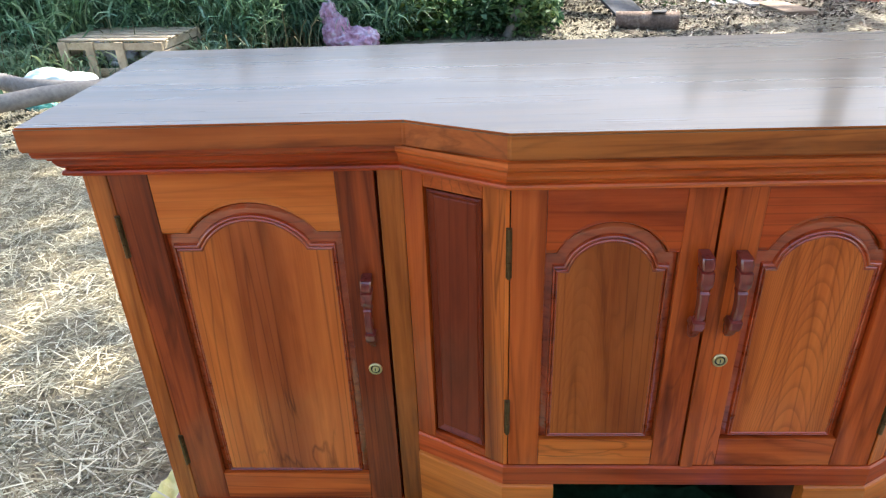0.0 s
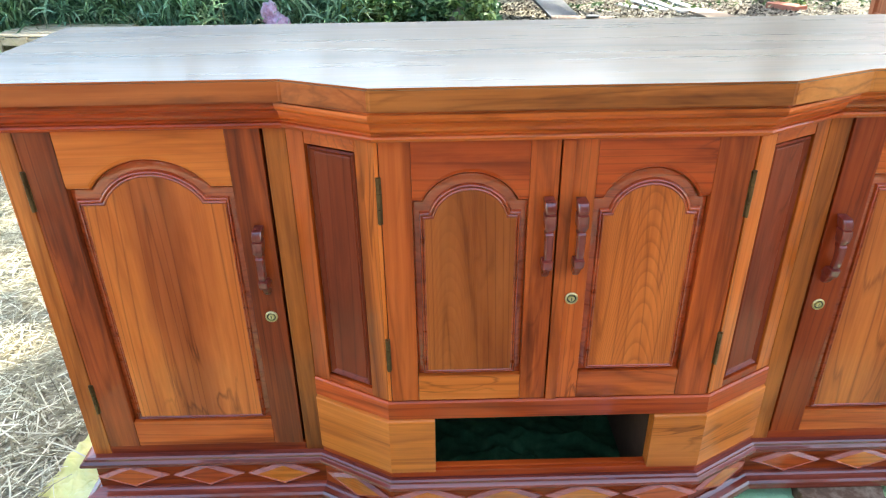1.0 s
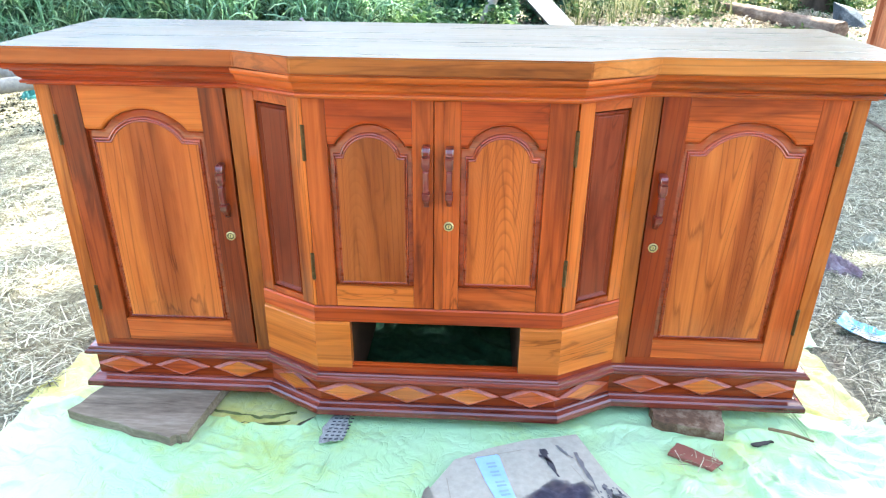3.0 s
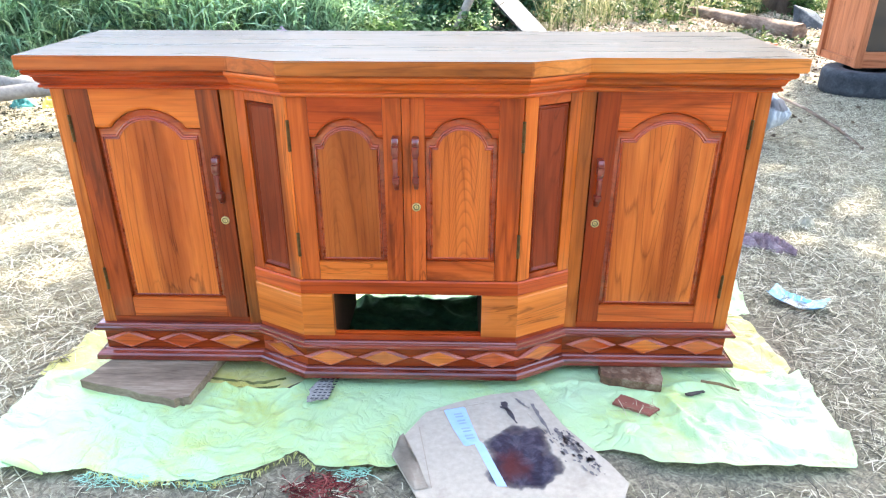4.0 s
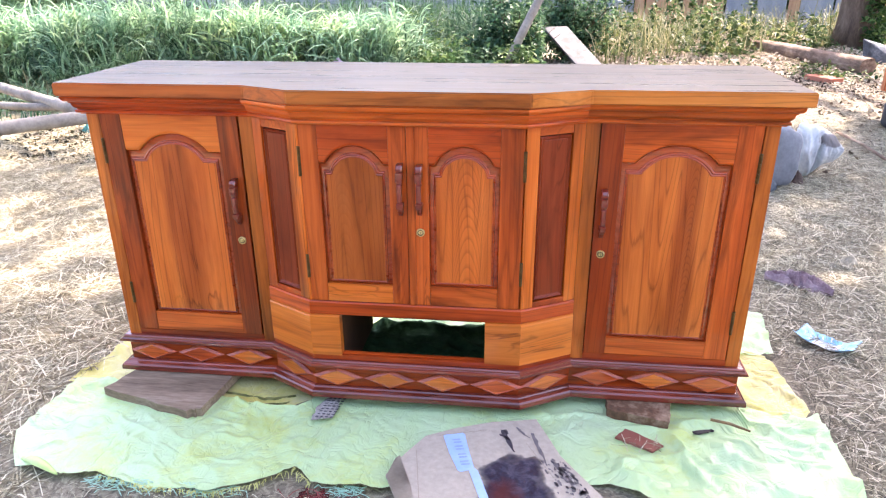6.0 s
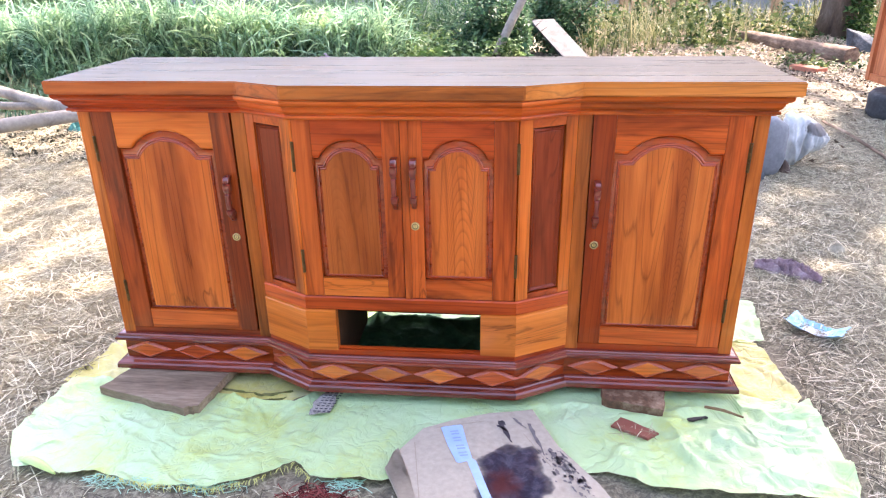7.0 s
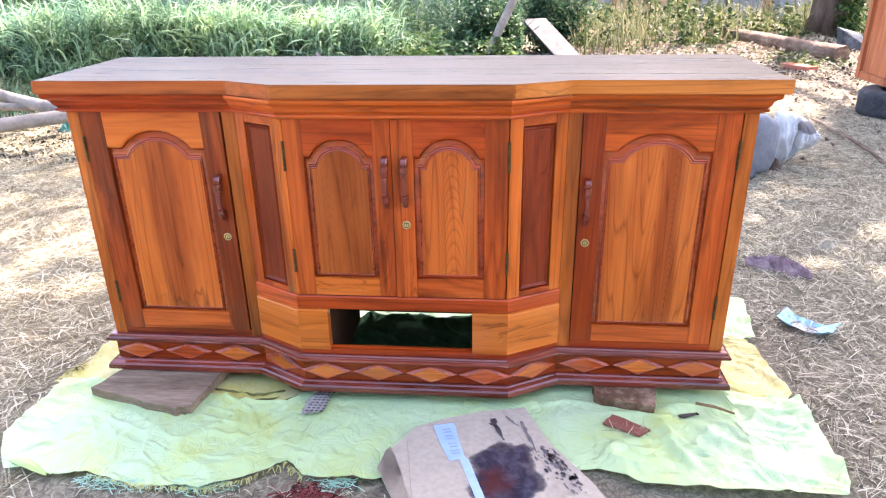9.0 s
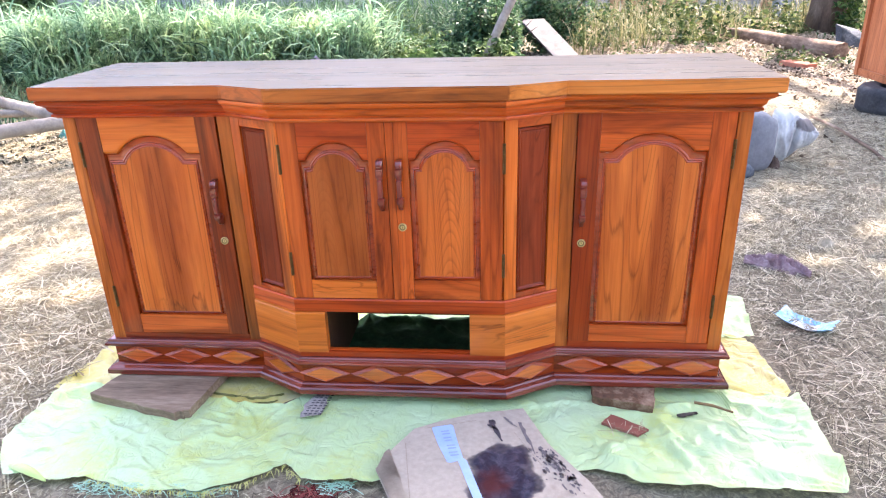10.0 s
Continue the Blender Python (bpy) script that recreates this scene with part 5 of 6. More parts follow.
for k in range(130):
    x = rnd.uniform(-0.80, -0.22)
    y = float(np.interp(x, hx, hy)) + 0.006
    q = (x + rnd.uniform(-0.012, 0.012), y - rnd.uniform(0.005, 0.014), GZ + rnd.uniform(0.003, 0.014))
    t = tube([(x, y, GZ + 0.019), ((x + q[0]) / 2 + rnd.uniform(-0.004, 0.004), (y + q[1]) / 2, GZ + 0.018), q], [0.0011, 0.001, 0.0007], 4)
    tmp = bpy.data.meshes.new("tmp")
    t.to_mesh(tmp)
    t.free()
    hem.from_mesh(tmp)
    bpy.data.meshes.remove(tmp)
part("hem", hem, mottled("yellow_thread", [(0.55, 0.50, 0.10), (0.72, 0.70, 0.30)], 30, 0.6), bpy.data.objects["green_sheet"], "frayed yellow hem threads")["kind"] = "stuff"
roll_ = []
for k in range(9):
    t = k / 8
    c = Vector((-1.035 + 0.13 * t, -0.375 - 0.048 * t, GZ + 0.016))
    r_ = 0.012 * math.sin(math.pi * (0.12 + 0.83 * t)) + 0.002
    roll_.append([(c.x + 0.3 * r_ * math.cos(a), c.y + r_ * math.cos(a), c.z + r_ * (1 + math.sin(a))) for a in (-1.5 + 0.55 * j for j in range(9))])
bm = loft(roll_, False, False)
part("folded_corner", bm, plastic("lime_plastic", (0.50, 0.64, 0.16), (0.58, 0.73, 0.26), (0.63, 0.77, 0.36)), bpy.data.objects["green_sheet"], "turned-up lime green corner", True)
dark_fold_mat = mottled("grimy_fold", [(0.05, 0.055, 0.015), (0.15, 0.15, 0.05), (0.30, 0.28, 0.12)], 14, 0.8, 0.4, 70)
# thin dark strips along the edge of the yellow sheet
for line, w in (([(-0.64, 0.012), (-0.56, -0.006), (-0.49, -0.018), (-0.44, -0.010), (-0.39, 0.008)], 0.004), ([(-0.62, -0.032), (-0.54, -0.044), (-0.46, -0.046), (-0.40, -0.028)], 0.0022), ([(-1.12, 0.006), (-1.06, -0.002), (-0.98, 0.006)], 0.005)):
    rings_ = []
    for k in range(25):
        t = k / 24
        xx = line[0][0] + (line[-1][0] - line[0][0]) * t
        yy = float(np.interp(xx, [p[0] for p in line], [p[1] for p in line])) + rnd.uniform(-0.0025, 0.0025)
        d = w * rnd.uniform(0.5, 1.2) * math.sin(math.pi * (0.06 + 0.88 * t))
        rings_.append([(xx, yy - d, GZ + 0.006), (xx, yy, GZ + 0.012 + rnd.uniform(0, 0.002)), (xx, yy + d, GZ + 0.006), (xx, yy, GZ + 0.003)])
    part("grimy_fold", loft(rings_), dark_fold_mat, bpy.data.objects["yellow_sheet"], "dark torn fold")
old_board = mottled("weathered_board", [(0.10, 0.068, 0.044), (0.25, 0.175, 0.115), (0.42, 0.315, 0.22)], 7, 0.85, 0.5, 60, 0.004, stretch=(0.3, 2, 2))


def slab_thing(name, label, category, corners, z0, z1, material, rough=0.002, seed=0):
    """A board given by its plan corners, with slightly uneven edges."""
    bm = bmesh.new()
    rnd = random.Random(seed)
    loop = []
    for (a, b) in zip(corners, corners[1:] + corners[:1]):
        for k in range(6):
            t = k / 6
            loop.append((a[0] + (b[0] - a[0]) * t + rnd.uniform(-rough, rough), a[1] + (b[1] - a[1]) * t + rnd.uniform(-rough, rough)))
    f = bm.faces.new([bm.verts.new((x, y, z1)) for x, y in loop])
    r = bmesh.ops.extrude_face_region(bm, geom=[f])
    bmesh.ops.translate(bm, verts=[v for v in r["geom"] if isinstance(v, bmesh.types.BMVert)], vec=(0, 0, z0 - z1))
    bmesh.ops.bevel(bm, geom=[e for e in bm.edges if abs(e.verts[0].co.z - e.verts[1].co.z) < 1e-6], offset=0.0015, segments=1, affect="EDGES")
    return tagged(part(name, bm, material), label, category)


slab_thing("support_board", "weathered grey-brown board wedged under the sideboard", "board", [(-0.985, -0.062), (-0.675, -0.145), (-0.632, -0.128), (-0.60, 0.10), (-0.90, 0.16)], GZ + 0.010, 0.008, old_board, 0.004, 1)
slab_thing("support_block", "short dark wooden block wedged under the sideboard", "block", [(0.562, -0.004), (0.735, -0.046), (0.760, 0.06), (0.575, 0.10)], GZ + 0.010, 0.009, mottled("dark_block", [(0.045, 0.026, 0.018), (0.16, 0.085, 0.048), (0.42, 0.29, 0.19)], 14, 0.85, 0.5, 60), 0.004, 2)

# cardboard with a spilled stain, a taped strip and dark marks
card_x = [(-0.034, -0.341), (0.045, -0.50), (0.50, -0.56), (0.555, -0.43), (0.519, -0.358), (0.438, -0.240), (0.420, -0.211), (0.357, -0.058), (0.300, -0.072), (0.232, -0.085), (0.130, -0.125), (0.047, -0.170), (-0.014, -0.281)]
m, nt, bs = mat("stained_cardboard")
v = coords(nt, (1, 1, 1), False)
fibre = noise_tex(nt, v, 60, 4, 0.6)
base = ramp(nt, fibre, [(0.3, (0.40, 0.335, 0.25)), (0.7, (0.49, 0.415, 0.315))])
grad = nt.nodes.new("ShaderNodeVectorMath")
grad.operation = "DISTANCE"
nt.links.new(coords(nt, (1.0, 0.78, 1.0), False), grad.inputs[0])
grad.inputs[1].default_value = (0.30, -0.265, GZ + 0.03)
edge = math_node(nt, "ADD", grad.outputs["Value"], math_node(nt, "MULTIPLY", math_node(nt, "SUBTRACT", noise_tex(nt, v, 11, 3, 0.5), 0.5), 0.11))
spill = ramp(nt, edge, [(0.074, (1, 1, 1)), (0.088, (0.80, 0.80, 0.80)), (0.094, (0, 0, 0))])
dirt = ramp(nt, noise_tex(nt, v, 9, 4, 0.7, 0.5), [(0.55, (1, 1, 1)), (0.76, (0.80, 0.78, 0.77))])
col = mixed(nt, 1.0, base, dirt, "MULTIPLY")
stain_col = ramp(nt, noise_tex(nt, v, 26, 4, 0.65, 0.6), [(0.32, (0.012, 0.014, 0.026)), (0.50, (0.034, 0.037, 0.056)), (0.70, (0.085, 0.088, 0.112))])
rust = nt.nodes.new("ShaderNodeVectorMath")
rust.operation = "DISTANCE"
nt.links.new(coords(nt, (1.0, 0.8, 1.0), False), rust.inputs[0])
rust.inputs[1].default_value = (0.272, -0.302, GZ + 0.03)
rust_edge = math_node(nt, "ADD", rust.outputs["Value"], math_node(nt, "MULTIPLY", math_node(nt, "SUBTRACT", noise_tex(nt, v, 24, 3, 0.6), 0.5), 0.09))
stain_col = mixed(nt, ramp(nt, rust_edge, [(0.010, (0.85, 0.85, 0.85)), (0.058, (0, 0, 0))]), stain_col, (0.085, 0.020, 0.018))
nt.links.new(mixed(nt, spill, col, stain_col), bs.inputs["Base Color"])
nt.links.new(ramp(nt, spill, [(0.0, (0.85, 0.85, 0.85)), (1.0, (0.28, 0.28, 0.28))]), bs.inputs["Roughness"])
bump(nt, bs, fibre, 0.25, 0.002)
card_mat = m
bm = bmesh.new()
f = bm.faces.new([bm.verts.new((x, y, GZ + 0.030)) for x, y in card_x])
r = bmesh.ops.extrude_face_region(bm, geom=[f])
bmesh.ops.translate(bm, verts=[v_ for v_ in r["geom"] if isinstance(v_, bmesh.types.BMVert)], vec=(0, 0, -0.006))
card = tagged(part("cardboard", bm, card_mat), "flattened brown cardboard with a dark wet spill", "cardboard")
tape_mat = mottled("pale_blue_tape", [(0.30, 0.46, 0.74), (0.44, 0.60, 0.84)], 12, 0.5, 0.1)
bm = bmesh.new()
bm.faces.new([bm.verts.new((x, y, GZ + 0.0315)) for x, y in ((0.097, -0.166), (0.104, -0.158), (0.150, -0.147), (0.157, -0.153), (0.174, -0.222), (0.193, -0.288), (0.204, -0.300), (0.256, -0.450), (0.232, -0.450), (0.180, -0.300), (0.160, -0.309), (0.152, -0.306), (0.122, -0.238))])
part("tape", bm, tape_mat, card, "pale blue paper strip")
ink = mottled("grey_ink", [(0.050, 0.044, 0.050), (0.12, 0.10, 0.105)], 30, 0.7)


def flat_mark(name, points, z, material, parent):
    bm = bmesh.new()
    bm.faces.new([bm.verts.new((x, y, z)) for x, y in points])
    return part(name, bm, material, parent)


CZ = GZ + 0.0325
rnd = random.Random(12)
for (x0, y0), (x1, y1), w in (((0.262, -0.122), (0.296, -0.215), 0.009), ((0.268, -0.120), (0.276, -0.140), 0.007), ((0.258, -0.142), (0.285, -0.168), 0.008)):
    n = 7
    left, right = [], []
    for k in range(n + 1):
        t = k / n
        d = w * (0.4 + 0.6 * math.sin(math.pi * min(1, t + 0.15))) * rnd.uniform(0.6, 1.2)
        x, y = x0 + (x1 - x0) * t + rnd.uniform(-0.002, 0.002), y0 + (y1 - y0) * t
        left.append((x - d, y))
        right.append((x + d, y))
    flat_mark("brush_mark", left + right[::-1], CZ, ink, card)
wash = mottled("grey_wash", [(0.13, 0.115, 0.115), (0.24, 0.205, 0.185)], 40, 0.7)
for (x0, y0), (x1, y1), w in (((0.345, -0.128), (0.385, -0.262), 0.007), ((0.300, -0.105), (0.335, -0.150), 0.008), ((0.395, -0.235), (0.440, -0.300), 0.008), ((0.170, -0.125), (0.235, -0.130), 0.003)):
    left, right = [], []
    for k in range(9):
        t = k / 8
        d = w * (0.35 + 0.65 * math.sin(math.pi * min(1, t + 0.12))) * rnd.uniform(0.5, 1.2)
        x, y = x0 + (x1 - x0) * t + rnd.uniform(-0.003, 0.003), y0 + (y1 - y0) * t
        left.append((x - d, y))
        right.append((x + d, y))
    flat_mark("brush_mark", left + right[::-1], CZ - 0.0003, wash, card)
for k in range(150):
    t = rnd.random()
    x, y = rnd.gauss(0.405 + 0.085 * t, 0.018), rnd.gauss(-0.255 - 0.12 * t, 0.020)
    if y > -0.235 - (0.36 - x) * 0.4 or x > 0.43 - (y + 0.24) * 0.55:
        continue
    r_ = rnd.uniform(0.0015, 0.0055)
    e_ = rnd.uniform(1.0, 2.6)
    flat_mark("speck", [(x + r_ * rnd.uniform(0.6, 1.2) * math.cos(a) - 0.35 * r_ * e_ * math.sin(a), y + r_ * e_ * rnd.uniform(0.6, 1.0) * math.sin(a)) for a in (0.3, 1.2, 2.3, 3.4, 4.4, 5.5)], CZ, wash if k % 6 else ink, card)
blue_ink = mottled("blue_ink", [(0.25, 0.34, 0.64), (0.34, 0.42, 0.70)], 30, 0.6)
for x, y in ((0.124, -0.180), (0.133, -0.208), (0.145, -0.240), (0.154, -0.268)):
    flat_mark("ink_bar", [(x, y), (x + 0.022, y + 0.005), (x + 0.0235, y - 0.001), (x + 0.0015, y - 0.006)], CZ + 0.0008, blue_ink, card)
    flat_mark("ink_bar", [(x + 0.004, y - 0.011), (x + 0.026, y - 0.006), (x + 0.0275, y - 0.012), (x + 0.0055, y - 0.017)], CZ + 0.0008, blue_ink, card)
crease_mat = mottled("card_crease", [(0.30, 0.24, 0.175), (0.38, 0.31, 0.23)], 20, 0.9)
for (a, b) in (((0.030, -0.235), (0.072, -0.46)), ((0.084, -0.166), (0.220, -0.125)), ((0.329, -0.174), (0.400, -0.306)), ((0.160, -0.150), (0.240, -0.190))):
    flat_mark("fold_line", [a, (a[0] + 0.002, a[1] - 0.001), (b[0] + 0.002, b[1] - 0.001), b], CZ - 0.0004, crease_mat, card)
flap = bmesh.new()
lower = [flap.verts.new((x, y, CZ - 0.0002)) for x, y in ((-0.010, -0.262), (0.036, -0.372), (0.066, -0.460))]
upper = [flap.verts.new((x, y, CZ + h)) for x, y, h in ((-0.020, -0.278, 0.001), (-0.030, -0.345, 0.003), (0.030, -0.470, 0.003))]
for k in range(2):
    flap.faces.new((lower[k], lower[k + 1], upper[k + 1], upper[k]))
bmesh.ops.solidify(flap, geom=flap.faces[:], thickness=0.003)
part("flap", flap, card_mat, card, "bent-up corner of the cardboard")
scrap = slab_thing("printed_scrap", "scrap of grey printed paper half under the sideboard", "paper", [(-0.298, -0.128), (-0.300, -0.060), (-0.268, 0.004), (-0.236, 0.0), (-0.238, -0.112)], GZ + 0.026, GZ + 0.027, mottled("printed_paper", [(0.08, 0.07, 0.06), (0.34, 0.31, 0.27), (0.44, 0.41, 0.36)], 60, 0.8, 0.1, 140), 0.003, 9)

scrap_ink = mottled("scrap_ink", [(0.03, 0.03, 0.035), (0.07, 0.065, 0.07)], 30, 0.8)
for i in range(4):
    for j in range(8):
        x, y = -0.291 + 0.0145 * i + (0.018 * j / 8), -0.115 + 0.0135 * j
        flat_mark("ink_bar", [(x, y), (x + 0.009, y + 0.001), (x + 0.0095, y + 0.006), (x + 0.0005, y + 0.005)], GZ + 0.0278, scrap_ink, scrap)

# offcut of red wood, a dark chip
off = slab_thing("offcut", "small reddish-brown wooden offcut on the green sheet", "offcut", [(0.580, -0.106), (0.612, -0.066), (0.706, -0.131), (0.672, -0.160)], GZ + 0.016, GZ + 0.026, mottled("red_offcut", [(0.20, 0.065, 0.045), (0.30, 0.11, 0.075)], 8, 0.8, 0.3), 0.002, 4)
wisp_spots = [(0.645 + 0.05 * math.sin(k * 2.4), -0.135 + 0.022 * math.cos(k * 1.7), GZ + 0.020) for k in range(26)] + [(1.37 + 0.05 * math.sin(k * 1.9), 0.53 + 0.04 * math.cos(k * 2.3), GZ + 0.028) for k in range(34)]
scattered("straw_wisps", wisp_spots, (0.02, 0.09), straw_piece, straw_mat, "wisps of straw caught on the offcut and the wrapper", "straw", 95)
tagged(part("twig", tube([(0.862, -0.004, GZ + 0.030), (0.91, -0.024, GZ + 0.034), (0.962, -0.046, GZ + 0.028)], [0.004, 0.005, 0.003], 7, 0.1, 4), mottled("twig_bark", [(0.16, 0.10, 0.05), (0.30, 0.20, 0.10)], 20, 0.9)), "short brown twig on the green sheet", "twig")
slab_thing("chip", "thin dark wood chip on the green sheet", "wood chip", [(0.80, -0.058), (0.855, -0.040), (0.862, -0.046), (0.815, -0.068)], GZ + 0.018, GZ + 0.025, mottled("dark_chip", [(0.05, 0.04, 0.035), (0.10, 0.08, 0.07)], 20, 0.8), 0.002, 5)


def crumpled(name, label, category, cx, cy, rx, ry, h, material, seed, turn=0.0, n=34, folds=3.0, floor=GZ):
    """A crumpled heap of cloth or film: a low dome thrown into folds, with a ragged rim."""
    bm = bmesh.new()
    rings = []
    for j in range(1, n // 2 + 1):
        t = j / (n // 2)
        ring = []
        for i in range(n):
            a = 2 * math.pi * i / n
            ux, uy = math.cos(a), math.sin(a)
            rim = 1 + 0.28 * noise.noise((ux * 1.6 + seed, uy * 1.6, seed)) + 0.10 * noise.noise((ux * 5, uy * 5, seed))
            x, y = ux * rx * t * rim, uy * ry * t * rim
            f = abs(noise.noise((x / rx * folds + seed, y / ry * folds, seed * 0.7)))
            z = h * (1 - t ** 2.2) * (0.45 + 0.9 * (1 - 2 * f)) + 0.25 * h * (1 - t) * noise.noise((x / rx * folds * 2.5, y / ry * folds * 2.5, seed)) + 0.002
            ring.append(bm.verts.new((x, y, max(z, 0.001 if t < 1 else 0.0))))
        rings.append(ring)
    c = bm.verts.new((0, 0, h * 0.9))
    for i in range(n):
        bm.faces.new((c, rings[0][i], rings[0][(i + 1) % n]))
    for a, b in zip(rings, rings[1:]):
        for i in range(n):
            bm.faces.new((a[i], b[i], b[(i + 1) % n], a[(i + 1) % n]))
    ob = part(name, bm, material, None, "", True)
    ob.location, ob.rotation_euler = (cx, cy, floor), (0, 0, radians(turn))
    return tagged(ob, label, category)


def lumps(name, label, category, lobes, material, seed, fold=0.16):
    """Slumped sacking or film: rounded lobes run together and drawn into creases."""
    bm = bmesh.new()
    base = Vector((lobes[0][0][0], lobes[0][0][1], GZ))
    for c, r in lobes:
        got = bmesh.ops.create_icosphere(bm, subdivisions=4, radius=1)
        for v in got["verts"]:
            p = v.co.copy()
            crease = abs(noise.noise(p * 1.9 + Vector((seed, c[0], c[1])))) + 0.5 * abs(noise.noise(p * 4.3 + Vector((c[1], seed, 0))))
            k = 1 + fold * (0.9 - 2.6 * crease) + 0.2 * noise.noise(p + Vector((0, seed, c[0])))
            q = Vector(c) + Vector((p.x * r[0], p.y * r[1], p.z * r[2])) * k - base
            v.co = Vector((q.x, q.y, max(q.z, 0.002)))
    ob = part(name, bm, material, None, "", True)
    if len(lobes) > 1:
        mod = ob.modifiers.new("join", "REMESH")
        mod.mode, mod.voxel_size, mod.use_smooth_shade = "VOXEL", max(ob.dimensions) / 75, True
        joined = bpy.data.meshes.new_from_object(ob.evaluated_get(bpy.context.evaluated_depsgraph_get()))
        ob.modifiers.clear()
        ob.data = joined
        joined.polygons.foreach_set("use_smooth", [True] * len(joined.polygons))
    ob.location = base
    return tagged(ob, label, category)


film_mat = mottled("printed_film", [(0.55, 0.68, 0.76), (0.70, 0.76, 0.79), (0.80, 0.81, 0.82)], 14, 0.3, 0.2, 30, 0.003)
wrap = thing("wrapper", "torn white plastic wrapper with flared light blue printed ends", "wrapper", (1.372, 0.508, GZ), turn=-40)
wrap.scale = (0.86, 1.0, 0.9)


def film_height(x, u):
    """The wrapper lies on its middle and flares up at both ends and along one side."""
    e = min(1.0, abs(x) / 0.105)
    return 0.006 + 0.038 * e ** 2.5 + 0.022 * max(0.0, -u) ** 2 + 0.020 * max(0.0, u) ** 2 * (1 - e) + 0.009 * noise.noise((x * 18, u * 1.2, 2.0)) + 0.006 * abs(noise.noise((x * 45, u * 3.0, 2.0)))


def film_piece(name, x0, x1, u0, u1, material, label, jag=0.0, lift=0.0):
    """A piece of the wrapper between two lengths and two widths (-1 to 1), toothed at its far end where jag is given."""
    bm = bmesh.new()
    rows = []
    for i in range(25):
        t = i / 24
        row = []
        for j in range(17):
            u = u0 + (u1 - u0) * j / 16
            x = x0 + (x1 - x0) * t + jag * t * (0.5 if j % 2 else -0.5)
            half = 0.046 + 0.022 * min(1.0, abs(x) / 0.105) ** 2
            wave = lift * 0.25 * math.sin(x * 190)
            row.append(bm.verts.new((x, u * half + wave, max(film_height(x, u), 0.004) + lift * 0.2)))
        rows.append(row)
    for p, q in zip(rows, rows[1:]):
        for j in range(16):
            bm.faces.new((p[j], p[j + 1], q[j + 1], q[j]))
    return part(name, bm, material, wrap, label, True)


blue_film = mottled("light_blue_film", [(0.07, 0.34, 0.60), (0.20, 0.52, 0.72), (0.50, 0.70, 0.78)], 26, 0.35, 0.2, 70, 0.002)
film_piece("film", -0.047, 0.050, -1, 1, film_mat, "white film")
film_piece("film_end", 0.0512, 0.108, -1, 1, blue_film, "light blue toothed end", 0.010)
film_piece("film_end", -0.0482, -0.106, -1, 1, blue_film, "light blue torn end", 0.008)
film_piece("printed_band", -0.046, 0.049, 0.55, 0.98, blue_film, "wavy blue printed band", 0.0, 0.012)


def twisted_rag(name, label, material, a, b, half, high, seed):
    """A cloth twisted into a loose rope: a tail, a gathered body and deep slanting folds."""
    a, b = Vector((*a, 0)), Vector((*b, 0))
    d = (b - a).normalized()
    side_ = Vector((-d.y, d.x, 0))
    bm = bmesh.new()
    rows = []
    for i in range(121):
        s_ = i / 120
        wide = half * (0.16 + 0.84 * math.sin(math.pi * min(1.0, s_ * 0.93 + 0.05)) ** 1.3) * (1 + 0.25 * noise.noise((s_ * 6, seed, 0)))
        mid_ = a + (b - a) * s_ + side_ * (0.018 * math.sin(s_ * 5.0 + seed))
        row = []
        for j in range(41):
            u = j / 20 - 1
            fold_ = math.sin(6.2 * u + 15.0 * s_ + 2.2 * noise.noise((s_ * 4, u * 1.5, seed)))
            crest = 0.12 + 0.88 * (1 - abs(fold_)) ** 0.9
            h = high * (0.35 + 0.65 * math.sin(math.pi * (0.12 + 0.80 * s_))) * max(0.0, 1 - u * u) ** 0.55 * crest
            h += 0.15 * high * noise.noise((s_ * 14, u * 5, seed)) * (1 - u * u)
            edge_ = 1 + 0.30 * noise.noise((s_ * 9, 1.0 if u > 0 else -1.0, seed + 3))
            p = mid_ + side_ * (u * wide * edge_ + 0.006 * fold_)
            row.append(bm.verts.new((p.x, p.y, GZ + max(h, 0.0) + 0.004)))
        rows.append(row)
    for p, q in zip(rows, rows[1:]):
        for j in range(40):
            bm.faces.new((p[j], p[j + 1], q[j + 1], q[j]))
    return tagged(part(name, bm, material, None, "", True), label, "rag")


twisted_rag("rag", "crumpled purple cloth rag on the ground", mottled("purple_cloth", [(0.12, 0.072, 0.082), (0.29, 0.20, 0.215), (0.48, 0.38, 0.385)], 14, 0.9, 0.6, 120, 0.003), (1.346, 1.090), (1.565, 0.940), 0.040, 0.066, 5.0)
crumpled("wrapper", "pale crumpled scrap of plastic on the ground", "wrapper", 1.765, 1.29, 0.040, 0.030, 0.030, mottled("cloudy_film", [(0.22, 0.19, 0.12), (0.32, 0.28, 0.19), (0.44, 0.40, 0.29)], 20, 0.55, 0.2, 60), 33.0, 25)
crumpled("paper", "small grey scrap of paper on the ground", "paper", 1.685, 1.255, 0.026, 0.018, 0.012, mottled("grey_scrap", [(0.18, 0.16, 0.12), (0.28, 0.25, 0.19)], 20, 0.8), 39.0, 60)
fibre_bm = bmesh.new()
rnd = random.Random(31)
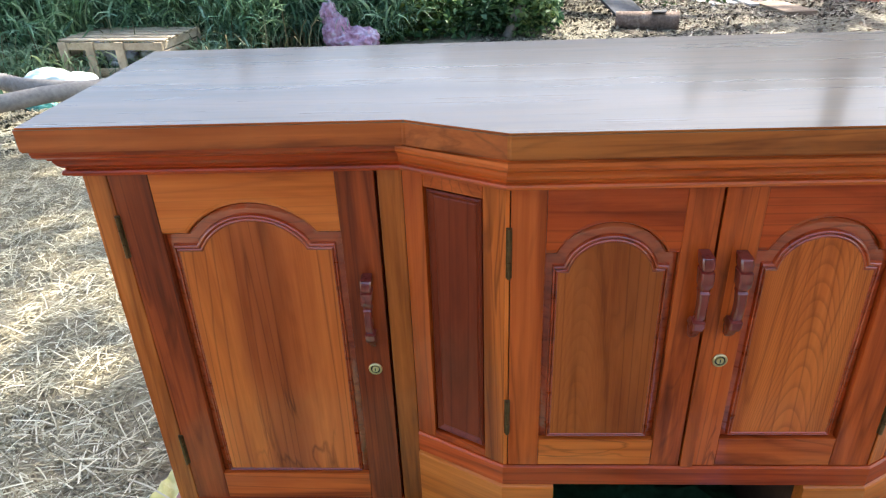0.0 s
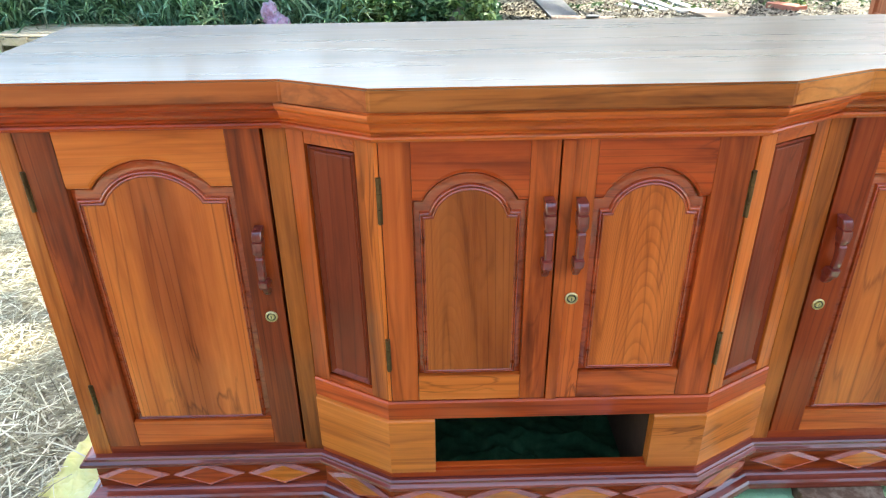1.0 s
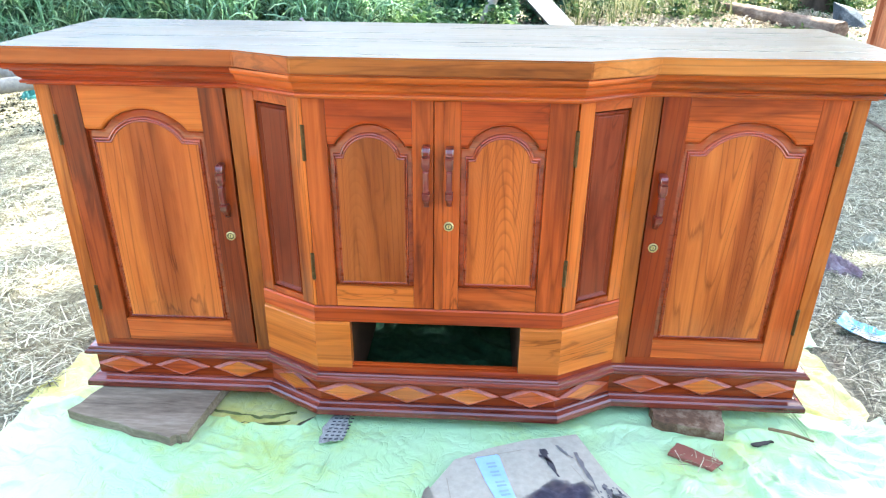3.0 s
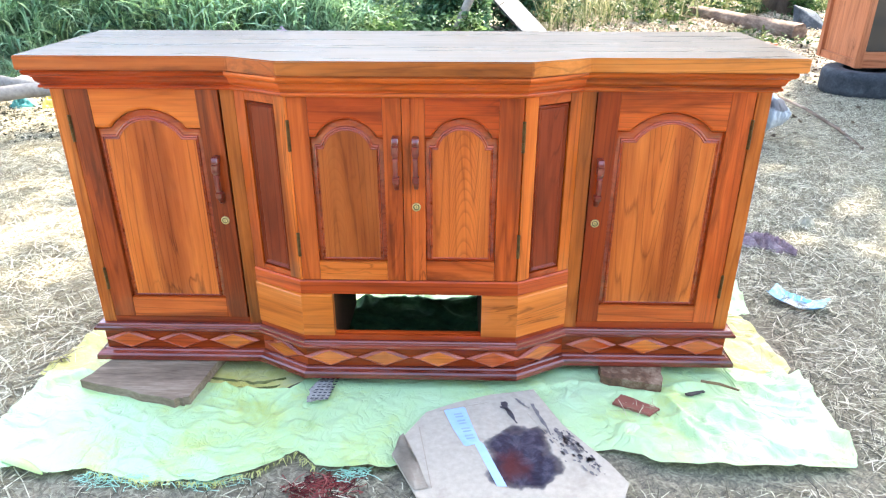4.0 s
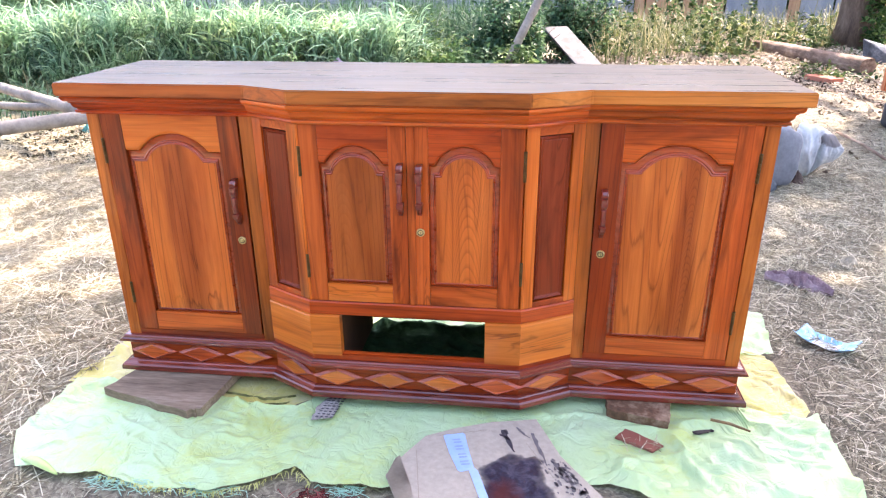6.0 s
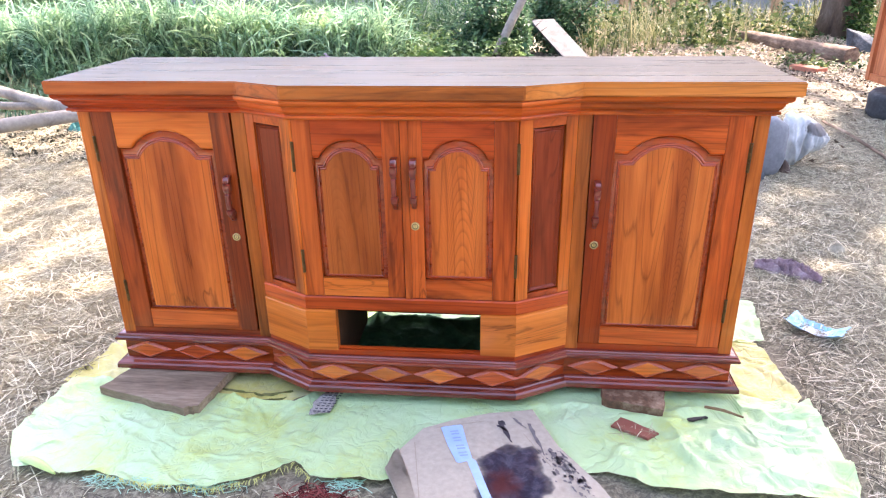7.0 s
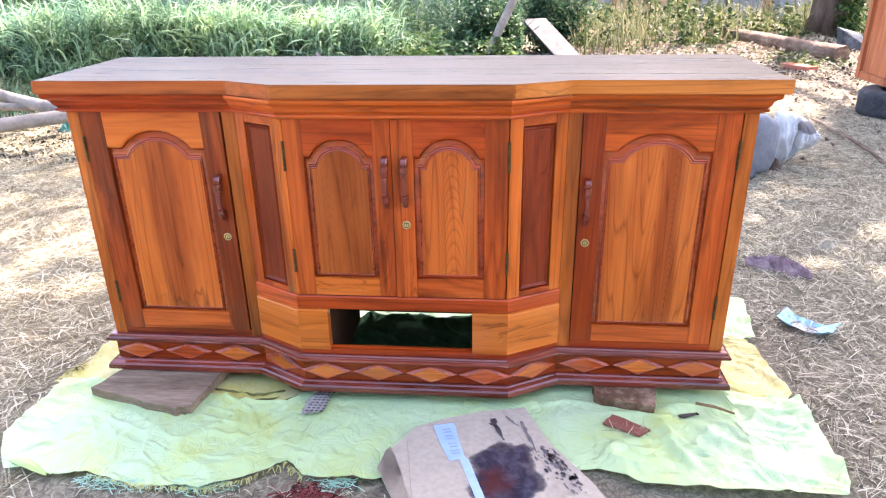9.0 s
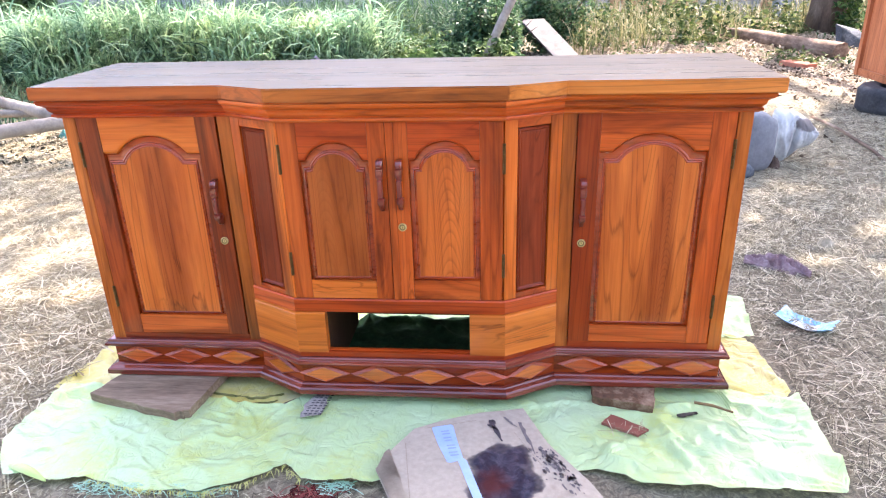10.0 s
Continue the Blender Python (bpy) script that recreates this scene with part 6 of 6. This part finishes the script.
for k in range(150):
    a_, r_ = rnd.uniform(0, 6.283), math.sqrt(rnd.random())
    q = Vector((0.075 * r_ * math.cos(a_), 0.038 * r_ * math.sin(a_), 0.003 + 0.018 * (1 - r_)))
    pts_ = [q]
    for j in range(4):
        q = q + Vector((rnd.uniform(-0.022, 0.022), rnd.uniform(-0.018, 0.018), rnd.uniform(-0.006, 0.007)))
        pts_.append(Vector((q.x, q.y, max(q.z, 0.002))))
    t = tube(pts_, [0.0014, 0.0016, 0.0015, 0.0014, 0.001], 4)
    tmp = bpy.data.meshes.new("tmp")
    t.to_mesh(tmp)
    t.free()
    fibre_bm.from_mesh(tmp)
    bpy.data.meshes.remove(tmp)
ob = part("red_fibre", fibre_bm, leafy("red_fibre", (0.045, 0.010, 0.012), (0.20, 0.035, 0.030), (0.40, 0.12, 0.10), 0.8, 0.1))
ob.location = (-0.20, -0.445, GZ)
tagged(ob, "tangle of rusty red fibre at the edge of the sheet", "fibre", kind="stuff")


def boulder(name, label, category, cx, cy, rx, ry, rz, material, seed, turn=0.0, rough=0.22, sink=0.25, tilt=0.0, square=1.0):
    bm = bmesh.new()
    bmesh.ops.create_icosphere(bm, subdivisions=4, radius=1)
    for v in bm.verts:
        p = Vector([math.copysign(abs(c) ** square, c) for c in v.co])
        k = 1 + rough * noise.noise(p * 1.3 + Vector((seed, 0, 0))) + rough * 0.35 * noise.noise(p * 3.5 + Vector((0, seed, 0)))
        v.co = Vector((p.x * rx, p.y * ry, p.z * rz)) * k
    bmesh.ops.transform(bm, matrix=Matrix.Rotation(radians(tilt), 4, "Y"), verts=bm.verts)
    ob = part(name, bm, material, None, "", True)
    ob.location, ob.rotation_euler = (cx, cy, GZ + rz * (1 - sink)), (0, 0, radians(turn))
    return tagged(ob, label, category)


stone_mat = mottled("grey_stone", [(0.13, 0.135, 0.145), (0.20, 0.205, 0.22), (0.27, 0.275, 0.29)], 6, 0.85, 0.4, 50, 0.006)
dark_stone = mottled("dark_stone", [(0.025, 0.030, 0.036), (0.06, 0.07, 0.08), (0.17, 0.185, 0.20)], 4, 0.8, 0.6, 40, 0.01)
boulder("stone", "smooth grey upright stone beside a white sack", "stone", 1.80, 2.50, 0.125, 0.08, 0.185, stone_mat, 1.0, 12, 0.12, 0.04, 5, 0.6)
boulder("stone", "small dark stone at the foot of a larger one", "stone", 1.735, 2.36, 0.05, 0.045, 0.045, dark_stone, 3.0, 40, 0.2, 0.2)
def draped_sack():
    """A sack hung over a stone: a narrow leg down to the ground and a wide lobe held off it, cleft by folds."""
    bm = bmesh.new()
    xs_ = [0.0, 0.10, 0.20, 0.34, 0.44, 0.60, 0.80, 1.0]
    top_ = [0.335, 0.350, 0.335, 0.330, 0.318, 0.300, 0.265, 0.205]
    foot_ = [0.20, 0.02, 0.0, 0.0, 0.03, 0.085, 0.10, 0.165]
    def skin(sign):
        rows = []
        for i in range(61):
            s_ = i / 60
            x = 1.975 + 0.275 * s_
            t1, t0 = np.interp(s_, xs_, top_), np.interp(s_, xs_, foot_)
            row = []
            for j in range(41):
                v = j / 40
                z = t0 + (t1 - t0) * v + 0.008 * noise.noise((s_ * 7, v * 4, 3.0))
                rim = max(0.0, 1 - (2 * v - 1) ** 2) ** 0.5 * max(0.0, 1 - (2 * s_ - 1) ** 8) ** 0.5
                cleft = math.exp(-((s_ - 0.43 - 0.08 * (v - 0.5)) / 0.045) ** 2) * (1 - v ** 2) * 0.055
                fold_ = 0.020 * abs(noise.noise((s_ * 6.5 + v * 1.2, v * 1.6, 8.0))) + 0.006 * noise.noise((s_ * 18, v * 9, 2.0))
                y = 2.70 - sign * rim * (0.085 - cleft - fold_)
                row.append(bm.verts.new((x + 0.012 * noise.noise((v * 5, s_ * 3, 1.0)), y, GZ + 0.004 + max(z, 0.0))))
            rows.append(row)
        for p, q in zip(rows, rows[1:]):
            for j in range(40):
                bm.faces.new((p[j], p[j + 1], q[j + 1], q[j]))
    skin(1)
    skin(-1)
    bmesh.ops.remove_doubles(bm, verts=bm.verts, dist=0.0005)
    m, nt, bs = mat("dirty_white_sacking")
    v = coords(nt, (1, 1, 1), False)
    weave = noise_tex(nt, coords(nt, (1, 1, 0.4), False), 120, 3, 0.6)
    base = ramp(nt, noise_tex(nt, v, 9, 4, 0.6, 0.4), [(0.30, (0.30, 0.305, 0.31)), (0.48, (0.50, 0.51, 0.50)), (0.70, (0.72, 0.72, 0.70))])
    far_ = nt.nodes.new("ShaderNodeVectorMath")
    far_.operation = "DISTANCE"
    nt.links.new(coords(nt, (1, 0.2, 1.9), False), far_.inputs[0])
    far_.inputs[1].default_value = (2.165, 0.523, 0.41)
    ragged = math_node(nt, "ADD", far_.outputs["Value"], math_node(nt, "MULTIPLY", math_node(nt, "SUBTRACT", noise_tex(nt, v, 18, 4, 0.6), 0.5), 0.10))
    nt.links.new(mixed(nt, ramp(nt, ragged, [(0.066, (0.9, 0.9, 0.9)), (0.085, (0, 0, 0))]), base, (0.13, 0.105, 0.095)), bs.inputs["Base Color"])
    bs.inputs["Roughness"].default_value = 0.8
    bump(nt, bs, weave, 0.3, 0.002)
    return tagged(part("sack", bm, m, None, "", True), "dirty white sack with a brown stain slumped against a stone", "sack")


draped_sack()
# dark rag doing for the shaded gap between stone and sack
crumpled("rag", "small dark brown rag standing for the shaded gap beside the stone", "rag", 1.965, 2.58, 0.06, 0.045, 0.06, mottled("gap_brown_cloth", [(0.035, 0.024, 0.018), (0.10, 0.065, 0.05), (0.20, 0.15, 0.12)], 14, 0.9, 0.5, 90), 41.0, 30)
bm = bmesh.new()
rnd = random.Random(23)
for k in range(15):
    d = Vector((rnd.gauss(0, 1), rnd.gauss(0, 1), rnd.gauss(0, 1))).normalized()
    bm.verts.new((d.x * 0.27, d.y * 0.2, max(d.z * 0.19 + 0.12 - 0.12 * d.x, -0.03)))
bmesh.ops.convex_hull(bm, input=bm.verts[:])
bmesh.ops.delete(bm, geom=[v_ for v_ in bm.verts if not v_.link_faces], context="VERTS")
bmesh.ops.bevel(bm, geom=bm.edges[:], offset=0.008, segments=1, affect="EDGES")
ob = part("rock", bm, dark_stone)
ob.location, ob.rotation_euler = (4.90, 8.30, GZ), (0, 0, radians(-8))
tagged(ob, "angular dark rock behind the log", "rock")
log_mat = mottled("log_bark", [(0.055, 0.036, 0.026), (0.19, 0.13, 0.095), (0.40, 0.30, 0.225)], 9, 0.9, 1.0, 40, 0.02, stretch=(1, 0.3, 1))
log = tagged(part("log", tube([(3.72, 9.95, GZ + 0.09), (3.92, 9.0, GZ + 0.095), (4.14, 8.0, GZ + 0.10), (4.33, 7.2, GZ + 0.10)], [0.095, 0.10, 0.10, 0.105], 20, 0.09, 3), log_mat, None, "", True, 50), "long felled log lying on the ground", "log")
brick_mat = mottled("red_brick", [(0.26, 0.085, 0.05), (0.40, 0.15, 0.095), (0.52, 0.26, 0.18)], 8, 0.9, 0.5, 60, 0.004)
ob = part("brick", box(-0.19, 0.19, -0.09, 0.09, 0, 0.055, 0.008), brick_mat)
ob.location, ob.rotation_euler = (3.66, 6.72, GZ), (0, 0, radians(-62))
tagged(ob, "broken red brick lying near the log", "brick")

# second cabinet raised on tyres
tyre_mat = mottled("tyre_rubber", [(0.018, 0.020, 0.023), (0.040, 0.043, 0.048), (0.075, 0.078, 0.085)], 10, 0.75, 0.5, 60, 0.004)


def tyre(x, y, label):
    prof = []
    for k in range(20):
        a = 2 * math.pi * k / 20
        prof.append((0.255 + 0.085 * max(-1, min(1, 1.25 * math.cos(a))), 0.105 + 0.105 * max(-1, min(1, 1.2 * math.sin(a)))))
    rings = [[(r * math.cos(b), r * math.sin(b), z) for r, z in prof] for b in (2 * math.pi * i / 40 for i in range(41))]
    ob = part("tyre", loft(rings, True, False), tyre_mat, None, "", True, 60)
    ob.location = (x, y, GZ)
    return tagged(ob, label, "tyre")


tyre(5.30, 4.45, "worn black tyre under the far end of a cabinet")
tyre(3.53, 4.18, "worn black tyre lying flat under a cabinet")
cab = thing("display_cabinet", "tall orange-brown wooden cabinet with dark glass raised on tyres", "cabinet", (3.39, 4.13, GZ + 0.215))
TEAK = ((0.22, 0.070, 0.026), (0.33, 0.115, 0.045), (0.40, 0.155, 0.065))
teak_v = wood("teak_upright", *TEAK, "Z", 0.45, 8, 0.2, 0.1)
teak_h = wood("teak_level", *TEAK, "X", 0.45, 8, 0.2, 0.1)
part("side_panel", box(0.03, 0.045, 0.05, 0.62, 0.06, 1.7), teak_v, cab)
for yy in ((0.0, 0.055), (0.615, 0.67)):
    part("corner_post", box(0.0, 0.06, yy[0], yy[1], 0, 1.72), teak_v, cab)
part("base_board", box(0.01, 2.19, 0.01, 0.66, 0.0, 0.06), teak_h, cab)
part("corner_post", box(2.14, 2.20, 0.0, 0.055, 0, 1.72), teak_v, cab)
part("front_rail", box(0.062, 2.138, 0.004, 0.05, 0.062, 0.13), teak_h, cab)
part("back_panel", box(0.06, 2.14, 0.63, 0.65, 0.06, 1.7), wood_dark_v, cab)
part("cabinet_top", box(-0.03, 2.23, -0.03, 0.70, 1.722, 1.76), teak_h, cab)
glass_m, nt, bs = mat("dark_glass")
bs.inputs["Base Color"].default_value = (0.02, 0.02, 0.022, 1)
bs.inputs["Roughness"].default_value = 0.08
part("corner_post", box(1.06, 1.12, 0.0, 0.055, 0.132, 1.70), teak_v, cab)
part("glass_pane", box(0.062, 2.138, 0.022, 0.028, 0.132, 1.70, 0), glass_m, cab, "dark reflecting glass pane")

# branches, crate, bags at the meadow's edge
bare = mottled("bare_branch", [(0.14, 0.12, 0.10), (0.25, 0.22, 0.185), (0.35, 0.315, 0.27)], 6, 0.85, 0.5, 50, 0.006)
br = thing("dead_branch", "bare grey forked branch lying over the grass edge", "branch", (-2.9, 2.8, GZ))
o = Vector((-2.9, 2.8, GZ))
part("limb", tube([Vector(p) - o for p in ((-4.6, 3.86, 0.34), (-3.94, 3.43, 0.33), (-3.3, 3.06, 0.30), (-2.87, 2.83, 0.28), (-2.45, 2.86, 0.24), (-1.9, 3.05, 0.16))], [0.035, 0.04, 0.045, 0.048, 0.045, 0.03], 12, 0.06, 2), bare, br, "", True)
part("fork", tube([Vector(p) - o for p in ((-4.2, 3.2, 0.25), (-3.5, 3.08, 0.25), (-3.15, 2.97, 0.27))], [0.02, 0.03, 0.03], 10, 0.06, 6), bare, br, "", True)
pole = tagged(part("pole", tube([(-4.3, 1.25, 0.24), (-3.06, 2.28, 0.27), (-2.65, 2.64, 0.28), (-2.1, 3.15, 0.24)], [0.045, 0.048, 0.047, 0.045], 12, 0.04, 7), bare, None, "", True), "bare pale wooden pole lying across a branch", "pole")

crumpled("rag", "small teal plastic rag under the bare pole", "rag", -3.20, 3.42, 0.11, 0.08, 0.08, mottled("teal_film", [(0.012, 0.12, 0.10), (0.04, 0.24, 0.20)], 10, 0.5), 17.0, 20)
crumpled("wrapper", "crumpled yellow plastic wrapper under the bare pole", "wrapper", -2.98, 3.45, 0.11, 0.08, 0.09, mottled("yellow_film", [(0.40, 0.30, 0.03), (0.66, 0.54, 0.10)], 10, 0.5), 27.0, 50)
slab_thing("board", "pale flat board lying at the edge of the grass", "board", [(-2.62, 4.78), (-2.14, 4.74), (-2.10, 4.92), (-2.58, 4.98)], GZ + 0.012, GZ + 0.035, mottled("pale_board", [(0.42, 0.36, 0.27), (0.58, 0.51, 0.40)], 6, 0.8, 0.3), 0.004, 8)
crate_mat = mottled("crate_wood", [(0.30, 0.22, 0.14), (0.46, 0.36, 0.24), (0.58, 0.48, 0.34)], 5, 0.85, 0.4, 50, 0.004)
crate = thing("crate", "pale slatted wooden crate holding clear glass", "crate", (-3.50, 4.34, GZ), turn=-8)
for z_ in (0.015, 0.205):
    part("slat", box(0.0, 0.84, 0.0, 0.015, z_, z_ + 0.055, 0.002, None, 1), crate_mat, crate)
    part("slat", box(0.0, 0.84, 0.53, 0.545, z_, z_ + 0.055, 0.002, None, 1), crate_mat, crate)
for z_ in (0.015, 0.078, 0.141, 0.205):
    for px in (0.0, 0.825):
        part("slat", box(px, px + 0.015, 0.016, 0.529, z_, z_ + 0.055, 0.002, None, 1), crate_mat, crate)
for k in range(5):
    part("slat", box(-0.02, 0.86, 0.01 + 0.108 * k, 0.085 + 0.108 * k, 0.268, 0.281, 0.002, None, 1), crate_mat, crate)
for px in (-0.016, 0.21, 0.46, 0.785):
    part("batten", box(px, px + 0.07, -0.019, -0.001, 0.0, 0.2665, 0.002, None, 1), crate_mat, crate)
    part("batten", box(px, px + 0.07, 0.547, 0.565, 0.0, 0.2665, 0.002, None, 1), crate_mat, crate)
part("crate_floor", box(0.0, 0.82, 0.016, 0.529, 0.0, 0.015), crate_mat, crate)
clear, nt, bs = mat("clear_film")
bs.inputs["Base Color"].default_value = (0.62, 0.66, 0.68, 1)
bs.inputs["Roughness"].default_value = 0.12
bs.inputs["Transmission Weight"].default_value = 0.45
c_, s_ = math.cos(radians(-8)), math.sin(radians(-8))
for u_, v_, h_ in ((0.18, 0.2, 0.18), (0.40, 0.16, 0.17), (0.66, 0.2, 0.19)):
    lumps("bag", "clear crumpled plastic bag inside the crate", "bag", [((-3.50 + u_ * c_ - v_ * s_, 4.34 + u_ * s_ + v_ * c_, h_ / 2 + 0.01), (0.12, 0.10, h_ / 2))], clear, 3.0 + u_ * 9, 0.22)
lumps("bag", "white and yellow plastic bag slumped beside the crate", "bag", [((-3.40, 3.88, 0.055), (0.17, 0.13, 0.085)), ((-3.17, 3.86, 0.045), (0.15, 0.11, 0.065))],
      mottled("white_yellow_film", [(0.62, 0.55, 0.22), (0.66, 0.72, 0.66), (0.52, 0.70, 0.72)], 3.0, 0.4, 0.3, 30, 0.004), 11.0, 0.12)
lumps("bag", "pink and white plastic bag thrown into the grass", "bag", [((-1.50, 5.00, 0.12), (0.12, 0.09, 0.15)), ((-1.34, 4.98, 0.05), (0.18, 0.11, 0.11)), ((-1.56, 5.02, 0.27), (0.07, 0.07, 0.11)), ((-1.24, 4.97, 0.08), (0.09, 0.07, 0.08))],
      mottled("pink_film", [(0.17, 0.04, 0.08), (0.46, 0.26, 0.36), (0.62, 0.64, 0.76)], 7.0, 0.45, 0.3, 30, 0.004), 13.0, 0.26)

# leaning white board, grey pole, chopped log and boards behind
white_board = mottled("white_painted_board", [(0.040, 0.036, 0.032), (0.10, 0.10, 0.10), (0.14, 0.14, 0.142)], 7, 0.8, 0.2, 60, 0.002)
ob = part("board", box(-0.16, 0.16, 0, 1.35, -0.012, 0.012, 0.003), white_board)
ob.matrix_world = Matrix.Translation((1.17, 6.02, GZ + 0.02)) @ Matrix.Rotation(radians(27), 4, "Z") @ Matrix.Rotation(radians(23), 4, "X")
tagged(ob, "white painted board leaning up into the shrub", "board")
tagged(part("pole", tube([(-0.07, 5.375, GZ), (0.253, 5.62, 0.64), (0.561, 5.87, 1.247), (0.75, 6.03, 1.616)], [0.045, 0.045, 0.042, 0.04], 12, 0.03, 9), bare, None, "", True), "grey pole leaning in the shrub", "pole")
tagged(part("log", tube([(0.92, 5.62, GZ + 0.07), (1.45, 5.50, GZ + 0.07)], [0.085, 0.08], 14, 0.05, 4), log_mat, None, "", True, 50), "short chopped log lying at the foot of a board", "log")
grey_plank = mottled("grey_plank", [(0.22, 0.21, 0.20), (0.36, 0.35, 0.33), (0.50, 0.49, 0.46)], 6, 0.85, 0.3, 60, 0.003, stretch=(0.4, 3, 3))
for k, (x, y, l, a) in enumerate(((2.16, 7.45, 0.85, -80), (2.36, 7.42, 0.90, -82), (2.58, 7.45, 0.8, -84), (1.93, 7.15, 0.6, -70))):
    ob = part("plank", box(0, l, -0.05, 0.05, 0, 0.025, 0.003), grey_plank)
    ob.location, ob.rotation_euler = (x, y, GZ + 0.005), (0, 0, radians(a))
    tagged(ob, "pale sawn plank lying on the ground", "plank", "planks behind the sideboard")
slab_thing("board", "dark weathered board lying among twigs", "board", [(2.52, 6.72), (2.80, 6.70), (2.90, 6.05), (2.60, 6.02)], GZ + 0.004, GZ + 0.03, old_board, 0.006, 14)
slab_thing("paper", "folded white paper lying on the chopped log", "paper", [(1.20, 5.48), (1.24, 5.58), (1.36, 5.56), (1.32, 5.46)], 0.118, 0.128, white_board, 0.003, 15)
tagged(part("stick", tube([(2.74, 3.95, GZ + 0.02), (2.70, 3.4, GZ + 0.05), (2.70, 2.9, GZ + 0.03), (2.66, 2.5, GZ + 0.012)], [0.010, 0.011, 0.011, 0.009], 8, 0.05, 2), log_mat, None, "", True), "thin brown stick lying on the ground", "stick")
